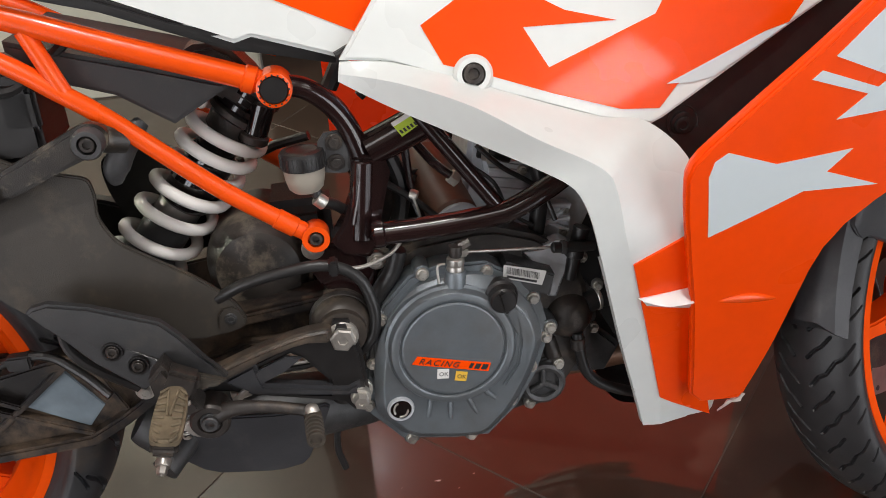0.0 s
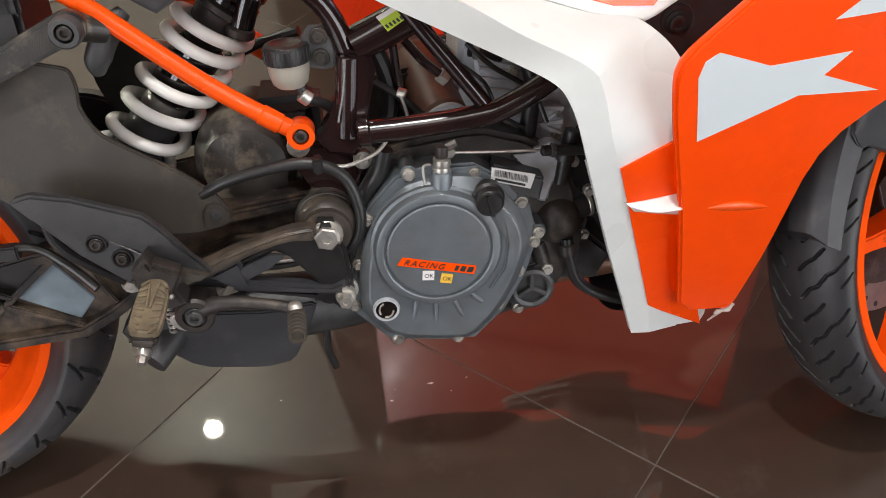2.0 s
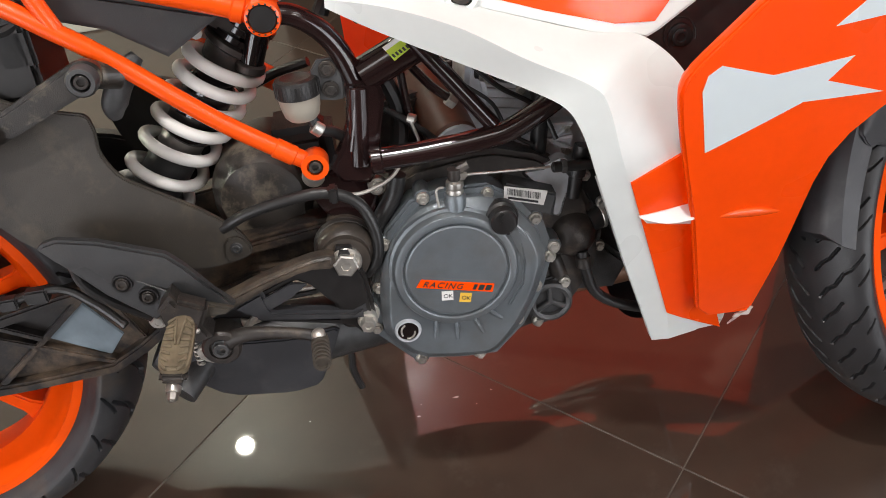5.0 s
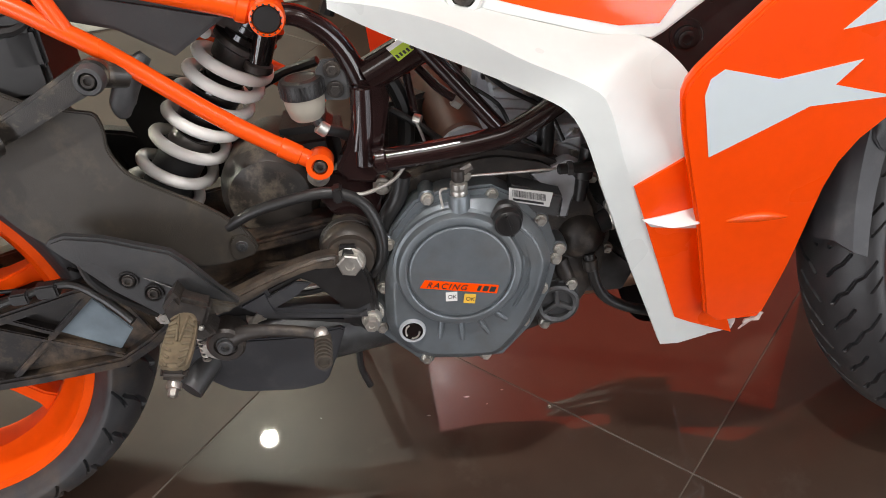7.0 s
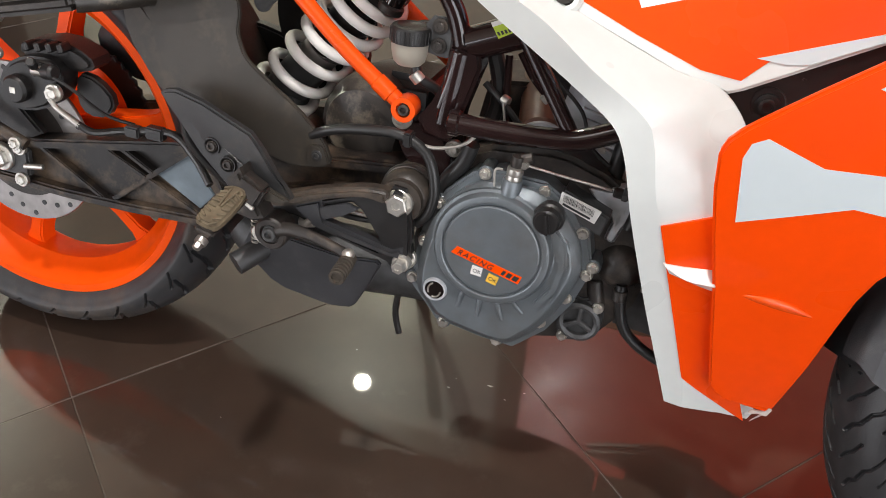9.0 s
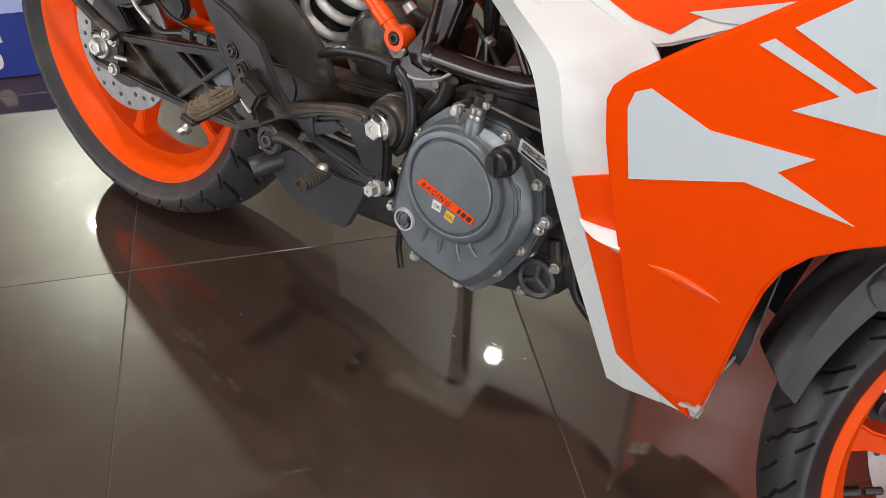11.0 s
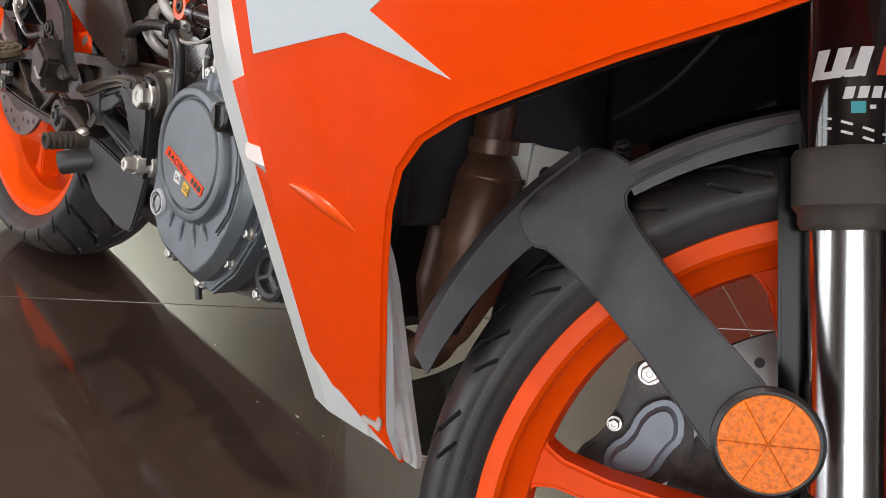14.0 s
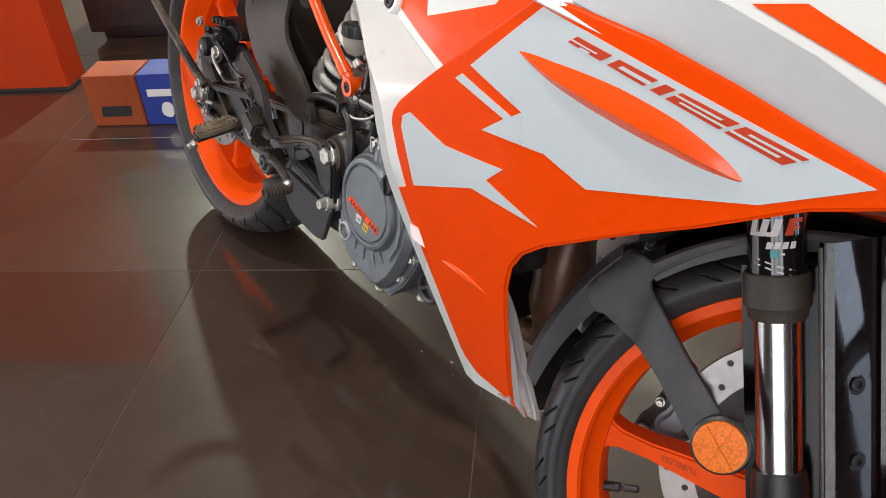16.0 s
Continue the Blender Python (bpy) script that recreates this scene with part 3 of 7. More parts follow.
LEG_Z = (0.14, 0.192, 0.246, 0.412, 0.457, 0.543, 0.62)
LEG_Y = (-0.095, -0.117, -0.138, -0.2, -0.215, -0.226, -0.215)


def leg_fn(x, z):
    return float(np.interp(z, LEG_Z, LEG_Y)) + max(x - 0.93, 0) * 0.3 * max(0.0, min(1.0, (0.47 - z) / 0.12))


OUTER = [(0.893, 0.517), (0.889, 0.553), (0.893, 0.567), (0.905, 0.581), (0.951, 0.62), (1.013, 0.669), (1.085, 0.728), (1.119, 0.73), (1.198, 0.72), (1.269, 0.703),
         (1.326, 0.686), (1.395, 0.666), (1.42, 0.655), (1.385, 0.643), (1.337, 0.624), (1.257, 0.577), (1.199, 0.546), (1.147, 0.516), (1.101, 0.489), (1.074, 0.468), (1.057, 0.444),
         (1.048, 0.415), (1.042, 0.375), (1.034, 0.31), (1.02, 0.222), (0.965, 0.234), (0.947, 0.255), (0.932, 0.33), (0.918, 0.403), (0.904, 0.463)]
outer = part("outer_fairing", plate(OUTER, 0, 0.0035, 0.003, 3, outer_fn, 0.02), ORANGE, bike, "glossy orange outer fairing panel with white graphics", angle=50)


lip = [(x, outer_fn(x, z) + 0.004, z) for x, z in ((1.08, 0.723), (1.013, 0.667), (0.951, 0.618), (0.905, 0.579), (0.894, 0.566), (0.891, 0.553), (0.895, 0.517), (0.906, 0.463), (0.92, 0.403), (0.934, 0.33), (0.949, 0.255))]
part("edge_return", loft([lip, [(x - 0.001, y + 0.004, z) for x, y, z in lip], [(x + 0.002, y + 0.013, z) for x, y, z in lip]], 0.002, 50, 4), ORANGE, outer, angle=60)


def sticker(poly, mat, parent, fn, name="decal", lift=0.0008, label="", y=0.0):
    return part(name, plate(poly, y - lift, lift * 1.6, 0, 1, fn, 0.02), mat, parent, label, angle=50)


sticker([(0.919, 0.487), (0.909, 0.553), (0.913, 0.568), (0.925, 0.575), (0.976, 0.555), (1.055, 0.557), (1.032, 0.537), (1.096, 0.511), (1.011, 0.52)], DECAL, outer, outer_fn)
sticker([(1.015, 0.65), (1.095, 0.722), (1.379, 0.658), (1.303, 0.617), (1.151, 0.573), (1.105, 0.591), (1.029, 0.59), (1.057, 0.61), (0.995, 0.632), (1.004, 0.639), (1.066, 0.615), (1.078, 0.623)], DECAL, outer, outer_fn)
# raised cigar-shaped blade on the panel
blade = bmesh.new()
N_B = 36
ringsb = []
for i in range(N_B + 1):
    t = i / N_B
    cx = 1.067 + 0.226 * t
    cz = float(np.interp(cx, (1.067, 1.11, 1.175, 1.229, 1.274, 1.293), (0.681, 0.6705, 0.660, 0.6495, 0.6375, 0.6315)))
    wv = 0.0205 * math.sin(math.pi * t) ** 0.52 * (0.8 + 0.22 * t) + 0.0004
    nrm = Vector((0.22, 0, 1)).normalized()
    ringsb.append([blade.verts.new(Vector((cx, outer_fn(cx + wv * nrm.x * math.cos(a), cz + wv * nrm.z * math.cos(a)) + 0.002 - 0.6 * wv * (min((1 - math.cos(a)) / 1.3, (1 + math.cos(a)) / 0.7)) ** 0.85, cz)) + nrm * wv * math.cos(a)) for a in (math.pi * k / 20 for k in range(21))])
for a, b in zip(ringsb, ringsb[1:]):
    for k in range(20):
        blade.faces.new((a[k], a[k + 1], b[k + 1], b[k]))
part("blade", blade, BLADE_ORANGE, outer, "raised glossy orange blade along the panel", angle=32)

# slim blister low on the panel
bl = bmesh.new()
rows_b = []
for i in range(21):
    t = i / 20
    cx, cz = 0.945 + 0.073 * t, 0.401 - 0.014 * t + 0.003 * math.sin(math.pi * t)
    wv = 0.0062 * math.sin(math.pi * t) ** 0.8 + 0.0002
    rows_b.append([bl.verts.new((cx, outer_fn(cx, cz + wv * math.cos(a)) + 0.0008 - 0.75 * wv * max(0, math.sin(a)) ** 1.3, cz + wv * math.cos(a))) for a in (math.pi * q / 10 for q in range(11))])
for a, b in zip(rows_b, rows_b[1:]):
    for q in range(10):
        bl.faces.new((a[q], a[q + 1], b[q + 1], b[q]))
part("blister", bl, FRAME_ORANGE, outer, "slim raised blister", angle=80)
TAPE = material("clear_packing_tape", (0.62, 0.55, 0.5), 0.25, grain=0.15, scale=200, bump=0.8, bump_scale=250)
part("torn_tape", plate([(1.0, 0.226), (0.998, 0.221), (1.006, 0.2195), (1.018, 0.22), (1.0215, 0.232), (1.0175, 0.234), (1.015, 0.227)], -0.002, 0.002, 0, 1, lambda x, z: outer_fn(x, z) - 0.0015 * math.sin(400 * x) * math.cos(300 * z), 0.006), TAPE, outer, "scrap of torn packing tape on the corner")

# five slanted red shapes along the panel's upper edge, with pale slots
LB0, LB1, LT0, LT1 = Vector((1.1235, 0.6995)), Vector((1.3144, 0.6547)), Vector((1.1323, 0.7059)), Vector((1.3322, 0.6649))


def on_logo(u, v):
    return tuple(LB0.lerp(LB1, u).lerp(LT0.lerp(LT1, u), v))


def logo_quad(u0, u1, v0, v1):
    return [on_logo(u0, v0), on_logo(u1, v0), on_logo(u1, v1), on_logo(u0, v1)]


for u0, u1, slots in ((0.0, 0.172, ((0.0, 0.13, 0.36, 0.5), (0.06, 0.11, 0.0, 0.2))), (0.206, 0.385, ((0.04, 0.185, 0.3, 0.62),)), (0.418, 0.466, ()),
                      (0.49, 0.733, ((-0.005, 0.2, 0.6, 0.74), (0.045, 0.25, 0.26, 0.4))), (0.756, 1.0, ((0.045, 0.25, 0.6, 0.74), (-0.005, 0.2, 0.26, 0.4)))):
    sticker(logo_quad(u0, u1, 0, 1), DECAL_RED, outer, outer_fn, "logo_shape", 0.0016)
    for a, b, v0, v1 in slots:
        sticker(logo_quad(u0 + a, u0 + b, v0, v1), DECAL, outer, outer_fn, "logo_slot", 0.0022)

# lower leg of the inner fairing
LEG = [(0.826, 0.462), (0.829, 0.452), (0.861, 0.342), (0.89, 0.251), (0.909, 0.19), (1.01, 0.166), (1.0125, 0.178), (1.008, 0.28), (1.003, 0.4), (0.985, 0.46), (0.94, 0.5), (0.9, 0.5), (0.853, 0.48)]
leg = part("lower_fairing", plate(LEG, 0.0035, 0.01, 0.004, 2, leg_fn, 0.02), WHITE, bike, "white lower fairing panel with an orange insert", angle=50)
sticker([(0.857, 0.456), (0.93, 0.491), (0.98, 0.455), (0.985, 0.39), (0.983, 0.3), (0.984, 0.23), (1.004, 0.172), (0.919, 0.244), (0.891, 0.34)], DECAL_ORANGE, leg, leg_fn, lift=0.003)
# its edge turned forwards behind the outer panel
fl_a = [(x, outer_fn(x, z) + 0.0045, z) for x, z in ((1.036, 0.36), (1.033, 0.32), (1.0245, 0.2625), (1.019, 0.222))] + [(1.0095, -0.099, 0.181)]
fl_b = [(x + dx, y + dy, z - 0.001) for (x, y, z), dx, dy in zip(fl_a, (0.0, 0.0005, 0.0012, 0.0015, 0.001), (0.002, 0.005, 0.0075, 0.008, 0.003))]
part("turned_edge", loft([fl_a, fl_b], 0.0014, 24, 2), WHITE, leg, angle=60)
# belly pan joining the two lower panels under the exhaust
pan = bmesh.new()
pan_rows = []
for x, z0, up in ((0.905, 0.205, 0.0), (0.94, 0.196, 0.0), (0.972, 0.186, 0.0), (0.998, 0.179, 0.002), (1.004, 0.178, 0.006)):
    pan_rows.append([pan.verts.new((x - 0.012 * (1 - abs(q) ** 2), 0.088 * q, z0 + up - 0.026 * (1 - abs(q) ** 2.5))) for q in (k / 10 - 1 for k in range(21))])
for a, b in zip(pan_rows, pan_rows[1:]):
    for k in range(20):
        pan.faces.new((a[k], a[k + 1], b[k + 1], b[k]))
bmesh.ops.solidify(pan, geom=list(pan.faces), thickness=0.003)
belly = part("belly_pan", pan, BLACK_PLASTIC, bike, "black inner belly pan with a white front edge", angle=50)
part("front_edge", tube([(1.0055 - 0.012 * (1 - abs(q) ** 2), 0.088 * q, 0.1835 - 0.026 * (1 - abs(q) ** 2.5)) for q in (k / 12 - 1 for k in range(25))], 0.0032, 8, flat=0.7), WHITE, belly)
part("radiator_shroud", slab((0.925, 0.0, 0.38), (0.012, 0.17, 0.22), 0.004, 2), BLACK_PLASTIC, bike, "black plastic radiator shroud")
# small white fin
fin = loft([[(0.868, -0.204, 0.411), (0.89, -0.206, 0.413), (0.925, -0.205, 0.418)], [(0.872, -0.206, 0.408), (0.895, -0.217, 0.405), (0.925, -0.217, 0.406)], [(0.876, -0.204, 0.402), (0.9, -0.203, 0.396), (0.925, -0.203, 0.392)]], 0.004, 16, 4)
part("fin", fin, WHITE, leg, "small white fin")

def tank_fn(x, z):
    return -0.168 + 0.33 * (z - 0.6) + 0.5 * max(0, z - 0.72)


# shoulder of the inner fairing and the tank cover
C0 = [(0.599, -0.150, 0.646), (0.647, -0.165, 0.619), (0.724, -0.192, 0.582), (0.771, -0.213, 0.56), (0.794, -0.224, 0.547), (0.805, -0.226, 0.532), (0.815, -0.224, 0.505)] + [(x, leg_fn(x, z), z) for x, z in ((0.829, 0.452), (0.861, 0.342), (0.89, 0.251), (0.909, 0.19))]
C1 = [(0.6, -0.15, 0.653), (0.65, -0.173, 0.645), (0.711, -0.197, 0.624), (0.766, -0.219, 0.593), (0.819, -0.234, 0.565), (0.834, -0.234, 0.542), (0.846, -0.227, 0.49)] + [(x, leg_fn(x, z) - 0.001, z) for x, z in ((0.858, 0.452), (0.893, 0.342), (0.918, 0.252), (0.93, 0.188))]
C2 = [(x, tank_fn(x, z) - 0.0015, z) for x, z in ((0.602, 0.663), (0.65, 0.658), (0.721, 0.635), (0.751, 0.623), (0.837, 0.593), (0.882, 0.584))] + [(0.918, -0.2, 0.546)] + [(x, leg_fn(x, z) + 0.001, z) for x, z in ((0.935, 0.47), (0.955, 0.345), (0.965, 0.252), (0.97, 0.181))]
part("side_fairing", loft([C0, C1, C2], 0.004, 90, 6), WHITE, bike, "glossy white side fairing panel", angle=16)


tank = part("tank_cover", plate([(0.602, 0.664), (0.64, 0.66), (0.72, 0.632), (0.751, 0.62), (0.837, 0.59), (0.887, 0.58), (0.9, 0.585), (1.045, 0.662), (1.12, 0.7), (1.1, 0.79), (0.9, 0.85), (0.75, 0.83), (0.66, 0.74)], 0, 0.008, 0.003, 2, tank_fn, 0.03), WHITE, bike, "glossy white tank cover with orange graphics", angle=60)
sticker([(0.679, 0.687), (0.713, 0.706), (0.794, 0.699), (0.814, 0.688), (0.862, 0.675), (0.773, 0.677), (0.794, 0.64), (0.9, 0.677), (0.93, 0.72), (1.06, 0.69), (1.03, 0.658), (1.005, 0.652), (0.915, 0.613), (0.896, 0.594), (0.859, 0.597), (0.796, 0.617), (0.739, 0.638), (0.696, 0.652)], TANK_ORANGE, tank, tank_fn)
sticker([(0.905, 0.615), (1.0, 0.65), (1.028, 0.656), (0.95, 0.617), (0.93, 0.614)], DECAL, tank, tank_fn, lift=0.0016)
part("boss", lathe([(0.011, 0.002), (0.0155, 0.002), (0.0185, -0.002), (0.0185, -0.012), (0.011, -0.012)], (0.722, tank_fn(0.722, 0.642) - 0.006, 0.642), (0, -1, 0.25), 32, closed=True), WHITE, tank)
part("bolt", bolt((0.722, tank_fn(0.722, 0.642) - 0.004, 0.642), 0.0095, 0.005, (0, -1, 0.25), 1.15, True), ENGINE_BLACK, tank)

black_ins = [(0.88, 0.583), (0.886, 0.568), (0.931, 0.53), (0.972, 0.55), (1.07, 0.62), (1.14, 0.67), (1.12, 0.7), (1.055, 0.672), (0.9, 0.592)]
insert = part("air_duct_panel", plate(chaikin(black_ins, 1, r=0.12), 0, 0.01, 0.003, 2, lambda x, z: -0.152 + 0.2 * (z - 0.58), 0.04), BLACK_PLASTIC, bike, "black plastic air duct panel", angle=50)
part("bolt", bolt((0.926, -0.1545, 0.57), 0.0085, 0.004, socket=True), BLACK_PLASTIC, insert)
part("moulded_ring", tube([(0.926 + 0.016 * math.cos(a), -0.1525 + 0.2 * 0.016 * math.sin(a) - 0.001, 0.572 + 0.016 * math.sin(a)) for a in np.linspace(-0.4, 3.9, 24)], 0.0009, 8), BLACK_PLASTIC, insert)
part("moulded_arc", tube([(0.95 + 0.07 * u, -0.148 + 0.2 * (0.022 * math.sin(2.2 * u)) + 0.006 * u, 0.6 - 0.012 * math.sin(math.pi * u) + 0.02 * u) for u in np.linspace(0, 1, 20)], 0.0011, 8), BLACK_PLASTIC, insert)

# -- mechanical parts, from the tail forwards --
def prt(name, bm, mat, parent=None, label="", angle=35, m=None):
    return part(name, bm, mat, parent or bike, label, angle, m)


# tail and seat panel
TAIL = [(0.3, 0.775), (0.396, 0.732), (0.457, 0.706), (0.51, 0.684), (0.526, 0.688), (0.602, 0.663), (0.7, 0.707), (0.74, 0.76), (0.5, 0.85), (0.3, 0.86)]
tail = prt("tail_panel", plate(TAIL, -0.13, 0.012, 0.004, 2, lambda x, z: 0.25 * (z - 0.66), 0.04), WHITE, None, "white tail panel with an orange flash", angle=50)
prt("decal", plate([(0.549, 0.719), (0.628, 0.681), (0.665, 0.7), (0.69, 0.715), (0.7, 0.76), (0.62, 0.79)], -0.1312, 0.0015, 0, 1, lambda x, z: 0.25 * (z - 0.66), 0.04), DECAL_ORANGE, tail)
prt("seal_strip", tube([(0.6, -0.131, 0.664), (0.65, -0.128, 0.687), (0.71, -0.122, 0.714), (0.76, -0.112, 0.75)], 0.0055, 10), BLACK_PLASTIC, tail, "black rubber seal strip")
prt("under_strip", plate([(0.3, 0.75), (0.396, 0.722), (0.457, 0.697), (0.505, 0.677), (0.53, 0.672), (0.6, 0.655), (0.6, 0.668), (0.526, 0.69), (0.457, 0.71), (0.396, 0.735), (0.3, 0.77)], -0.118, 0.02, 0.003), BLACK_PLASTIC, tail)
prt("undertray", plate([(0.3, 0.70), (0.333, 0.69), (0.421, 0.664), (0.48, 0.645), (0.5, 0.64), (0.438, 0.606), (0.389, 0.64), (0.345, 0.655), (0.3, 0.69)], -0.088, 0.17, 0.004), HEEL_GREY, None, "charcoal plastic undertray below the seat")
prt("battery_box", slab((0.27, -0.04, 0.63), (0.09, 0.1, 0.09), 0.006), BLACK_PLASTIC, None, "black plastic electrical box")
prt("wiring_box", slab((0.3, -0.075, 0.635), (0.035, 0.03, 0.04), 0.004), BLACK_PLASTIC)
prt("wiring_loom", tube([(0.22, -0.08, 0.66), (0.28, -0.09, 0.655), (0.31, -0.085, 0.66), (0.36, -0.08, 0.70)], 0.006, 8, smooth=5), RUBBER)

# subframe
sub = prt("subframe", tube([(0.557, -0.103, 0.478), (0.475, -0.103, 0.538), (0.383, -0.103, 0.621), (0.342, -0.103, 0.653), (0.3, -0.101, 0.683), (0.2, -0.095, 0.74)], 0.0092, 18, smooth=6), FRAME_ORANGE, None, "orange tubular steel subframe")
prt("upper_rail", tube([(0.539, -0.103, 0.637), (0.498, -0.103, 0.654), (0.401, -0.103, 0.689), (0.31, -0.101, 0.723), (0.2, -0.095, 0.76)], 0.0114, 18, smooth=6), FRAME_ORANGE, sub)
prt("cross_brace", tube([(0.326, -0.102, 0.71), (0.349, -0.103, 0.648)], 0.0085, 16), FRAME_ORANGE, sub)
prt("collar", rod((0.52, -0.103, 0.504), (0.54, -0.103, 0.4895), 0.0105, 20, 0.002), FRAME_ORANGE, sub)
prt("eye", lathe([(0.0085, -0.014), (0.0132, -0.013), (0.0142, -0.01), (0.0142, 0.012), (0.0085, 0.012)], (0.558, -0.103, 0.479), (0, -1, 0), 28, closed=True), FRAME_ORANGE, sub)
prt("bolt", bolt((0.558, -0.109, 0.479), 0.0066, 0.007, washer=1.28, socket=True), ENGINE_BLACK, sub)
prt("cap_ring", lathe([(0.0138, 0.018), (0.0166, 0.017), (0.0176, 0.012), (0.0176, -0.012), (0.0138, -0.012)], (0.539, -0.103, 0.637), (0, -1, 0), 36, closed=True), FRAME_ORANGE, sub)
prt("cap", lathe([(0, -0.004), (0.0136, -0.004), (0.0136, 0.014), (0.0125, 0.0165), (0, 0.0165)], (0.539, -0.103, 0.637), (0, -1, 0), 32), BLACK_PLASTIC, sub, "black plastic end cap")
for k in range(16):
    a = 2 * math.pi * k / 16
    prt("notch", slab((0.539 + 0.0145 * math.cos(a), -0.1206, 0.637 + 0.0145 * math.sin(a)), (0.0015, 0.002, 0.002), 0.0004, 1, Matrix.Rotation(-a, 4, "Y")), INK, sub)
prt("clamp", rod((0.524, -0.103, 0.643), (0.51, -0.103, 0.649), 0.0135, 20, 0.003), FRAME_ORANGE, sub)
# its far side
prt("far_rail", tube([(0.557, 0.1, 0.478), (0.475, 0.1, 0.538), (0.383, 0.1, 0.621), (0.3, 0.1, 0.683), (0.2, 0.095, 0.74)], 0.0135, 14, smooth=5), FRAME_ORANGE, sub)
prt("far_upper_rail", tube([(0.539, 0.1, 0.637), (0.401, 0.1, 0.689), (0.2, 0.095, 0.76)], 0.0145, 14, smooth=5), FRAME_ORANGE, sub)

# pillion peg bracket
pil = prt("pillion_bracket", plate(chaikin([(0.385, 0.618), (0.37, 0.628), (0.352, 0.622), (0.274, 0.585), (0.2, 0.56), (0.2, 0.535), (0.275, 0.558), (0.355, 0.592), (0.38, 0.598)], 2), -0.13, 0.012, 0.004), DUSTY_BLACK, None, "dark cast pillion footrest bracket")
prt("ring", lathe([(0.009, 0.007), (0.013, 0.007), (0.015, 0.004), (0.015, -0.012), (0.009, -0.012)], (0.366, -0.132, 0.609), (0, -1, 0), 28, closed=True), ENGINE_DARK, pil)
prt("bolt", bolt((0.366, -0.133, 0.609), 0.007, 0.006, washer=1.1, socket=True), ENGINE_BLACK, pil)
prt("bracket_lug", tube([(0.392, -0.1, 0.6), (0.372, -0.112, 0.608), (0.365, -0.12, 0.61)], [0.013, 0.014, 0.012], 14), DUSTY_BLACK, pil)
prt("peg_tip", tube([(0.371, -0.082, 0.552), (0.374, -0.084, 0.568), (0.388, -0.08, 0.592), (0.405, -0.07, 0.608)], [0.006, 0.0145, 0.0145, 0.008], 18, smooth=5, flat=0.75), ENGINE_DARK, pil)

# pillion footpeg below the bracket
PM = pose(0.157, -0.2, 0.547, 0, -13, 6)
ppeg = prt("pillion_peg", slab((0, 0, 0), (0.112, 0.034, 0.02), 0.007, 3), ENGINE_BLACK, None, "folding pillion footpeg with a ribbed rubber pad", m=PM)
prt("rubber_pad", slab((0, -0.001, 0.011), (0.106, 0.032, 0.008), 0.0035, 3), DARK_PEG, ppeg, m=PM)
for k in range(9):
    prt("tread_rib", slab((-0.043 + 0.0108 * k, -0.002, 0.0155), (0.0042, 0.024, 0.003), 0.0012, 1, Matrix.Rotation(radians(9 * (k - 4)), 4, "Z")), DARK_PEG, ppeg, m=PM)
prt("end_bolt", bolt((0.108, -0.206, 0.527), 0.006, 0.01, (-0.3, -0.5, -0.8)), STEEL, ppeg)
prt("peg_hinge", tube([(0.205, -0.195, 0.557), (0.232, -0.17, 0.56), (0.26, -0.135, 0.565)], [0.013, 0.014, 0.016], 14, smooth=4), DUSTY_BLACK, ppeg)
# rear shock: spring, damper, adjuster
TOPS, BOTS = Vector((0.493, -0.006, 0.59)), Vector((0.354, -0.006, 0.4225))
axs = (BOTS - TOPS).normalized()
shock = prt("shock_absorber", rod(TOPS + axs * 0.03, BOTS, 0.022, 24), BLACK_GLOSS, None, "rear shock absorber with a white coil spring")
e1 = axs.orthogonal().normalized()
e2 = axs.cross(e1)
coil = []
TURNS, LEN0, LEN1 = 7.9, 0.012, 0.216
for i in range(int(TURNS * 26) + 1):
    t = i / (TURNS * 26)
    a = 2 * math.pi * TURNS * t + 0.6
    # the coils stand closer at the top, and the last one closes up
    u = min(TURNS * t, 6.45) / 7
    s = LEN0 + (LEN1 - LEN0) * (0.62 * u + 0.38 * u * u) + 0.021 * max(0.0, TURNS * t - 6.45)
    rr = 0.0392
    coil.append(TOPS + axs * s + rr * (math.cos(a) * e1 + math.sin(a) * e2))
prt("spring", tube(coil, 0.0069, 12), SPRING, shock, "thick white enamelled coil spring", angle=60)
prt("damper_body", rod(TOPS + axs * 0.05, TOPS + axs * 0.122, 0.0275, 32, 0.003), BLACK_GLOSS, shock)
prt("damper_rod", rod(TOPS + axs * 0.12, TOPS + axs * 0.14, 0.0245, 28), DISC_STEEL, shock)
prt("bump_stop", rod(TOPS + axs * 0.138, TOPS + axs * 0.218, 0.027, 32, 0.004), RUBBER, shock)
prt("spring_seat", lathe([(0, 0), (0.028, 0), (0.033, 0.003), (0.033, 0.009), (0.028, 0.012), (0.026, 0.03), (0, 0.03)], TOPS - axs * 0.004, axs, 32), ENGINE_BLACK, shock)
for k, (r, h) in enumerate(((0.033, 0.012), (0.031, 0.022), (0.033, 0.03))):
    prt("adjuster_ring", lathe([(0.02, 0), (r, 0), (r, 0.006), (0.02, 0.006)], TOPS - axs * h, axs, 28, closed=True), BLACK_GLOSS, shock)
prt("shock_head", plate(chaikin([(0.45, 0.67), (0.49, 0.67), (0.525, 0.625), (0.53, 0.605), (0.515, 0.597), (0.495, 0.6), (0.465, 0.625), (0.45, 0.65)], 1), -0.035, 0.05, 0.006), ENGINE_BLACK, shock)
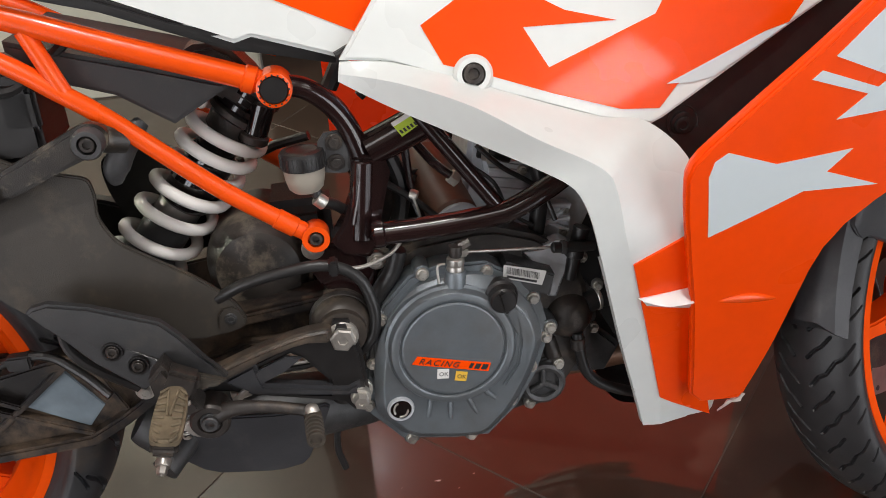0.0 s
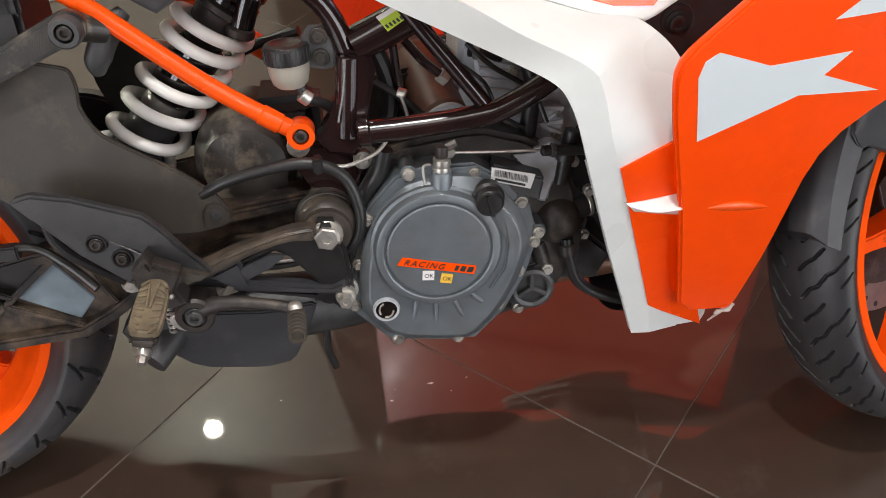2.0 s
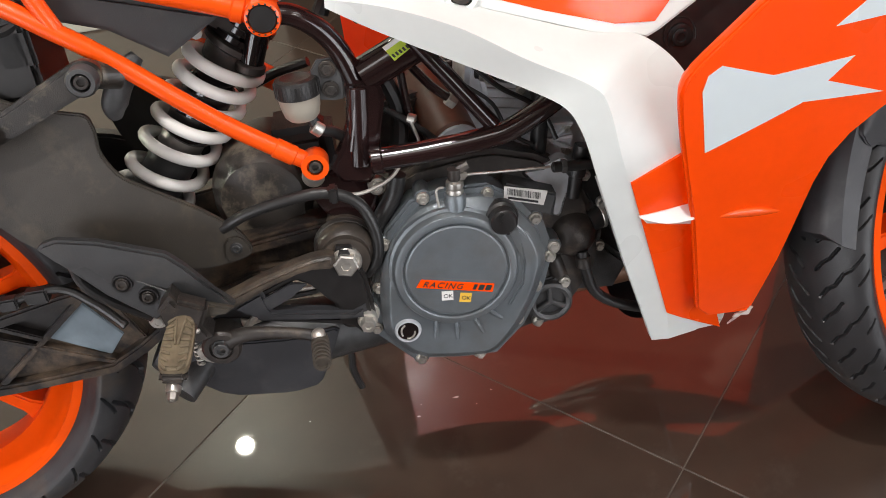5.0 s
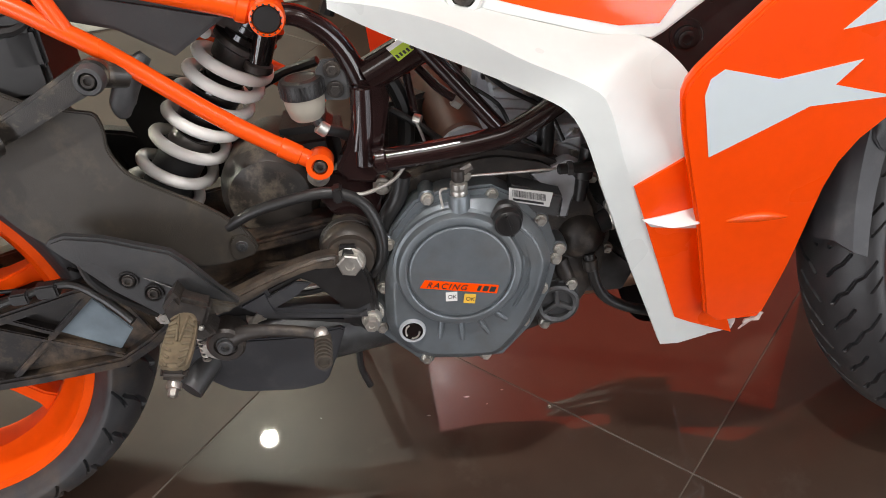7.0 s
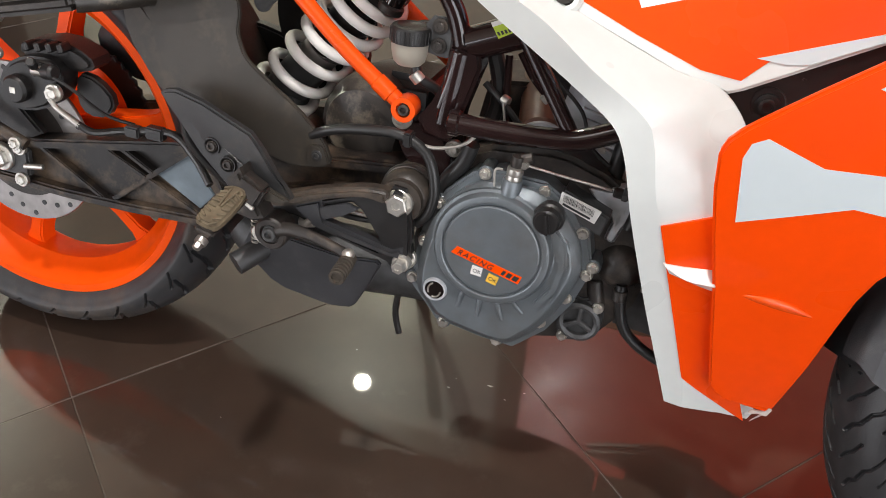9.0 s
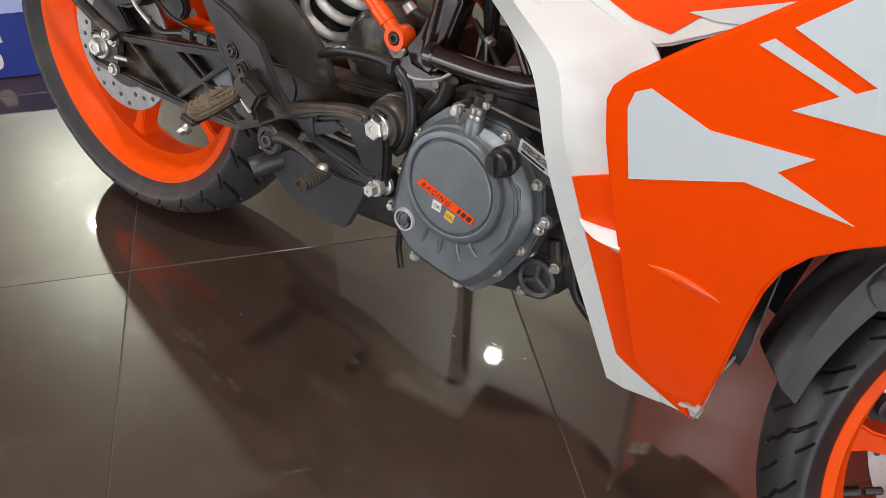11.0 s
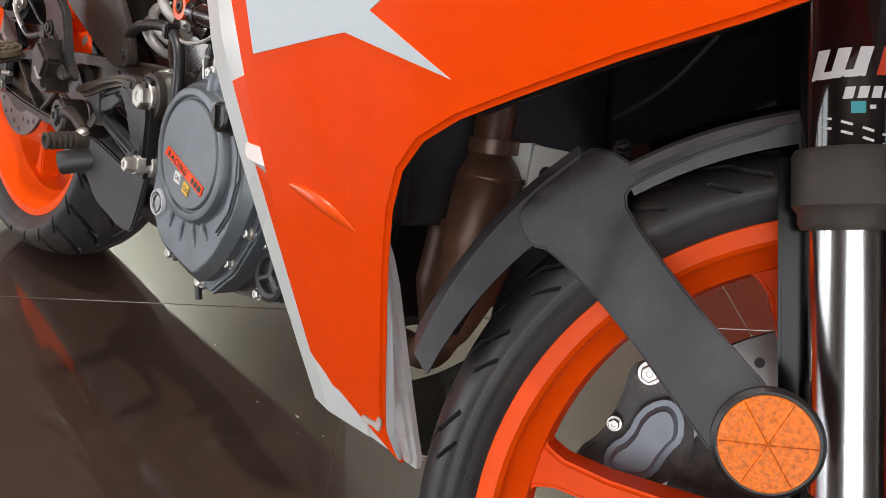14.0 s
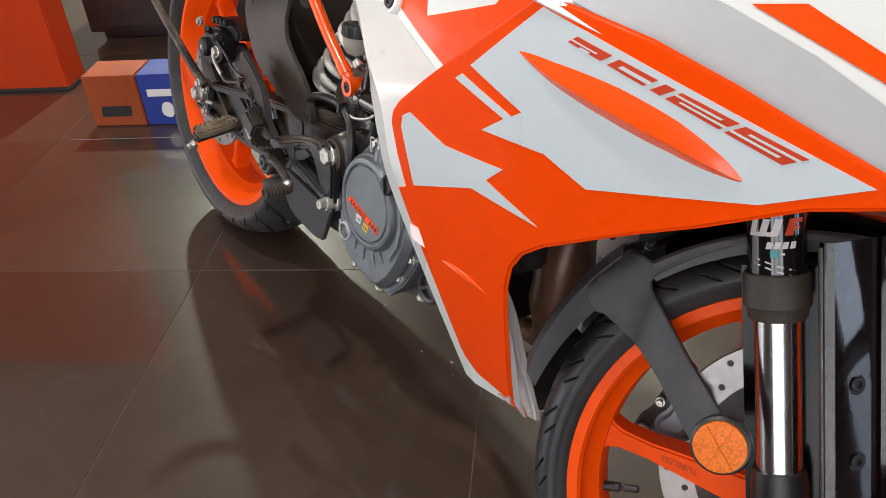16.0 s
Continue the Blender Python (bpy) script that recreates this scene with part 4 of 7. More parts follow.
prt("preload_knob", rod(Vector((0.522, -0.03, 0.605)), Vector((0.507, -0.03, 0.57)), 0.013, 20, 0.003), BLACK_GLOSS, shock)
prt("preload_foot", rod(Vector((0.508, -0.03, 0.572)), Vector((0.504, -0.03, 0.562)), 0.0155, 20, 0.002), ENGINE_BLACK, shock)
prt("clevis", plate(chaikin([(0.38, 0.44), (0.395, 0.42), (0.375, 0.395), (0.35, 0.395), (0.345, 0.42)], 1), -0.035, 0.05, 0.004), ENGINE_DARK, shock)

# far-side lug and cross strap seen beside the spring
prt("cross_strap", tube([(0.44, 0.06, 0.5), (0.52, 0.06, 0.53), (0.56, 0.05, 0.54)], 0.006, 8), BLACK_PLASTIC)

# brake fluid reservoir
RES = Vector((0.5555, -0.1, 0.55))
res = prt("fluid_reservoir", lathe([(0, -0.022), (0.0135, -0.022), (0.0175, -0.018), (0.02, -0.008), (0.0212, 0.004), (0, 0.004)], RES, (0, 0, 1), 32), CLEAR_TANK, None, "rear brake fluid reservoir, milky cup with a black cap")
prt("cap", lathe([(0, 0.003), (0.0222, 0.003), (0.0226, 0.005), (0.0226, 0.018), (0.021, 0.0205), (0.0155, 0.0215), (0.014, 0.0205), (0, 0.0205)], RES, (0, 0, 1), 32), BLACK_PLASTIC, res, "ribbed black screw cap")
for k in range(28):
    a = 2 * math.pi * k / 28
    prt("rib", slab(RES + Vector((0.0226 * math.cos(a), 0.0226 * math.sin(a), 0.011)), (0.0014, 0.0022, 0.0135), 0.0004, 1, Matrix.Rotation(a, 4, "Z")), BLACK_PLASTIC, res)
prt("outlet", tube([RES + Vector((0.008, 0, -0.022)), RES + Vector((0.014, 0.0, -0.036)), RES + Vector((0.026, 0.01, -0.045)), RES + Vector((0.04, 0.02, -0.06))], 0.006, 12, smooth=4), RUBBER, res)
prt("hose_clip", rod(RES + Vector((0.008, -0.004, -0.03)), RES + Vector((0.016, -0.003, -0.038)), 0.0075, 14, 0.001), STEEL, res)
prt("mounting_plate", plate(chaikin([(0.572, 0.585), (0.602, 0.585), (0.602, 0.545), (0.596, 0.54), (0.57, 0.545)], 1), -0.1, 0.006, 0.0015), ENGINE_DARK, res)
for z in (0.575, 0.554):
    prt("bolt", bolt((0.588, -0.102, z), 0.006, 0.005), ENGINE_BLACK, res)

# rear hugger guard with its cut-out
HUG = [(0.2, 0.64), (0.285, 0.585), (0.33, 0.572), (0.35, 0.567), (0.354, 0.55), (0.352, 0.528), (0.364, 0.503), (0.396, 0.48), (0.433, 0.456), (0.468, 0.424), (0.478, 0.4), (0.47, 0.394), (0.448, 0.388), (0.42, 0.386), (0.375, 0.4), (0.31, 0.42), (0.255, 0.44), (0.2, 0.52)]
hug = prt("rear_hugger", plate(chaikin(HUG, 2, r=0.2), 0, 0.006, 0.0015, 2, lambda x, z: -0.121 - 0.05 * (0.4 - z) + 0.12 * max(0, z - 0.5), 0.04), GREY_PLASTIC, None, "dusty dark grey plastic rear hugger guard", angle=50)
# dark of the open space behind the spring, filled with a black sheet
prt("opening", plate(spline([(0.325, 0.525), (0.335, 0.545), (0.37, 0.553), (0.42, 0.535), (0.455, 0.48), (0.43, 0.42), (0.37, 0.43), (0.335, 0.48)], 4, True), 0.045, 0.01, 0.001), BLACK_PLASTIC, hug, "black sheet standing in for the dark opening behind the spring")
prt("pad", plate(chaikin([(0.45, 0.418), (0.468, 0.42), (0.477, 0.4), (0.468, 0.393), (0.447, 0.39)], 1), -0.1245, 0.004, 0.001), GREY_PLASTIC, hug)
prt("bolt", bolt((0.461, -0.1245, 0.407), 0.0045, 0.003, socket=True), ENGINE_DARK, hug)
arch = bmesh.new()
ra = []
for i in range(21):
    a = radians(20 + 85 * i / 20)
    ra.append([arch.verts.new((0.325 * math.cos(a), y, 0.306 + 0.325 * math.sin(a))) for y in (-0.112, -0.1, -0.06, 0, 0.06, 0.1)])
for a, b in zip(ra, ra[1:]):
    for k in range(5):
        arch.faces.new((a[k], a[k + 1], b[k + 1], b[k]))
bmesh.ops.solidify(arch, geom=list(arch.faces), thickness=0.003)
prt("arch", arch, GREY_PLASTIC, hug)

# swingarm
SW = [(-0.045, 0.29), (-0.03, 0.318), (0.03, 0.328), (0.158, 0.352), (0.256, 0.371), (0.42, 0.392), (0.56, 0.408), (0.585, 0.4), (0.59, 0.37), (0.57, 0.352), (0.47, 0.352), (0.4, 0.33), (0.33, 0.283), (0.29, 0.262), (0.19, 0.256), (0.09, 0.254), (-0.03, 0.258), (-0.048, 0.27)]


def inset(poly, d):
    n = len(poly)
    out = []
    for i in range(n):
        a, b, c = Vector(poly[i - 1]), Vector(poly[i]), Vector(poly[(i + 1) % n])
        n1 = Vector((-(b - a).y, (b - a).x)).normalized()
        n2 = Vector((-(c - b).y, (c - b).x)).normalized()
        out.append(b + (n1 + n2).normalized() * d / max(0.5, (n1 + n2).length / 2))
    return out


sign = sum(SW[i - 1][0] * SW[i][1] - SW[i][0] * SW[i - 1][1] for i in range(len(SW)))
swing = prt("swingarm", plate(SW, -0.088, 0.03, 0.002), SWING_BLACK, None, "black cast lattice swingarm")
prt("flange", plate(SW, -0.104, 0.02, 0.003, 2, holes=[inset(SW, 0.013 if sign > 0 else -0.013)]), SWING_BLACK, swing)
for a, b in (((0.15, 0.34), (0.29, 0.275)), ((0.16, 0.268), (0.285, 0.368)), ((0.05, 0.322), (0.15, 0.262)), ((0.175, 0.346), (0.225, 0.318)), ((0.3, 0.37), (0.33, 0.3))):
    d = Vector((b[0] - a[0], b[1] - a[1]))
    nn = Vector((-d.y, d.x)).normalized() * 0.0035
    prt("rib", plate([(a[0] + nn.x, a[1] + nn.y), (b[0] + nn.x, b[1] + nn.y), (b[0] - nn.x, b[1] - nn.y), (a[0] - nn.x, a[1] - nn.y)], -0.1, 0.016, 0.0015), SWING_BLACK, swing)
prt("web_panel", plate([(0.222, 0.317), (0.272, 0.356), (0.306, 0.305), (0.285, 0.28)], -0.0905, 0.004, 0.001), BLUE_GREY, swing, "blue-grey panel in the lattice")
prt("far_arm", plate(SW, 0.075, 0.03, 0.003), SWING_BLACK, swing)
prt("cross_tube", rod((0.36, -0.09, 0.35), (0.36, 0.09, 0.35), 0.028, 20), SWING_BLACK, swing)
# pivot
PIV = Vector((0.572, -0.13, 0.381))
prt("pivot_boss", lathe([(0, -0.06), (0.03, -0.06), (0.032, -0.01), (0.03, 0.0), (0.026, 0.004), (0.0255, 0.012), (0, 0.012)], PIV, (0, -1, 0), 32), HANGER_BLACK, swing)
prt("seal_ring", lathe([(0.024, 0.004), (0.033, 0.004), (0.034, -0.003), (0.024, -0.003)], PIV + Vector((0, 0.02, 0)), (0, -1, 0), 32, closed=True), DISC_STEEL, swing)
prt("pivot_bolt", bolt(PIV + Vector((0, -0.014, 0)), 0.0135, 0.012, washer=1.25), STEEL, swing, "large zinc-plated pivot bolt")
# axle end, chain adjuster
prt("axle_nut", bolt((0.0, -0.112, 0.3), 0.014, 0.014, washer=1.4), STEEL, swing)
prt("axle_block", slab((0.005, -0.104, 0.296), (0.07, 0.012, 0.04), 0.003), ENGINE_DARK, swing)
for x, z in ((0.03, 0.318), (0.028, 0.272)):
    prt("adjuster_bolt", bolt((x, -0.112, z), 0.007, 0.006), STEEL, swing)
prt("adjuster_screw", rod((0.035, -0.112, 0.293), (0.065, -0.112, 0.298), 0.004, 12), STEEL, swing)

# stay running back from the axle to the rear mudguard
stay_r = prt("mudguard_stay", tube([(0.052, -0.122, 0.331), (0.0, -0.124, 0.352), (-0.1, -0.126, 0.397), (-0.19, -0.13, 0.446), (-0.3, -0.13, 0.52)], 0.0085, 12, smooth=4, flat=0.7), SWING_BLACK, None, "dusty black mudguard stay bar")
prt("bolt", bolt((0.042, -0.131, 0.334), 0.006, 0.006), STEEL, stay_r)
# rear caliper and hose
cal = prt("rear_caliper", plate(chaikin([(0.012, 0.372), (0.006, 0.4), (0.022, 0.43), (0.05, 0.446), (0.09, 0.45), (0.108, 0.435), (0.106, 0.41), (0.088, 0.386), (0.055, 0.372)], 1), -0.112, 0.034, 0.006, 3), CALIPER_BLACK, None, "black rear brake caliper")
prt("bridge", plate(chaikin([(0.03, 0.44), (0.035, 0.458), (0.09, 0.47), (0.135, 0.456), (0.142, 0.438), (0.11, 0.43), (0.07, 0.437)], 1), -0.092, 0.04, 0.005, 2), CALIPER_BLACK, cal)
for k in range(4):
    prt("cooling_rib", slab((0.055 + 0.017 * k, -0.098, 0.458 + 0.002 * k), (0.008, 0.02, 0.012), 0.002, 1, Matrix.Rotation(radians(-18), 4, "Y")), CALIPER_BLACK, cal)
prt("slide_pin", rod((0.066, -0.108, 0.43), (0.085, -0.112, 0.433), 0.0075, 16, 0.0015), STEEL, cal)
prt("pin_boot", rod((0.085, -0.112, 0.433), (0.104, -0.116, 0.436), 0.01, 16, 0.003), RUBBER, cal)
prt("pad_carrier", plate(chaikin([(0.11, 0.43), (0.14, 0.425), (0.165, 0.4), (0.15, 0.375), (0.12, 0.372), (0.105, 0.39)], 1), -0.085, 0.012, 0.003), CALIPER_BLACK, cal)
prt("id_plate", plate([(0.176, 0.42), (0.192, 0.424), (0.2, 0.405), (0.184, 0.401)], -0.03, 0.002, 0.0005), STICKER_WHITE, cal, "small pale plate")
prt("piston_cap", lathe([(0, -0.01), (0.018, -0.01), (0.018, 0.004), (0.015, 0.008), (0, 0.008)], (0.045, -0.118, 0.405), (0, -1, 0), 24), CALIPER_BLACK, cal)
prt("piston_slot", slab((0.045, -0.1262, 0.405), (0.008, 0.002, 0.008), 0.0005, 1), STEEL, cal)
prt("bracket", plate([(0.0, 0.4), (0.03, 0.37), (0.06, 0.34), (0.03, 0.325), (-0.02, 0.345), (-0.03, 0.39)], -0.1, 0.012, 0.003), CALIPER_BLACK, cal)
prt("banjo_bolt", bolt((0.1, -0.118, 0.41), 0.0085, 0.009, washer=1.35), STEEL, cal)
prt("bolt", bolt((0.02, -0.118, 0.447), 0.006, 0.006), STEEL, cal)
prt("bleed_cap", rod((0.075, -0.118, 0.44), (0.08, -0.13, 0.45), 0.006, 12), RUBBER, cal)
prt("hose_end", tube([(0.1, -0.126, 0.405), (0.108, -0.126, 0.395), (0.124, -0.126, 0.386), (0.14, -0.125, 0.377)], [0.0038, 0.0034, 0.0042, 0.0046], 12, smooth=4), STEEL, cal)
prt("brake_hose", tube([(0.138, -0.125, 0.378), (0.16, -0.123, 0.371), (0.205, -0.121, 0.382), (0.265, -0.118, 0.39), (0.3, -0.125, 0.37), (0.33, -0.14, 0.345)], 0.0048, 10, smooth=6), RUBBER, cal)
prt("sensor_cable", tube([(0.06, -0.115, 0.44), (0.12, -0.12, 0.425), (0.17, -0.115, 0.395), (0.21, -0.112, 0.388)], 0.0022, 8, smooth=6), RUBBER, cal)
prt("hose_clamp", slab((0.215, -0.121, 0.384), (0.02, 0.014, 0.014), 0.002), BLACK_PLASTIC, cal)
prt("hose_guide", slab((0.245, -0.119, 0.387), (0.024, 0.014, 0.016), 0.002), BLACK_PLASTIC, cal)

# rider footrest hanger, heel guard, peg
HANG = [(0.558, 0.384), (0.522, 0.384), (0.476, 0.366), (0.43, 0.353), (0.405, 0.375), (0.388, 0.377), (0.365, 0.349), (0.362, 0.335), (0.391, 0.33), (0.421, 0.338), (0.45, 0.335), (0.475, 0.326), (0.566, 0.303), (0.575, 0.291), (0.588, 0.295), (0.593, 0.312), (0.59, 0.36), (0.58, 0.4), (0.565, 0.402)]
HOLE1 = [(0.462, 0.349), (0.476, 0.334), (0.525, 0.323), (0.55, 0.318), (0.552, 0.332), (0.53, 0.362), (0.517, 0.37)]
hang = prt("footrest_hanger", plate(HANG, -0.15, 0.014, 0.004, 2, holes=[HOLE1]), BLACK_PLASTIC, None, "black forged footrest hanger plate")
prt("gusset", plate([(0.452, 0.345), (0.512, 0.37), (0.528, 0.366), (0.508, 0.352), (0.475, 0.338)], -0.153, 0.004, 0.001), FENDER_GREY, hang)
prt("arm", plate(chaikin([(0.41, 0.357), (0.445, 0.368), (0.479, 0.381), (0.531, 0.396), (0.562, 0.398), (0.562, 0.38), (0.529, 0.383), (0.486, 0.369), (0.451, 0.353), (0.417, 0.343)], 1, r=0.2), -0.158, 0.018, 0.005, 3), HANGER_BLACK, hang)
prt("lower_arm", plate([(0.443, 0.352), (0.481, 0.368), (0.484, 0.351), (0.487, 0.341), (0.57, 0.324), (0.584, 0.33), (0.584, 0.311), (0.472, 0.33)], -0.155, 0.014, 0.004, 2), FENDER_GREY, hang)
prt("cable_loop", tube([(0.47, -0.125, 0.345), (0.5, -0.123, 0.338), (0.54, -0.122, 0.34), (0.565, -0.12, 0.352)], 0.0035, 8, smooth=5), RUBBER, hang)
prt("cable_loop", tube([(0.48, -0.127, 0.352), (0.52, -0.126, 0.346), (0.56, -0.12, 0.346)], 0.0028, 8, smooth=5), STEEL, hang)
prt("hanger_bolt", bolt((0.583, -0.15, 0.309), 0.0085, 0.016, washer=1.3), STEEL, hang, "zinc-plated hex bolt with nut")
prt("hanger_nut", bolt((0.583, -0.138, 0.309), 0.0115, 0.008, washer=1.2), STEEL, hang)
HEEL = [(0.277, 0.456), (0.283, 0.461), (0.299, 0.465), (0.338, 0.459), (0.402, 0.439), (0.418, 0.423), (0.456, 0.372), (0.447, 0.367), (0.425, 0.366), (0.399, 0.388), (0.373, 0.362), (0.33, 0.396), (0.291, 0.44)]
heel = prt("heel_guard", plate(HEEL, 0, 0.01, 0.003, 2, lambda x, z: -0.152 - 0.16 * (x - 0.277) - (0.004 if z > 0.43 - 0.28 * (x - 0.3) else 0), 0.02), HEEL_GREY, None, "charcoal moulded heel guard with a black lower half")
prt("lower_half", plate([(0.283, 0.4515), (0.33, 0.432), (0.372, 0.409), (0.402, 0.392), (0.399, 0.3875), (0.373, 0.364), (0.331, 0.3975), (0.293, 0.44)], 0, 0.004, 0.001, 1, lambda x, z: -0.1545 - 0.16 * (x - 0.277), 0.02), BLACK_PLASTIC, heel, "black lower half")
for x, z in ((0.351, 0.411), (0.373, 0.394)):
    y = -0.155 - 0.16 * (x - 0.277)
    prt("recess", lathe([(0.0068, 0.0), (0.0088, 0.002), (0.0102, 0.002), (0.0102, -0.003), (0.0068, -0.003)], (x, y - 0.0015, z), (0, -1, 0), 24, closed=True), BLACK_PLASTIC, heel)
    prt("bolt", bolt((x, y - 0.002, z), 0.0055, 0.004, washer=1.2, socket=True), ENGINE_BLACK, heel)
prt("guard_fold", plate([(0.405, 0.392), (0.44, 0.378), (0.455, 0.372), (0.445, 0.366), (0.42, 0.366)], -0.186, 0.006, 0.002), GREY_PLASTIC, heel)
prt("hose", tube([(0.3, -0.14, 0.44), (0.305, -0.148, 0.41), (0.325, -0.15, 0.385), (0.365, -0.15, 0.355)], 0.0055, 10, smooth=5), RUBBER, heel)
prt("banjo", bolt((0.368, -0.15, 0.352), 0.007, 0.008), STEEL, heel)

# rider peg: its pad slopes outwards
PEG_M = Matrix.Translation((0.411, -0.246, 0.379)) @ Matrix.Rotation(radians(-3), 4, "Z") @ Matrix.Rotation(radians(10), 4, "Y") @ Matrix.Rotation(radians(15), 4, "X")
peg = prt("footpeg", slab((0, -0.008, 0), (0.025, 0.074, 0.01), 0.004, 3), ENGINE_BLACK, None, "folding rider footpeg with a dusty brown rubber pad", m=PEG_M)
PAD = chaikin([(-0.0105, -0.036), (0.0105, -0.036), (0.0145, -0.012), (0.0145, 0.022), (0.011, 0.031), (-0.011, 0.031), (-0.0145, 0.022), (-0.0145, -0.012)], 2)
prt("rubber_pad", plate([(p[0], -p[1]) for p in PAD], 0, 0.009, 0.003, 3), PEG, peg, "dusty brown rubber pad", m=PEG_M @ pose(0, -0.008, 0.0125, -90))
for sgn in (-1, 1):
    for k in range(8):
        y = -0.036 + k * 0.0078
        tilt = radians(sgn * (48 - 13 * k))
        prt("tread_rib", slab((sgn * 0.0082, y, 0.0132), (0.0098, 0.0026, 0.0034), 0.001, 1, Matrix.Rotation(tilt, 4, "Z")), PEG, peg, m=PEG_M)
    prt("tread_rib", slab((sgn * 0.0028, 0.004, 0.0134), (0.0022, 0.03, 0.0036), 0.0009, 1, Matrix.Rotation(radians(sgn * -6), 4, "Z")), PEG, peg, m=PEG_M)
prt("end_bolt", bolt((0.0, -0.046, -0.01), 0.0048, 0.01, axis=(0, -1, -0.25)), STEEL, peg, m=PEG_M)
prt("hinge", slab((0.412, -0.19, 0.38), (0.034, 0.022, 0.03), 0.004, 2, Matrix.Rotation(radians(28), 4, "Y")), ENGINE_BLACK, peg)
prt("hinge_bracket", plate([(0.385, 0.39), (0.4, 0.405), (0.424, 0.362), (0.43, 0.35), (0.415, 0.345), (0.39, 0.35)], -0.2, 0.03, 0.004), ENGINE_BLACK, peg)
prt("spring_pin", rod((0.4, -0.198, 0.372), (0.42, -0.2, 0.36), 0.003, 10), STEEL, peg)

# rear brake pedal
ped = prt("brake_pedal", tube([(0.43, -0.172, 0.322), (0.45, -0.176, 0.332), (0.48, -0.18, 0.333), (0.52, -0.186, 0.327), (0.533, -0.19, 0.323)], [0.011, 0.0085, 0.0065, 0.006, 0.0075], 14, smooth=5, flat=0.8), ENGINE_BLACK, None, "black rear brake pedal with a ribbed rubber toe peg")
prt("pivot", lathe([(0, -0.02), (0.0205, -0.02), (0.0205, 0.006), (0.018, 0.009), (0.0125, 0.009), (0.012, 0.006), (0, 0.006)], (0.43, -0.172, 0.322), (0, -1, 0), 28), ENGINE_BLACK, ped)
prt("pivot_bolt", bolt((0.43, -0.178, 0.322), 0.0085, 0.007, washer=1.2, socket=True), ENGINE_DARK, ped)
toe_a, toe_b = Vector((0.533, -0.187, 0.321)), Vector((0.536, -0.241, 0.318))
ta = (toe_b - toe_a).normalized()
prof = [(0, 0), (0.0085, 0)]
for k in range(5):
    prof += [(0.0096, 0.012 + k * 0.006), (0.0096, 0.0145 + k * 0.006), (0.0084, 0.0152 + k * 0.006), (0.0084, 0.0175 + k * 0.006)]
prof += [(0.0094, 0.0435), (0.0085, 0.045), (0.006, 0.045), (0.0055, 0.042), (0, 0.042)]
prt("toe_rubber", lathe(prof, toe_a, ta, 20), DARK_PEG, ped, "dusty ribbed rubber toe peg")
prt("toe_bolt", lathe([(0, 0), (0.0075, 0), (0.007, 0.004), (0.004, 0.0065), (0, 0.007)], (0.533, -0.192, 0.327), (0, -0.3, 1), 16), STEEL, ped)
prt("return_spring", tube([Vector((0.4 + 0.0035 * math.cos(a), -0.16 + 0.0035 * math.sin(a), 0.328 - 0.0009 * a)) for a in np.linspace(0, 40, 120)], 0.0011, 6), STEEL, ped)
prt("brake_light_switch", rod((0.47, -0.14, 0.33), (0.45, -0.14, 0.325), 0.007, 14), STEEL, ped)
prt("push_rod", rod((0.45, -0.15, 0.318), (0.47, -0.15, 0.34), 0.004, 10), STEEL, ped)
prt("lever_link", plate(chaikin([(0.4, 0.318), (0.415, 0.325), (0.43, 0.305), (0.418, 0.298), (0.405, 0.305)], 1), -0.172, 0.008, 0.002), STEEL, ped)

# heat shield under the pedal and silencer behind it
prt("heat_shield", plate(chaikin([(0.36, 0.255), (0.375, 0.288), (0.41, 0.29), (0.5, 0.28), (0.55, 0.287), (0.535, 0.25), (0.513, 0.206), (0.48, 0.2), (0.407, 0.211)], 1, r=0.15), 0, 0.006, 0.002, 2, lambda x, z: -0.118 - 0.1 * (z - 0.24), 0.03), FENDER_GREY, None, "slate-grey heat shield under the brake pedal", angle=50)
sil = prt("silencer", tube([(0.33, -0.05, 0.26), (0.37, -0.05, 0.24), (0.48, -0.05, 0.24), (0.56, -0.04, 0.235), (0.6, -0.02, 0.22)], [0.03, 0.04, 0.042, 0.036, 0.03], 24, smooth=5), ENGINE_DARK, None, "dark steel underslung silencer")
prt("outlet", tube([(0.39, -0.11, 0.262), (0.377, -0.13, 0.254), (0.366, -0.145, 0.247)], 0.015, 18), ENGINE_DARK, sil)
prt("drain_hose", tube([(0.558, -0.06, 0.29), (0.553, -0.045, 0.23), (0.548, -0.04, 0.19), (0.546, -0.036, 0.16), (0.552, -0.033, 0.13)], 0.0045, 10, smooth=6), RUBBER, None, "black rubber drain hose")
prt("hose_grommet", lathe([(0, -0.005), (0.014, -0.005), (0.015, 0), (0.014, 0.005), (0, 0.005)], (0.564, -0.1, 0.285), (0, -0.3, 1), 20), RUBBER)

# side stand on the far side
stand = prt("side_stand", tube([(0.56, 0.1, 0.26), (0.53, 0.17, 0.14), (0.5, 0.232, -0.045)], [0.013, 0.011, 0.01], 14), ENGINE_BLACK, None, "black steel side stand")
prt("foot", slab((0.5, 0.238, -0.05), (0.06, 0.04, 0.006), 0.002, 2, Matrix.Rotation(radians(13.5), 4, "X")), ENGINE_BLACK, stand)

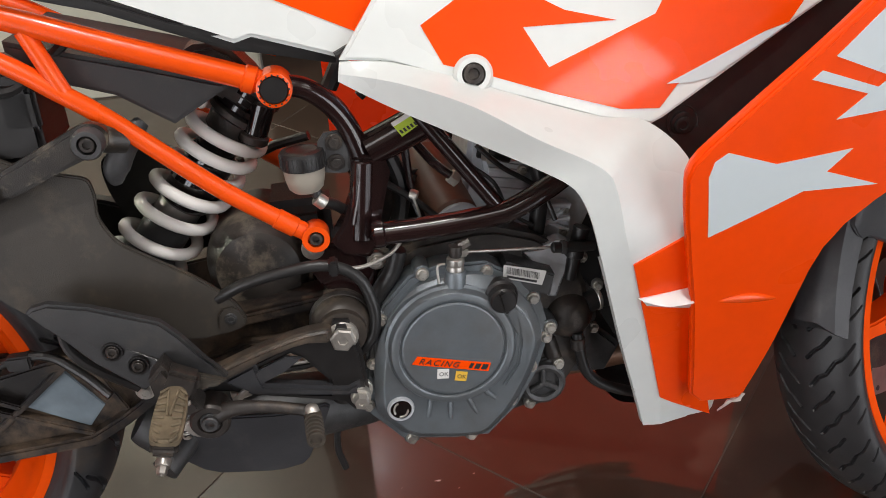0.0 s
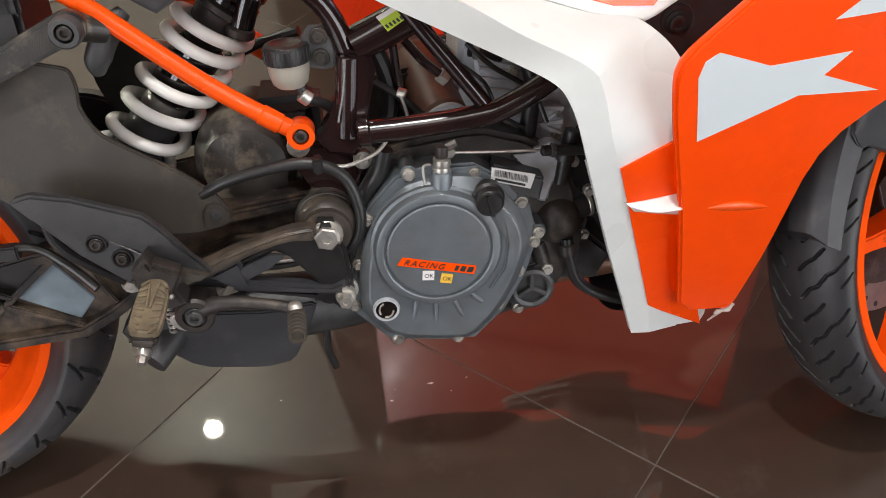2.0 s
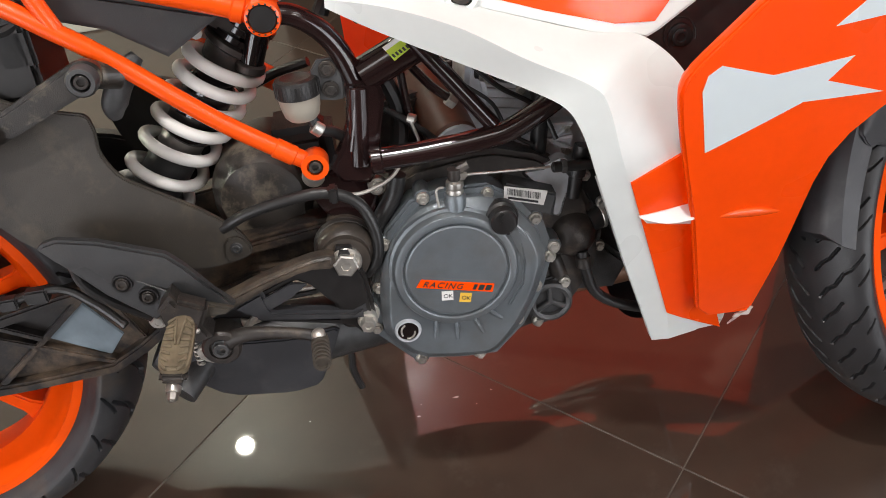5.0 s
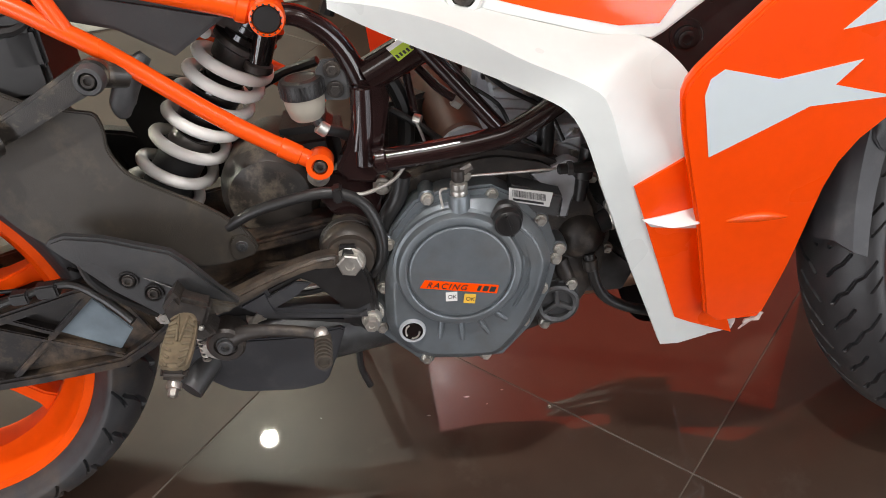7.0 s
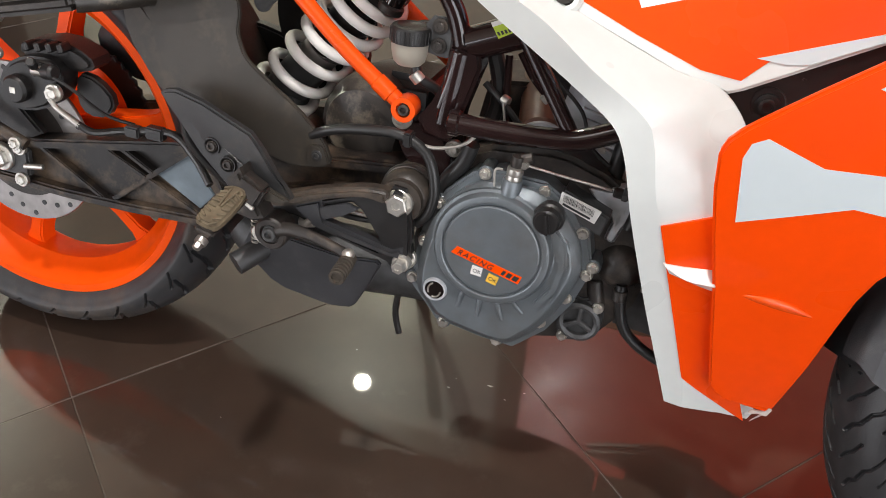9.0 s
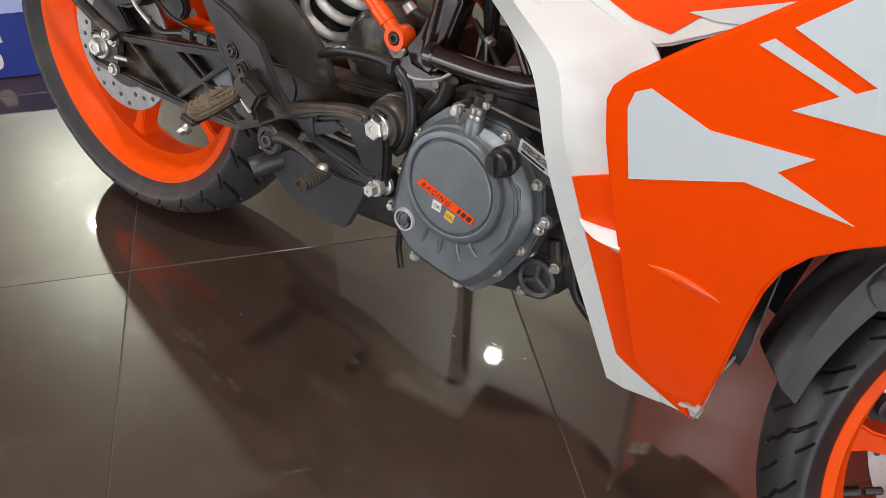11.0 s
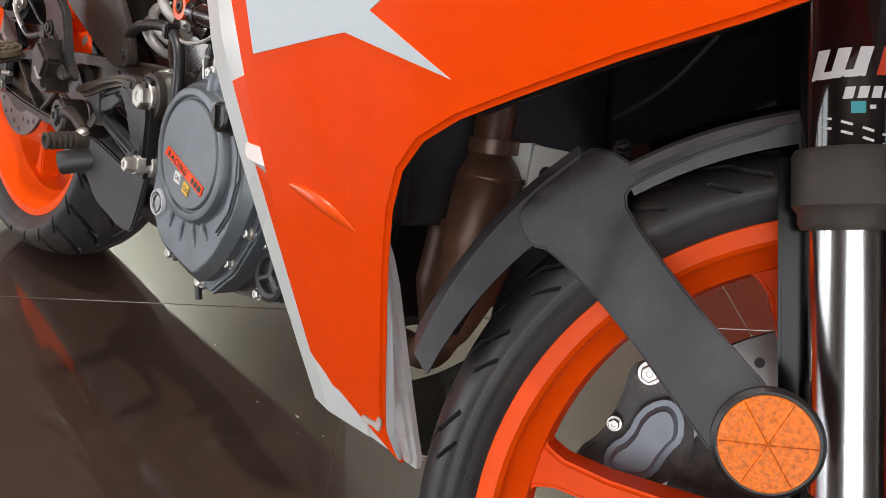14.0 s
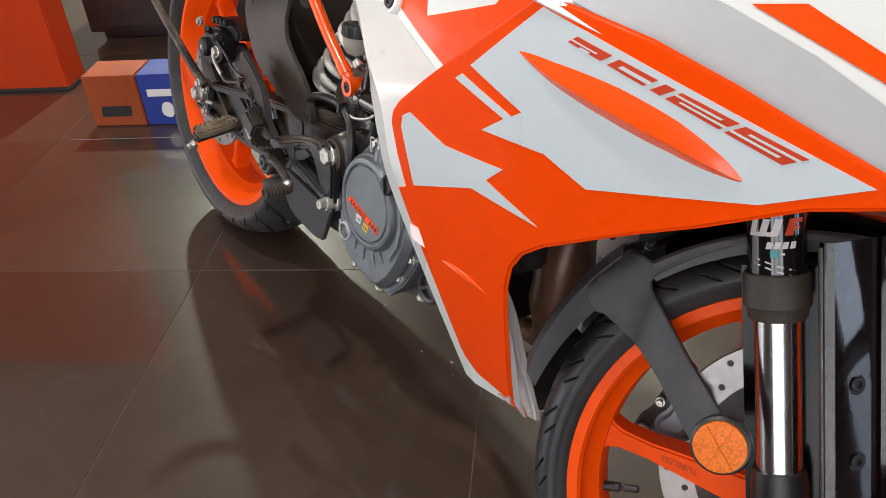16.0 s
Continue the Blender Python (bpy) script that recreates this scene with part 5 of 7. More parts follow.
# -- engine --
prt("crankcase", plate(chaikin([(0.575, 0.3), (0.59, 0.39), (0.645, 0.45), (0.74, 0.46), (0.8, 0.44), (0.845, 0.39), (0.855, 0.3), (0.81, 0.235), (0.7, 0.205), (0.61, 0.215)], 1, r=0.15), -0.095, 0.19, 0.006), ENGINE_BLACK, None, "black single-cylinder engine crankcase")
COVER = [(0.594, 0.338), (0.602, 0.365), (0.618, 0.398), (0.648, 0.428), (0.68, 0.436), (0.73, 0.434), (0.765, 0.411), (0.788, 0.378), (0.797, 0.34), (0.782, 0.292), (0.757, 0.248), (0.722, 0.214), (0.683, 0.216), (0.624, 0.226), (0.59, 0.266), (0.589, 0.296)]
LUGS = ((0.6, 0.33), (0.614, 0.382), (0.662, 0.429), (0.73, 0.423), (0.779, 0.384), (0.797, 0.345), (0.774, 0.299), (0.75, 0.259), (0.702, 0.22), (0.634, 0.226), (0.59, 0.278))
cover = prt("clutch_cover", plate(COVER, -0.123, 0.03, 0.003), ENGINE_GREY, None, "dark grey coated clutch cover with bolts round its edge")
for x, z in LUGS:
    prt("lug", lathe([(0, -0.03), (0.009, -0.03), (0.009, 0.0), (0.0078, 0.0015), (0, 0.0015)], (x, -0.121, z), (0, -1, 0), 18), ENGINE_GREY, cover)
BODY = [(0.602, 0.338), (0.61, 0.364), (0.626, 0.394), (0.652, 0.42), (0.682, 0.427), (0.727, 0.425), (0.758, 0.404), (0.779, 0.374), (0.787, 0.34), (0.773, 0.296), (0.749, 0.254), (0.718, 0.223), (0.684, 0.225), (0.629, 0.235), (0.599, 0.27), (0.597, 0.296)]
def tiers(levels):
    """A stepped casting: outlines of equal length at rising heights, closed on top."""
    bm = bmesh.new()
    rings = [[bm.verts.new((p[0], y, p[1])) for p in poly] for poly, y in levels]
    for a, b in zip(rings, rings[1:]):
        for k in range(len(a)):
            bm.faces.new((a[k], a[(k + 1) % len(a)], b[(k + 1) % len(b)], b[k]))
    bm.faces.new(rings[0][::-1])
    bmesh.ops.triangulate(bm, faces=[bm.faces.new(rings[-1])])
    return bm


BODY = chaikin(BODY, 1, r=0.2)
turn_b = 1 if sum(BODY[i - 1][0] * BODY[i][1] - BODY[i][0] * BODY[i - 1][1] for i in range(len(BODY))) > 0 else -1
prt("cover_body", tiers([(BODY, -0.115), (BODY, -0.1315), (inset(BODY, 0.0012 * turn_b), -0.1333), (inset(BODY, 0.0095 * turn_b), -0.1405), (inset(BODY, 0.0112 * turn_b), -0.1412)]), ENGINE_GREY, cover, angle=18)
CC = (0.6855, -0.136, 0.35)
prt("clutch_ring", lathe([(0, -0.01), (0.0725, -0.01), (0.0715, 0.0045), (0.0685, 0.0062), (0.067, 0.0115), (0.0655, 0.0136), (0.0628, 0.0146), (0.059, 0.0146), (0.0576, 0.0138), (0.0568, 0.0112), (0.0556, 0.0112), (0.0546, 0.0132), (0.053, 0.0142), (0, 0.0148)], CC, (0, -1, 0), 96), ENGINE_GREY, cover, "round raised clutch lid", angle=28)
# shoulder ridge to the right of the lid, with its facet
prt("facet", plate([(0.752, 0.392), (0.768, 0.378), (0.775, 0.352), (0.77, 0.34), (0.755, 0.352), (0.742, 0.378)], -0.1435, 0.008, 0.003), ENGINE_GREY, cover)
prt("shoulder", plate([(0.744, 0.384), (0.756, 0.372), (0.7595, 0.345), (0.755, 0.318), (0.738, 0.292), (0.7475, 0.287), (0.7655, 0.315), (0.7705, 0.344), (0.7655, 0.375), (0.752, 0.392)], -0.1446, 0.006, 0.0022, 2), ENGINE_GREY, cover)
for a, b in (((0.658, 0.29), (0.654, 0.268)), ((0.679, 0.285), (0.678, 0.262)), ((0.699, 0.283), (0.706, 0.264)), ((0.716, 0.29), (0.727, 0.278))):
    prt("rib", tube([(a[0], -0.14, a[1]), ((a[0] + b[0]) / 2, -0.142, (a[1] + b[1]) / 2), (b[0] * 1.2 - a[0] * 0.2, -0.14, b[1] * 1.2 - a[1] * 0.2)], [0.0028, 0.003, 0.0026], 10), ENGINE_GREY, cover)
for x, z in (*LUGS, (0.792, 0.334)):
    prt("cover_bolt", bolt((x, -0.1225, z), 0.0053, 0.0075, washer=1.35), STEEL, cover)
prt("sight_glass", lathe([(0.0112, 0.001), (0.012, 0.004), (0.0138, 0.004), (0.015, 0.001), (0.015, -0.008), (0.0112, -0.008)], (0.624, -0.141, 0.28), (0, -1, 0), 32, closed=True), LIFTED_GREY, cover)
prt("glass", lathe([(0, 0), (0.0114, 0), (0.0114, 0.002), (0, 0.003)], (0.624, -0.1415, 0.28), (0, -1, 0), 28), BLACK_GLOSS, cover, "small round oil sight glass")
for a0 in (1.9, 4.4):
    prt("glass_ring", tube([(0.624 + 0.0075 * math.cos(a0 + k * 0.16), -0.1446, 0.28 + 0.009 * math.sin(a0 + k * 0.16)) for k in range(12)], 0.0011, 6), STEEL, cover)
# breather neck with its spring ring, oil filler cap
prt("neck", lathe([(0.016, -0.02), (0.0125, -0.005), (0.0112, 0.012), (0.0112, 0.028), (0.0098, 0.03), (0, 0.03)], (0.693, -0.134, 0.405), (0.08, 0, 1), 28), ENGINE_GREY, cover)
prt("cable_seat", lathe([(0, 0), (0.0088, 0), (0.0095, 0.003), (0.0085, 0.006), (0.0095, 0.009), (0.0092, 0.014), (0.006, 0.016), (0, 0.016)], (0.6955, -0.134, 0.434), (0.08, 0, 1), 24), STEEL, cover)
prt("lever_head", lathe([(0, 0), (0.006, 0), (0.0075, 0.004), (0.007, 0.013), (0, 0.014)], (0.6965, -0.134, 0.449), (0.08, 0, 1), 16), ENGINE_BLACK, cover)
prt("return_clip", tube([(0.684, -0.143, 0.447), (0.679, -0.143, 0.447), (0.676, -0.143, 0.443), (0.677, -0.141, 0.425)], 0.0014, 8, smooth=4), STEEL, cover)
cap = prt("oil_filler_cap", lathe([(0, -0.006), (0.0175, -0.006), (0.0175, 0.004), (0.0148, 0.0065), (0.0142, 0.017), (0.012, 0.0195), (0, 0.02)], (0.741, -0.138, 0.402), (0, -1, 0), 32), BLACK_PLASTIC, cover, "black plastic oil filler cap")
prt("grip", slab((0.741, -0.158, 0.402), (0.008, 0.006, 0.027), 0.0025, 2, Matrix.Rotation(radians(-12), 4, "Y")), BLACK_PLASTIC, cover)
# labels on the lid
LID_Y = -0.136 - 0.0149
LM = Matrix.Translation((0.6405, LID_Y - 0.0002, 0.3395)) @ Matrix.Rotation(radians(14.5), 4, "Y")
prt("stripe_label", plate([(0.004, 0.0095), (0.084, 0.0095), (0.0835, -0.0005), (0.0, -0.0005)], -0.0004, 0.0012, 0), DECAL_ORANGE, cover, "orange stripe label with black lettering", m=LM)
prt("lettering", text_bm("RACING", 0.0098, 0.0002, 0.35, 1.28), INK, cover, m=LM @ Matrix.Translation((0.006, -0.0009, 0.0012)))
for k, (w, dx) in enumerate(((0.0035, 0.061), (0.0055, 0.067), (0.006, 0.0745))):
    prt("mark", plate([(dx + 0.0015, 0.0078), (dx + w + 0.0015, 0.0078), (dx + w, 0.0015), (dx, 0.0015)], -0.0009, 0.0006, 0), INK, cover, m=LM)
for x, z, mat, rot in ((0.6655, 0.3175, STICKER_WHITE, 6), (0.684, 0.3125, STICKER_YELLOW, 14)):
    sm = Matrix.Translation((x, LID_Y - 0.0002, z)) @ Matrix.Rotation(radians(rot), 4, "Y")
    st = prt("inspection_sticker", plate([(0, 0), (0.0125, 0), (0.0125, 0.0112), (0, 0.0112)], -0.0003, 0.0009, 0), mat, cover, m=sm)
    prt("lettering", text_bm("OK", 0.0068, 0.0001), INK, cover, m=sm @ Matrix.Translation((0.0018, -0.0005, 0.0032)))

# oil filter housing
fh = prt("oil_filter_cover", plate(chaikin([(0.764, 0.262), (0.768, 0.285), (0.778, 0.294), (0.79, 0.288), (0.805, 0.294), (0.818, 0.284), (0.82, 0.262), (0.81, 0.238), (0.79, 0.23), (0.776, 0.226), (0.768, 0.238)], 1), -0.1, 0.05, 0.003), ENGINE_DARK, None, "dark cast oil filter cover with three recesses")
prt("rim", lathe([(0.018, 0.004), (0.022, 0.006), (0.0255, 0.004), (0.0265, -0.004), (0.018, -0.004)], (0.7925, -0.102, 0.261), (0, -1, 0), 36, closed=True), ENGINE_DARK, fh)
for k in range(3):
    a = radians(90 + 120 * k)
    prt("spoke", slab((0.7925 + 0.0095 * math.cos(a), -0.103, 0.261 + 0.0095 * math.sin(a)), (0.021, 0.008, 0.006), 0.0015, 1, Matrix.Rotation(-a, 4, "Y")), ENGINE_DARK, fh)
for x, z in ((0.811, 0.283), (0.776, 0.287), (0.776, 0.235)):
    prt("bolt", bolt((x, -0.101, z), 0.005, 0.007, washer=1.4), STEEL, fh)
prt("mounting_lug", rod((0.808, -0.09, 0.285), (0.80, -0.09, 0.315), 0.011, 16), ENGINE_BLACK, fh)

# water pump, hoses and brackets in front of the cover
pump = prt("water_pump", lathe([(0, -0.03), (0.029, -0.03), (0.03, 0.0), (0.026, 0.008), (0.02, 0.017), (0.011, 0.022), (0, 0.023)], (0.826, -0.09, 0.34), (0, -1, 0), 32), ENGINE_BLACK, None, "black rounded water pump housing")
prt("flange", plate(chaikin([(0.797, 0.345), (0.805, 0.375), (0.83, 0.38), (0.858, 0.37), (0.862, 0.315), (0.84, 0.303), (0.805, 0.318)], 1), -0.085, 0.02, 0.002), ENGINE_DARK, pump)
prt("stub", tube([(0.845, -0.09, 0.35), (0.865, -0.085, 0.354), (0.885, -0.08, 0.352)], 0.013, 16), RUBBER, pump)
prt("clamp", rod((0.858, -0.086, 0.353), (0.863, -0.085, 0.3535), 0.0145, 18, 0.001), STEEL, pump)
prt("hose", tube([(0.832, -0.108, 0.325), (0.834, -0.108, 0.305), (0.842, -0.105, 0.272), (0.858, -0.1, 0.25), (0.885, -0.095, 0.232), (0.925, -0.09, 0.215)], 0.0065, 12, smooth=6), RUBBER, pump)
prt("hose_collar", rod((0.832, -0.108, 0.318), (0.833, -0.108, 0.304), 0.0085, 14, 0.001), ENGINE_BLACK, pump)
for x, z in ((0.83, 0.371), (0.805, 0.332), (0.857, 0.315), (0.862, 0.37), (0.844, 0.407)):
    prt("bolt", bolt((x, -0.086, z), 0.0046, 0.007, washer=1.4), STEEL, pump)
prt("lower_casting", plate([(0.82, 0.3), (0.87, 0.3), (0.9, 0.27), (0.88, 0.235), (0.83, 0.24)], -0.06, 0.09, 0.006), ENGINE_DARK, pump)
prt("bracket", plate(chaikin([(0.798, 0.43), (0.818, 0.437), (0.835, 0.425), (0.832, 0.408), (0.82, 0.39), (0.812, 0.366), (0.8, 0.37), (0.806, 0.395), (0.79, 0.405), (0.77, 0.43)], 1, r=0.15), -0.098, 0.02, 0.003), LIFTED_GREY, None, "grey cast cable bracket")
prt("cable_stop", rod((0.802, -0.118, 0.438), (0.85, -0.115, 0.433), 0.0058, 14), BLACK_PLASTIC)
prt("cable_nut", rod((0.812, -0.117, 0.437), (0.818, -0.117, 0.4365), 0.008, 6, 0.0008), ENGINE_DARK)
prt("clutch_cable", tube([(0.704, -0.132, 0.453), (0.74, -0.126, 0.447), (0.8, -0.118, 0.439)], 0.0016, 8), STEEL, None, "bare steel clutch cable")
prt("cable_clevis", slab((0.704, -0.133, 0.454), (0.012, 0.01, 0.01), 0.002, 2), STEEL)
prt("clutch_lever", tube([(0.697, -0.132, 0.46), (0.7, -0.132, 0.458), (0.712, -0.13, 0.462)], 0.006, 10), ENGINE_BLACK)
tall = prt("sensor_stem", tube([(0.84, -0.1, 0.45), (0.832, -0.1, 0.42), (0.826, -0.1, 0.39)], [0.009, 0.008, 0.007], 14), BLACK_PLASTIC, None, "black plastic sensor stem")
prt("collar", rod((0.834, -0.1, 0.43), (0.8305, -0.1, 0.416), 0.0105, 16, 0.001), BLACK_PLASTIC, tall)
# barcode label on the casting
BQ = [(0.747, 0.4125), (0.789, 0.3985), (0.7945, 0.4145), (0.7485, 0.428)]
bar = prt("barcode_label", plate(BQ, -0.124, 0.0012, 0), STICKER_WHITE, None, "white barcode label")
rng = random.Random(4)
BX, BZ = Vector((BQ[1][0] - BQ[0][0], BQ[1][1] - BQ[0][1])), Vector((BQ[3][0] - BQ[0][0], BQ[3][1] - BQ[0][1]))
t = 0.08
while t < 0.92:
    w = rng.choice((0.006, 0.01, 0.018))
    q = [Vector(BQ[0]) + BX * u + BZ * v for u, v in ((t, 0.42), (t + w, 0.42), (t + w, 0.9), (t, 0.9))]
    prt("bar", plate(q, -0.1244, 0.0006, 0), INK, bar)
    t += w + rng.choice((0.008, 0.014, 0.02))
q = [Vector(BQ[0]) + BX * u + BZ * v for u, v in ((0.1, 0.12), (0.86, 0.12), (0.86, 0.28), (0.1, 0.28))]
prt("text_bar", plate(q, -0.1244, 0.0006, 0), INK, bar)
prt("label_backing", plate([(0.742, 0.405), (0.797, 0.384), (0.804, 0.408), (0.752, 0.43)], -0.1225, 0.03, 0.002), ENGINE_DARK)

# cylinder and head behind the frame, their grey lightened against the shade there
cyl = prt("cylinder", plate(chaikin([(0.715, 0.45), (0.735, 0.56), (0.8, 0.6), (0.87, 0.56), (0.875, 0.46), (0.845, 0.4)], 1, r=0.12), -0.045, 0.1, 0.006), LIFTED_GREY, None, "dark cast cylinder with stiffening ribs")
prt("rib_panel", plate([(0.772, 0.47), (0.838, 0.462), (0.838, 0.425), (0.775, 0.414)], -0.062, 0.02, 0.002), LIFTED_GREY, cyl)
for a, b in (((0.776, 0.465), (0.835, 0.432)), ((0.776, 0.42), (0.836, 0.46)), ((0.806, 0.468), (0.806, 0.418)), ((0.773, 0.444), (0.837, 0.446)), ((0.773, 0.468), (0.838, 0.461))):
    prt("rib", tube([(a[0], -0.064, a[1]), (b[0], -0.064, b[1])], 0.0028, 8), LIFTED_GREY, cyl)
prt("head_cover", plate([(0.742, 0.53), (0.79, 0.515), (0.79, 0.47), (0.748, 0.49)], -0.06, 0.02, 0.004), LIFTED_GREY, cyl)
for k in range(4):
    prt("fin", slab((0.77, -0.058, 0.488 + k * 0.011), (0.045, 0.012, 0.003), 0.0008, 1, Matrix.Rotation(radians(12), 4, "Y")), LIFTED_GREY, cyl)
prt("coolant_pipe", tube([(0.795, -0.07, 0.43), (0.8, -0.075, 0.47), (0.803, -0.075, 0.5), (0.79, -0.06, 0.55)], 0.0095, 14, smooth=4), RUBBER, cyl)
prt("intake_stub", rod((0.74, -0.05, 0.535), (0.775, -0.06, 0.528), 0.011, 18), BLACK_PLASTIC, cyl)
prt("intake_clamp", rod((0.745, -0.052, 0.534), (0.752, -0.054, 0.533), 0.013, 18, 0.001), STEEL, cyl)
for x, z in ((0.752, 0.525), (0.785, 0.508), (0.778, 0.462), (0.832, 0.456), (0.83, 0.43)):
    prt("bolt", bolt((x, -0.063, z), 0.004, 0.005), STEEL, cyl)
prt("head_rib", tube([(0.79, -0.066, 0.515), (0.81, -0.066, 0.53), (0.84, -0.064, 0.535)], 0.004, 8), LIFTED_GREY, cyl)
prt("head_box", plate(chaikin([(0.795, 0.52), (0.835, 0.54), (0.85, 0.51), (0.84, 0.475), (0.808, 0.48)], 1), -0.06, 0.02, 0.003), LIFTED_GREY, cyl)
prt("wire", tube([(0.72, -0.075, 0.53), (0.75, -0.08, 0.505), (0.765, -0.08, 0.47), (0.79, -0.085, 0.452)], 0.0022, 8, smooth=5), RUBBER, cyl)
prt("wire", tube([(0.735, -0.07, 0.545), (0.76, -0.078, 0.52), (0.8, -0.078, 0.49), (0.815, -0.085, 0.455)], 0.0028, 8, smooth=5), RUBBER, cyl)
st = prt("starter_motor", rod((0.708, -0.07, 0.463), (0.688, 0.03, 0.503), 0.027, 28, 0.004), STARTER_BROWN, None, "round brown starter motor with a grey end")
prt("end_plate", rod((0.7087, -0.0735, 0.4616), (0.708, -0.07, 0.463), 0.0262, 28, 0.003), LIFTED_GREY, st)
prt("casting_block", plate([(0.62, 0.44), (0.63, 0.5), (0.7, 0.51), (0.76, 0.47), (0.74, 0.43)], -0.02, 0.1, 0.005), ENGINE_BLACK)
for pts, r, mat in (([(0.66, -0.07, 0.55), (0.663, -0.07, 0.5), (0.672, -0.075, 0.47)], 0.0045, BLACK_FRAME), ([(0.672, -0.065, 0.553), (0.69, -0.07, 0.53), (0.709, -0.07, 0.512)], 0.005, BLACK_FRAME),
                    ([(0.638, -0.075, 0.515), (0.664, -0.08, 0.496), (0.69, -0.08, 0.47)], 0.0038, RUBBER), ([(0.663, -0.085, 0.5), (0.668, -0.088, 0.48), (0.667, -0.088, 0.465)], 0.0016, STEEL),
                    ([(0.64, -0.06, 0.55), (0.652, -0.06, 0.51), (0.648, -0.06, 0.47), (0.63, -0.06, 0.44)], 0.0095, RUBBER), ([(0.7, -0.03, 0.545), (0.73, -0.03, 0.5), (0.74, -0.03, 0.47)], 0.007, RUBBER),
                    ([(0.62, -0.03, 0.6), (0.64, -0.03, 0.62), (0.65, -0.04, 0.66)], 0.006, RUBBER), ([(0.59, -0.06, 0.62), (0.61, -0.06, 0.66), (0.62, -0.05, 0.7)], 0.009, BLACK_PLASTIC)):
    prt("hose" if mat is RUBBER else "stay", tube(pts, r, 10, smooth=6), mat)
prt("cable_tie", rod((0.66, -0.077, 0.502), (0.668, -0.08, 0.499), 0.0062, 12, 0.0008), STEEL)
prt("pipe_nut", rod((0.705, -0.07, 0.515), (0.713, -0.07, 0.508), 0.0085, 6, 0.001), STEEL)

# black trellis frame
fr = prt("frame", tube([(0.621, -0.125, 0.481), (0.68, -0.126, 0.4825), (0.735, -0.127, 0.487), (0.765, -0.127, 0.494), (0.812, -0.124, 0.518), (0.87, -0.115, 0.56)], 0.0118, 18, smooth=5), BLACK_FRAME, None, "glossy black tubular trellis frame")
prt("end_plug", rod((0.628, -0.125, 0.4812), (0.615, -0.125, 0.4808), 0.0145, 20, 0.002), BLACK_FRAME, fr)
prt("diagonal", tube([(0.75, -0.122, 0.489), (0.682, -0.112, 0.584), (0.66, -0.108, 0.615)], 0.0085, 16), BLACK_FRAME, fr)
prt("upper_tube", tube([(0.622, -0.095, 0.561), (0.66, -0.096, 0.578), (0.73, -0.1, 0.607)], 0.0185, 20), BLACK_FRAME, fr)
prt("curved_rail", tube([(0.545, -0.103, 0.637), (0.566, -0.102, 0.632), (0.588, -0.1, 0.614), (0.604, -0.098, 0.588), (0.614, -0.097, 0.555)], 0.0108, 16, smooth=6), BLACK_FRAME, fr)
prt("node_plate", plate([(0.612, 0.562), (0.636, 0.557), (0.64, 0.54), (0.626, 0.49), (0.622, 0.465), (0.611, 0.45), (0.582, 0.455), (0.574, 0.472), (0.588, 0.493), (0.604, 0.53)], -0.112, 0.03, 0.004), BLACK_FRAME, fr)
prt("weld", tube([(0.612, -0.113, 0.553), (0.606, -0.1135, 0.52), (0.598, -0.1135, 0.49)], 0.0022, 8), BLACK_FRAME, fr)
prt("spine_tube", rod((0.604, -0.103, 0.47), (0.615, -0.103, 0.555), 0.013, 16), BLACK_FRAME, fr)
prt("lower_plate", plate(chaikin([(0.57, 0.47), (0.62, 0.45), (0.612, 0.4), (0.585, 0.395), (0.56, 0.41), (0.545, 0.44)], 1), -0.095, 0.02, 0.003), BLACK_FRAME, fr)
prt("bolt", bolt((0.617, -0.1, 0.441), 0.0068, 0.008, washer=1.5), STEEL, fr)
prt("washer_bolt", bolt((0.553, -0.1, 0.463), 0.006, 0.006, washer=2.0), STEEL, fr)
for sy in (1,):
    prt("far_tube", tube([(0.6, 0.12, 0.475), (0.735, 0.125, 0.487), (0.812, 0.12, 0.518), (0.87, 0.115, 0.56)], 0.0118, 12), BLACK_FRAME, fr)
    prt("far_diagonal", tube([(0.75, 0.12, 0.489), (0.66, 0.105, 0.615)], 0.0085, 12), BLACK_FRAME, fr)
lab = prt("frame_label", plate([(0.645, 0.592), (0.664, 0.6015), (0.68, 0.592), (0.655, 0.577)], -0.1155, 0.0012, 0), STICKER_GREEN, fr, "lime and white frame sticker")
prt("label_top", plate([(0.645, 0.592), (0.664, 0.6015), (0.668, 0.5985), (0.6475, 0.588)], -0.1159, 0.0012, 0), STICKER_WHITE, fr)
for k in range(5):
    x = 0.6525 + k * 0.0036
    prt("text_bar", plate([(x, 0.5835 + k * 0.0017), (x + 0.002, 0.5845 + k * 0.0017), (x + 0.0045, 0.5812 + k * 0.0017), (x + 0.0025, 0.5802 + k * 0.0017)], -0.116, 0.0008, 0), INK, fr)

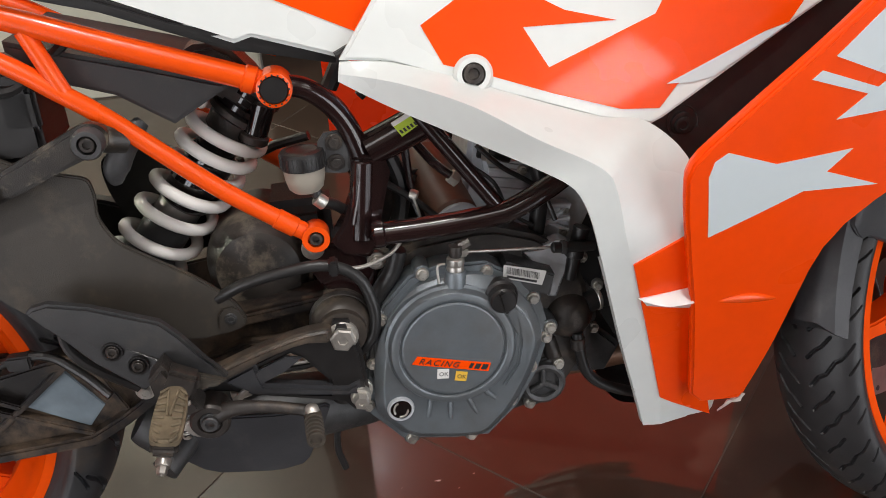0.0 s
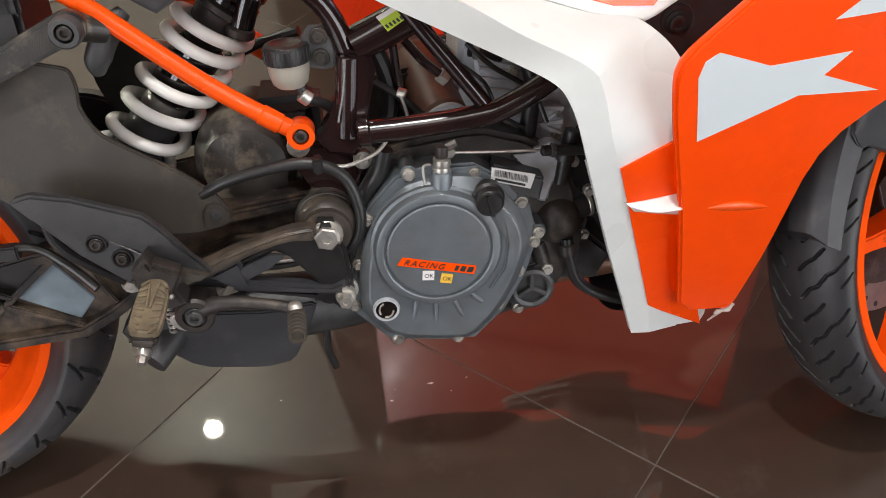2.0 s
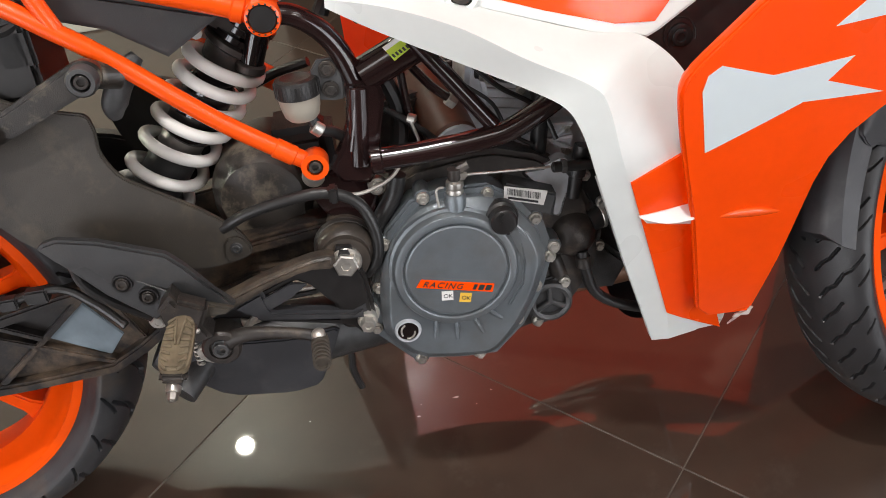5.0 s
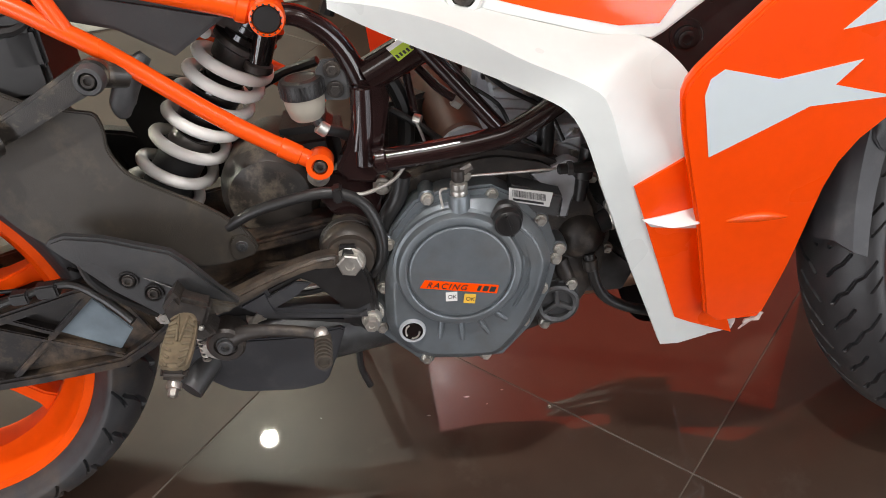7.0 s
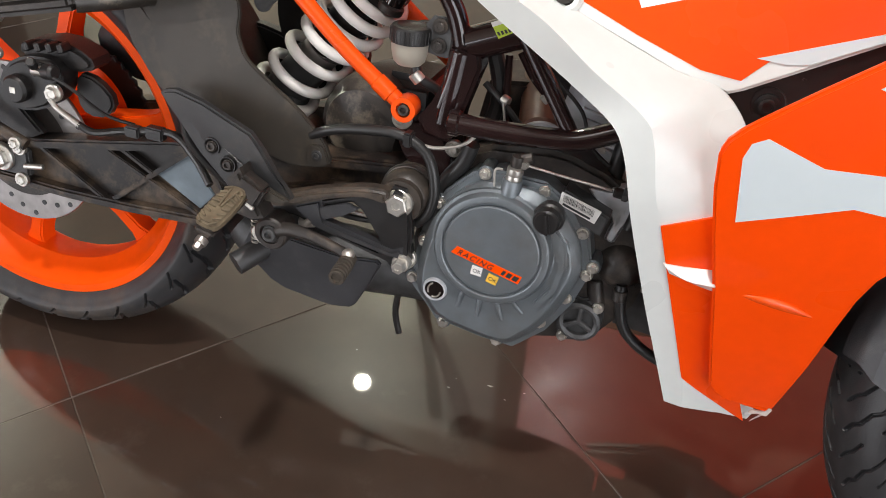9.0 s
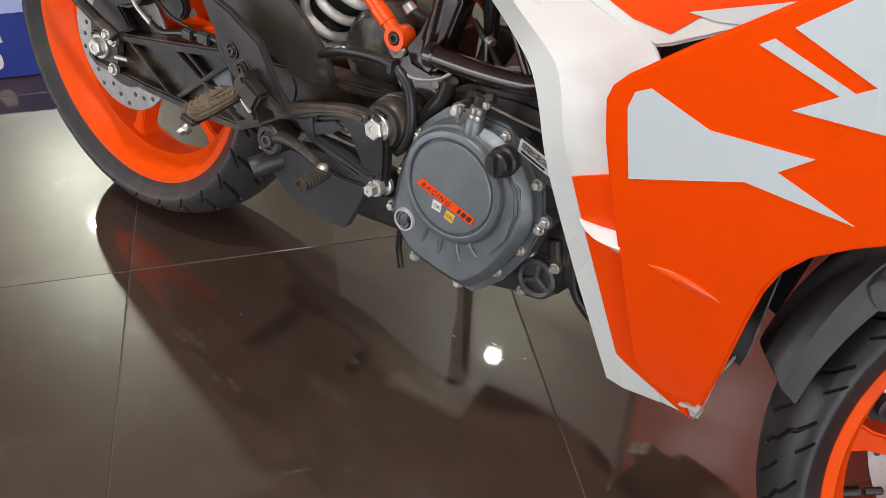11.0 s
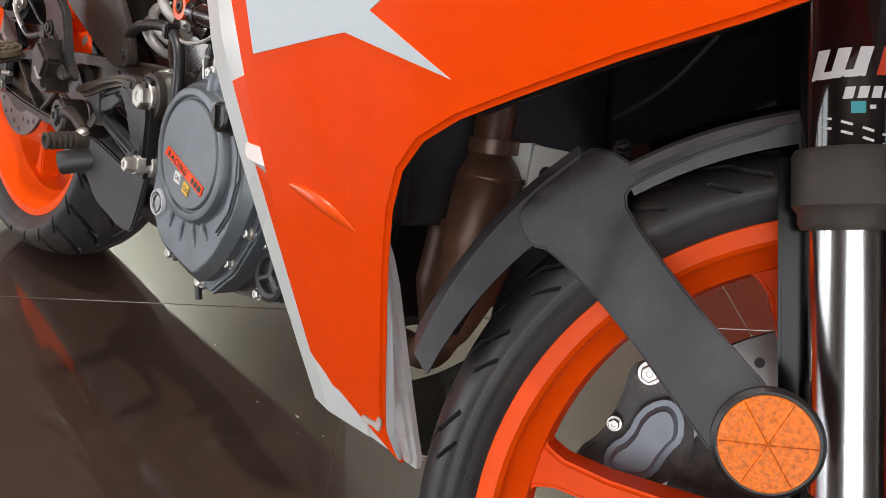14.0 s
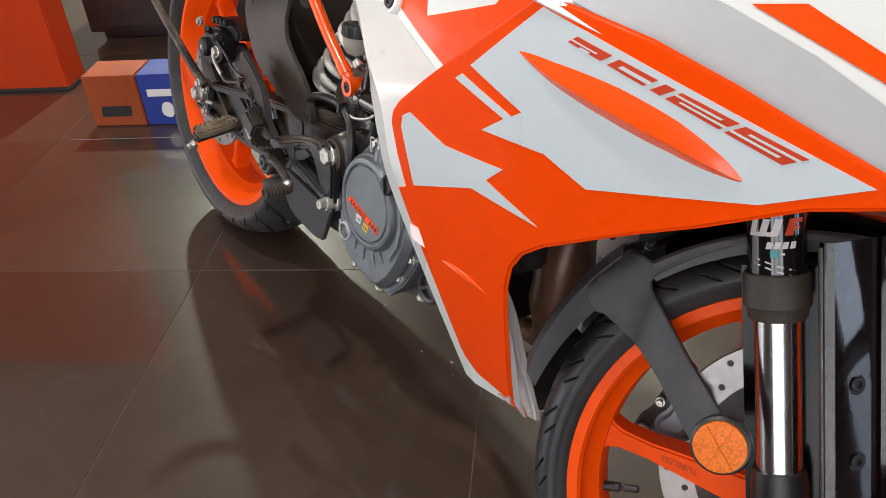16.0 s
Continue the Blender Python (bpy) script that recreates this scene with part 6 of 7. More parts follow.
# airbox pot and rubber hose
pot = prt("airbox_pot", lathe([(0, -0.08), (0.05, -0.08), (0.0585, -0.03), (0.0585, 0.01), (0.0545, 0.032), (0.045, 0.045), (0.02, 0.052), (0, 0.053)], (0.491, -0.02, 0.429), (0, -1, 0), 40), DUSTY_BLACK, None, "rounded dusty black plastic airbox pot")
prt("pot_body", slab((0.512, -0.012, 0.403), (0.07, 0.105, 0.06), 0.014, 4), DUSTY_BLACK, pot)
prt("pot_back", slab((0.535, 0.01, 0.43), (0.08, 0.09, 0.12), 0.015, 3), BLACK_PLASTIC, pot)
hose = prt("breather_hose", tube([(0.45, -0.115, 0.427), (0.48, -0.12, 0.442), (0.524, -0.124, 0.452), (0.565, -0.126, 0.454), (0.596, -0.128, 0.437), (0.608, -0.13, 0.4), (0.604, -0.13, 0.37), (0.59, -0.128, 0.352)], 0.0062, 12, smooth=6), RUBBER, None, "black rubber breather hose")
prt("hose_clip", slab((0.572, -0.128, 0.453), (0.01, 0.016, 0.017), 0.002, 2), BLACK_PLASTIC, hose)
prt("thin_cable", tube([(0.575, -0.128, 0.452), (0.6, -0.125, 0.447), (0.63, -0.12, 0.455), (0.645, -0.115, 0.468)], 0.0022, 8, smooth=6), STEEL, hose)
prt("thick_hose", tube([(0.64, -0.11, 0.455), (0.632, -0.108, 0.43), (0.615, -0.108, 0.405), (0.6, -0.106, 0.37)], 0.0095, 12, smooth=5), RUBBER, hose)

# -- front end, in the steered fork's own axes --
def ft(name, bm, mat, parent=None, label="", angle=35):
    return part(name, bm, mat, parent or bike, label, angle, FORK)


LEG0, LEG1 = Vector((-0.012, -0.097, 0.0)), Vector((-0.1155, -0.097, 0.29))
ld = (LEG1 - LEG0).normalized()


def leg(s):
    return LEG0 + ld * s


fork = ft("fork_leg", rod(leg(0.255), leg(0.6), 0.0255, 36, 0.003), BLACK_GLOSS, None, "glossy black upper fork tube with a chromed slider")
ft("collar", lathe([(0, 0), (0.0245, 0), (0.0262, 0.003), (0.0265, 0.009), (0.0295, 0.013), (0.0295, 0.04), (0.0278, 0.043), (0, 0.043)], leg(0.22), ld, 40), GREY_PLASTIC, fork, "dark grey dust seal collar")
ft("slider", rod(leg(0.07), leg(0.224), 0.0205, 36, 0.001), CHROME, fork, "mirror-bright chromed slider")
ft("fork_foot", lathe([(0, -0.06), (0.022, -0.06), (0.026, -0.02), (0.026, 0.06), (0.0235, 0.078), (0, 0.078)], leg(0), ld, 32), BLACK_PLASTIC, fork)
ft("axle_clamp", slab((0.0, -0.09, 0.0), (0.06, 0.04, 0.05), 0.006, 2), BLACK_PLASTIC, fork)
for h in (0.2675, 0.2725):
    for k in range(5):
        a = radians(-150 + k * 24)
        c = leg(h) + 0.0256 * (math.cos(a) * Vector((1, 0, 0)) + math.sin(a) * Vector((0, 1, 0)))
        ft("mark", slab(c, (0.006, 0.0006, 0.0014), 0.0002, 1, Matrix.Rotation(a + math.pi / 2, 4, "Z")), STICKER_WHITE, fork)


def on_tube(bm, s, a0, r=0.02565):
    """Wraps a flat mesh (x: round the tube, z: along it) on the fork tube."""
    side = ld.cross(Vector((0, -1, 0))).normalized()
    out = side.cross(ld).normalized()
    if out.y > 0:
        out = -out
    side = ld.cross(out).normalized() * (1 if ld.cross(out).x > 0 else -1)
    for v in bm.verts:
        a = a0 + v.co.x / r
        v.co = leg(s + v.co.z) + (r - v.co.y) * (math.cos(a) * out + math.sin(a) * side)
    return bm


def logo_bar(x0, x1, z0, z1, slant):
    n = 4
    return plate([(x0 + (x1 - x0) * k / n, z0) for k in range(n + 1)] + [(x1 + slant - (x1 - x0) * k / n, z1) for k in range(n + 1)], 0, 0.0006, 0)


A0 = 0.15
for x0, x1, mat in ((-0.028, -0.0215, STICKER_WHITE), (-0.0175, -0.011, STICKER_WHITE), (-0.007, -0.0005, STICKER_WHITE), (0.005, 0.0125, DECAL_RED)):
    ft("logo_bar", on_tube(logo_bar(x0, x1, 0.298, 0.3125, 0.0045), 0, A0), mat, fork)
ft("logo_bar", on_tube(logo_bar(-0.028, -0.0005, 0.2975, 0.3012, 0.0012), 0, A0), STICKER_WHITE, fork)
ft("logo_bar", on_tube(logo_bar(0.0105, 0.0225, 0.3085, 0.3125, 0.0015), 0, A0), DECAL_RED, fork)
ft("logo_bar", on_tube(logo_bar(0.011, 0.019, 0.303, 0.306, 0.0012), 0, A0), DECAL_RED, fork)
for k in range(4):
    ft("logo_bar", on_tube(logo_bar(-0.011 + k * 0.0068, -0.0062 + k * 0.0068, 0.2865, 0.2925, 0.0015), 0, A0), STICKER_WHITE, fork)
ft("label", on_tube(logo_bar(-0.007, 0.0, 0.279, 0.285, 0.0), 0, A0), TEAL, fork, "small teal label")
ft("label_bar", on_tube(logo_bar(0.002, 0.005, 0.281, 0.283, 0.0), 0, A0), STICKER_WHITE, fork)
# far leg
ft("far_tube", rod(Vector((-0.012, 0.097, 0)) + ld * 0.2, Vector((-0.012, 0.097, 0)) + ld * 0.6, 0.0255, 24), BLACK_GLOSS, fork)
ft("far_slider", rod(Vector((-0.012, 0.097, 0)) - ld * 0.04, Vector((-0.012, 0.097, 0)) + ld * 0.21, 0.021, 24), BLACK_PLASTIC, fork)
ft("lower_yoke", slab(leg(0.43) + Vector((0.0, 0.097, 0)), (0.06, 0.26, 0.035), 0.008, 2), ENGINE_BLACK, fork)
ft("steering_stem", rod(leg(0.42) + Vector((-0.03, 0.097, 0)), leg(0.62) + Vector((-0.03, 0.097, 0)), 0.026, 20), ENGINE_BLACK, fork)

# black guard plates along the leg
perp = Vector((ld.z, 0, -ld.x))
guard = ft("fork_guard", plate([tuple((leg(s) + perp * o).xz) for s, o in ((0.262, -0.034), (0.262, 0.04), (-0.08, 0.04), (-0.08, -0.034))], -0.07, 0.006, 0.002), GUARD_BLACK, None, "glossy black fork guard plate")
sec = [(0.036, -0.118), (0.04, -0.124), (0.048, -0.124), (0.078, -0.092), (0.084, -0.084), (0.096, -0.086), (0.1, -0.09)]
gp = bmesh.new()
rows_g = [[gp.verts.new(Vector((leg(s).x, 0, leg(s).z)) + perp * o + Vector((0, y, 0))) for o, y in sec] for s in (0.292, 0.284, 0.2, 0.1, 0.0, -0.1)]
for a, b in zip(rows_g, rows_g[1:]):
    for k in range(len(sec) - 1):
        gp.faces.new((a[k], a[k + 1], b[k + 1], b[k]))
bmesh.ops.solidify(gp, geom=list(gp.faces), thickness=0.004)
ft("guard_panel", gp, BLACK_MIRROR, guard, "glossy black angled guard panel", angle=30)
for s in (0.165, 0.095, 0.02):
    c = Vector((leg(s).x, -0.106, leg(s).z)) + perp * 0.064
    ft("guard_bolt", bolt(c, 0.0062, 0.004, (0.5, -0.7, 0.3), 1.5, True), BLACK_PLASTIC, guard)
ft("guard_edge", tube([Vector((leg(s).x, -0.121, leg(s).z)) + perp * 0.037 for s in (0.288, 0.1, -0.1)], 0.0022, 8), CHROME, guard)

# front mudguard: grey rear section with its side strap, black front section
def mud_shell(a0, a1, r0, drop, n=20, half=0.06):
    bm = bmesh.new()
    rows_m = []
    for i in range(n + 1):
        a = radians(a0 + (a1 - a0) * i / n)
        row = []
        for k in range(15):
            y = half * (k / 7 - 1)
            r = r0 - drop * abs(y / 0.06) ** 3.2
            row.append(bm.verts.new((r * math.cos(a), y, r * math.sin(a))))
        rows_m.append(row)
    for a, b in zip(rows_m, rows_m[1:]):
        for k in range(14):
            bm.faces.new((a[k], a[k + 1], b[k + 1], b[k]))
    bmesh.ops.solidify(bm, geom=list(bm.faces), thickness=0.003)
    return bm


mudguard = ft("front_mudguard", mud_shell(171, 131, 0.309, 0.006, 20, 0.045), FENDER_GREY, None, "front mudguard, slate-grey rear half with black front half", angle=50)
ft("front_section", mud_shell(133, 40, 0.307, 0.012, 40), GUARD_BLACK, mudguard, "glossy black front half", angle=50)


def strap_fn(x, z):
    r = math.hypot(x, z)
    out = max(0.0, min(1.0, (x + 0.205) / 0.115))
    out = out * out * (3 - 2 * out) * 0.55 + out * 0.45
    top = max(0.0, min(1.0, (z - 0.165) / 0.06))
    r0 = 0.296 + 0.011 * max(0.0, min(1.0, (z - 0.12) / 0.04))
    roll_in = max(0.0, r - r0)
    return -0.062 - 0.088 * out * (1 - top * top * (3 - 2 * top)) + min(0.03, roll_in * 0.4 + 70 * roll_in * roll_in)


STRAP = [(-0.25, 0.192), (-0.244, 0.204), (-0.238, 0.21), (-0.226, 0.211), (-0.21, 0.207), (-0.205, 0.207), (-0.172, 0.236), (-0.14, 0.256), (-0.138, 0.252), (-0.168, 0.231), (-0.198, 0.203), (-0.208, 0.19), (-0.203, 0.179), (-0.16, 0.15), (-0.08, 0.108), (-0.072, 0.09), (-0.09, 0.074), (-0.115, 0.076), (-0.122, 0.08), (-0.18, 0.111), (-0.24, 0.14), (-0.252, 0.138), (-0.262, 0.146), (-0.268, 0.16)]
ft("side_strap", plate(chaikin(STRAP, 1, r=0.22), 0, 0.008, 0.0025, 3, strap_fn, 0.009), FENDER_GREY, mudguard, "slate-grey moulded mudguard strap", angle=60)


def arm_line(r0, r1, y, a0=172.5, a1=140):
    return [((r0 + (r1 - r0) * k / 6) * math.cos(radians(a0 + (a1 - a0) * k / 6)), y + 0.002 * k / 6, (r0 + (r1 - r0) * k / 6) * math.sin(radians(a0 + (a1 - a0) * k / 6))) for k in range(7)]


SCUFFED_GREY = material("scuffed_grey_plastic", (0.085, 0.083, 0.082), 0.45, grain=0.2, scale=60, bump=0.4, bump_scale=700, dust=(0.45, 0.45, 0.42, 0.9), dust_scale=36, dust_edge=(0.62, 0.66))
ft("lower_arm", loft([arm_line(0.318, 0.326, -0.02, 169.5), arm_line(0.316, 0.3245, -0.042, 169.5), arm_line(0.306, 0.317, -0.057, 171.5), arm_line(0.2905, 0.287, -0.063, 172.8, 149)], 0.004, 24, 3), FENDER_GREY, mudguard, angle=30)
ft("bolt", bolt((-0.222, -0.034, 0.216), 0.005, 0.004, (-0.3, -0.6, 0.7), 1.4, True), BLACK_PLASTIC, mudguard)
def band_line(r, y, a0, a1, n=14):
    return [(r * math.cos(radians(a0 + (a1 - a0) * k / n)), y, r * math.sin(radians(a0 + (a1 - a0) * k / n))) for k in range(n + 1)]


# black strip added to keep the gap above the tyre dark
ft("gap_strip", loft([band_line(0.293, -0.0585, 137, 50), band_line(0.2775, -0.057, 137, 50)], 0.002, 30, 3), RUBBER, mudguard)
ft("edge_strip", loft([band_line(0.2972, -0.0585, 136.5, 52), band_line(0.2945, -0.0625, 136, 52), band_line(0.2893, -0.0635, 135.5, 52)], 0.003, 40, 4), SCUFFED_GREY, mudguard, "grey edge band of the mudguard, scuffed pale", angle=40)
# round amber reflector
refl = ft("reflector", lathe([(0, -0.008), (0.0255, -0.008), (0.027, -0.004), (0.027, 0.003), (0.025, 0.005), (0, 0.005)], (-0.092, -0.15, 0.094), (0.05, -1, 0.05), 40), BLACK_PLASTIC, None, "round amber side reflector")
AMBER = material("amber_reflector_plastic", (0.8, 0.17, 0.004), 0.3, grain=0.35, scale=420, bump=1.0, bump_scale=700, spec=0.35)
for k in range(6):
    a0, a1 = 2 * math.pi * k / 6 + 0.3, 2 * math.pi * (k + 1) / 6 + 0.3
    w = plate([(0, 0)] + [(0.0235 * math.cos(a0 + (a1 - a0) * q / 6), 0.0235 * math.sin(a0 + (a1 - a0) * q / 6)) for q in range(7)], 0, 0.004, 0.0004, 1)
    for v in w.verts:
        v.co.y += (0.0006 if k % 2 else -0.0002) - 0.0012 * (1 - v.co.xz.length / 0.0235)
    w.transform(Matrix.Translation((-0.0922, -0.1585, 0.0942)))
    ft("lens_sector", w, AMBER, refl)

# front caliper on the far side, seen through the wheel
fc = ft("front_caliper", plate(chaikin([(-0.159, -0.005), (-0.169, 0.002), (-0.168, 0.016), (-0.159, 0.027), (-0.157, 0.047), (-0.147, 0.06), (-0.136, 0.063), (-0.126, 0.055), (-0.121, 0.039), (-0.127, 0.027), (-0.131, 0.007), (-0.141, -0.001)], 1), 0.035, 0.05, 0.007, 3), material("grey_caliper_coating", (0.2, 0.235, 0.27), 0.4, metal=0.2, grain=0.12, bump=0.3, bump_scale=900), None, "grey front brake caliper on a black bracket")
ft("caliper_bracket", plate(chaikin([(-0.189, -0.024), (-0.191, -0.004), (-0.176, 0.019), (-0.172, 0.053), (-0.174, 0.072), (-0.164, 0.083), (-0.148, 0.083), (-0.14, 0.067), (-0.12, 0.058), (-0.11, 0.027), (-0.121, -0), (-0.157, -0.025), (-0.182, -0.029)], 1), 0.052, 0.012, 0.003), ENGINE_BLACK, fc)
for x, z, r in ((-0.159, 0.075, 0.0066), (-0.179, -0.012, 0.0066), (-0.17, 0.031, 0.0042)):
    ft("bolt", bolt((x, 0.046, z), r, 0.008, washer=1.4), STEEL, fc)
# exhaust header pot, radiator and brackets behind the fairing
ex = prt("exhaust_header", tube([(0.955, -0.02, 0.54), (0.966, -0.035, 0.48), (0.974, -0.04, 0.44), (0.98, -0.042, 0.418), (0.985, -0.046, 0.372), (0.978, -0.044, 0.32), (0.965, -0.036, 0.272), (0.9, 0, 0.22), (0.7, 0.03, 0.2), (0.6, 0.0, 0.22)], [0.0175, 0.0175, 0.0185, 0.0315, 0.0385, 0.036, 0.021, 0.016, 0.018, 0.02], 28, smooth=5), EXHAUST, None, "heat-stained brown steel exhaust header")
prt("joint", lathe([(0.018, 0), (0.023, 0), (0.023, 0.012), (0.018, 0.012)], (0.974, -0.039, 0.452), (0.15, 0, -1), 24, closed=True), EXHAUST, ex)
prt("lip", lathe([(0.027, 0), (0.0325, 0), (0.0328, 0.004), (0.027, 0.004)], (0.9795, -0.04, 0.423), (0.12, 0, -1), 28, closed=True), EXHAUST, ex)
prt("radiator", slab((0.93, 0.0, 0.5), (0.05, 0.26, 0.26), 0.006, 2, Matrix.Rotation(radians(-14), 4, "Y")), BLACK_PLASTIC, None, "black radiator behind the fairing")
stay = prt("radiator_stay", plate([(1.011, 0.457), (1.045, 0.461), (1.068, 0.456), (1.068, 0.445), (1.05, 0.432), (1.036, 0.416), (1.01, 0.378), (1.004, 0.39), (1.013, 0.425)], -0.03, 0.003, 0.001), PALE_METAL, None, "pale folded sheet-metal radiator stay")
prt("stay_fold", plate([(0.98, 0.45), (1.005, 0.457), (1.009, 0.425), (1.001, 0.388), (0.985, 0.385)], -0.027, 0.003, 0.0008), PALE_METAL, stay)
prt("stay_tab", plate([(1.02, 0.402), (1.039, 0.407), (1.042, 0.395), (1.039, 0.384), (1.023, 0.38)], -0.035, 0.004, 0.001), LIFTED_GREY, stay)
prt("tab_hole", rod((1.03, -0.0356, 0.393), (1.03, -0.031, 0.393), 0.0032, 14, 0.0003), INK, stay)
prt("stay_hole", rod((1.031, -0.0306, 0.437), (1.031, -0.027, 0.437), 0.0075, 18, 0.0003), INK, stay)
prt("fold_edge", plate([(1.004, 0.457), (1.012, 0.457), (1.014, 0.425), (1.005, 0.388), (0.999, 0.388), (1.008, 0.425)], -0.024, 0.004, 0.0008), BLUE_GREY, stay)
prt("inner_liner", plate([(0.95, 0.66), (1.1, 0.74), (1.36, 0.66), (1.25, 0.6), (1.1, 0.52), (1.03, 0.48), (0.96, 0.5)], -0.12, 0.006, 0.002), BLACK_PLASTIC, None, "black inner fairing liner")
prt("liner_roof", slab((1.12, 0.0, 0.6), (0.42, 0.3, 0.01), 0.003, 2, Matrix.Rotation(radians(-22), 4, "Y")), BLACK_PLASTIC)
prt("far_inner_liner", plate([(0.86, 0.4), (0.86, 0.6), (0.95, 0.68), (1.1, 0.74), (1.3, 0.67), (1.2, 0.6), (1.1, 0.52), (1.03, 0.46), (1.02, 0.4)], 0.13, 0.006, 0.002), BLACK_PLASTIC)
prt("loom", tube([(1.1, -0.06, 0.5), (1.14, -0.07, 0.53), (1.17, -0.075, 0.57)], 0.0018, 8, smooth=4), RUBBER)

# far side of the bodywork
def mirrored(bm):
    bm.transform(Matrix.Scale(-1, 4, (0, 1, 0)))
    return bm


far = prt("far_fairing", mirrored(plate(OUTER, 0, 0.007, 0.003, 2, outer_fn, 0.04)), ORANGE, None, "orange fairing panel of the far side", angle=50)
prt("far_liner", mirrored(plate(OUTER, 0.013, 0.006, 0.002, 2, outer_fn, 0.04)), BLACK_PLASTIC, far, "black inner liner", angle=50)
prt("far_leg_liner", mirrored(plate(LEG, 0.016, 0.006, 0.002, 2, leg_fn, 0.05)), BLACK_PLASTIC, far)
prt("far_lower", mirrored(plate(LEG, 0, 0.008, 0.003, 2, leg_fn, 0.05)), WHITE, far)

# nose panels above the outer fairing
def facet(points, mat, name, lab="", t=0.004):
    bm = bmesh.new()
    bm.faces.new([bm.verts.new(p) for p in points])
    bmesh.ops.recalc_face_normals(bm, faces=bm.faces)
    bmesh.ops.solidify(bm, geom=list(bm.faces), thickness=t)
    return prt(name, bm, mat, None, lab)


NA, NB, NC = Vector((1.119, -0.2505, 0.737)), Vector((1.395, -0.177, 0.666)), Vector((1.27, -0.13, 0.80))
nn_ = (NB - NA).cross(NC - NA).normalized()


NOSE_SINK = 0.007 if nn_.y < 0 else -0.007


def nose(p, lift=0.0):
    q = Vector(p)
    return q - nn_ * (q - NA).dot(nn_) + nn_ * (lift - NOSE_SINK)


facet([nose(p) for p in ((1.05, -0.262, 0.726), (1.42, -0.172, 0.66), (1.44, -0.12, 0.75), (1.3, -0.08, 0.86), (1.12, -0.14, 0.85))], WHITE, "nose_panel", "glossy white nose fairing panel")
# shadow beside the fairing's ridge, laid on the white as a grey sheet
facet([nose(p, s_) for s_ in (0.0012 if nn_.y < 0 else -0.0012,) for p in ((1.12, -0.252, 0.7355), (1.381, -0.183, 0.6705), (1.4, -0.16, 0.7), (1.3, -0.175, 0.735), (1.222, -0.192, 0.756), (1.1, -0.22, 0.77))], NOSE_SHADE, "nose_shadow_band", "grey shade band on the nose panel, put in as colour", 0.001)
facet([nose(p, s_) for s_ in (0.0012 if nn_.y < 0 else -0.0012,) for p in ((1.239, -0.179, 0.757), (1.346, -0.155, 0.725), (1.4, -0.145, 0.7), (1.39, -0.135, 0.72), (1.335, -0.146, 0.742), (1.272, -0.158, 0.764))], DECAL_ORANGE, "nose_stripe", "orange stripe on the nose panel", 0.001)

# ---- showroom things ----
def carton(name, x, y, w, d, h, mat, label, logo):
    """A printed carton standing on the floor, in the tile grid's axes."""
    body = slab((x + w / 2, y + d / 2, h / 2 + 0.001), (w, d, h), 0.003, 2)
    body.transform(Matrix.Identity(4))
    ob = part(name, body, mat, None, m=GRID)
    tagged(ob, label, "box")
    return ob


def grid_xy(x, y):
    q = GRID.inverted() @ Vector((x, y, 0))
    return q.x, q.y


bx, by_ = grid_xy(-0.752, -0.107)
c1 = carton("carton", bx, by_, 0.151, 0.11, 0.145, CARD_ORANGE, "orange printed cardboard carton standing on the tiles", 0)
part("logo_bar", plate([(bx + 0.03, 0.03), (bx + 0.115, 0.03), (bx + 0.12, 0.06), (bx + 0.035, 0.06)], by_ - 0.0012, 0.002, 0), INK, c1, m=GRID)
c2 = carton("carton", bx + 0.154, by_, 0.2, 0.11, 0.145, CARD_BLUE, "blue printed cardboard carton beside an orange one", 0)
part("text_bar", plate([(bx + 0.175, 0.085), (bx + 0.25, 0.085), (bx + 0.25, 0.105), (bx + 0.175, 0.105)], by_ - 0.0012, 0.002, 0), STICKER_WHITE, c2, m=GRID)
part("logo_shape", plate(chaikin([(bx + 0.2, 0.03), (bx + 0.235, 0.02), (bx + 0.24, 0.065), (bx + 0.21, 0.07)], 2), by_ - 0.0012, 0.002, 0), STICKER_WHITE, c2, m=GRID)
px, py = grid_xy(-1.07, -0.083)
pil_ob = part("display_pillar", slab((px - 0.6, py + 0.055, 0.55), (1.2, 0.11, 1.1), 0.004), PILLAR_ORANGE, None, m=GRID)
tagged(pil_ob, "matt orange laminate display pillar standing on the floor", "pillar")
part("skirting", slab((px - 0.6, py + 0.055, 0.006), (1.206, 0.116, 0.011), 0.002), DARK_WALL, pil_ob, "dark skirting strip", m=GRID)
cab = part("display_cabinet", slab((bx + 0.2, by_ + 0.9, 0.24), (1.0, 0.5, 0.42), 0.004), DARK_WALL, None, m=GRID)
part("plinth", slab((bx + 0.2, by_ + 0.9, 0.016), (0.94, 0.44, 0.03), 0.002), INK, cab, m=GRID)
part("cabinet_door", slab((bx - 0.03, by_ + 0.645, 0.24), (0.44, 0.012, 0.38), 0.003), DARK_WALL, cab, m=GRID)
part("cabinet_door", slab((bx + 0.43, by_ + 0.645, 0.24), (0.44, 0.012, 0.38), 0.003), DARK_WALL, cab, m=GRID)
tagged(cab, "low charcoal display cabinet behind the cartons", "cabinet")

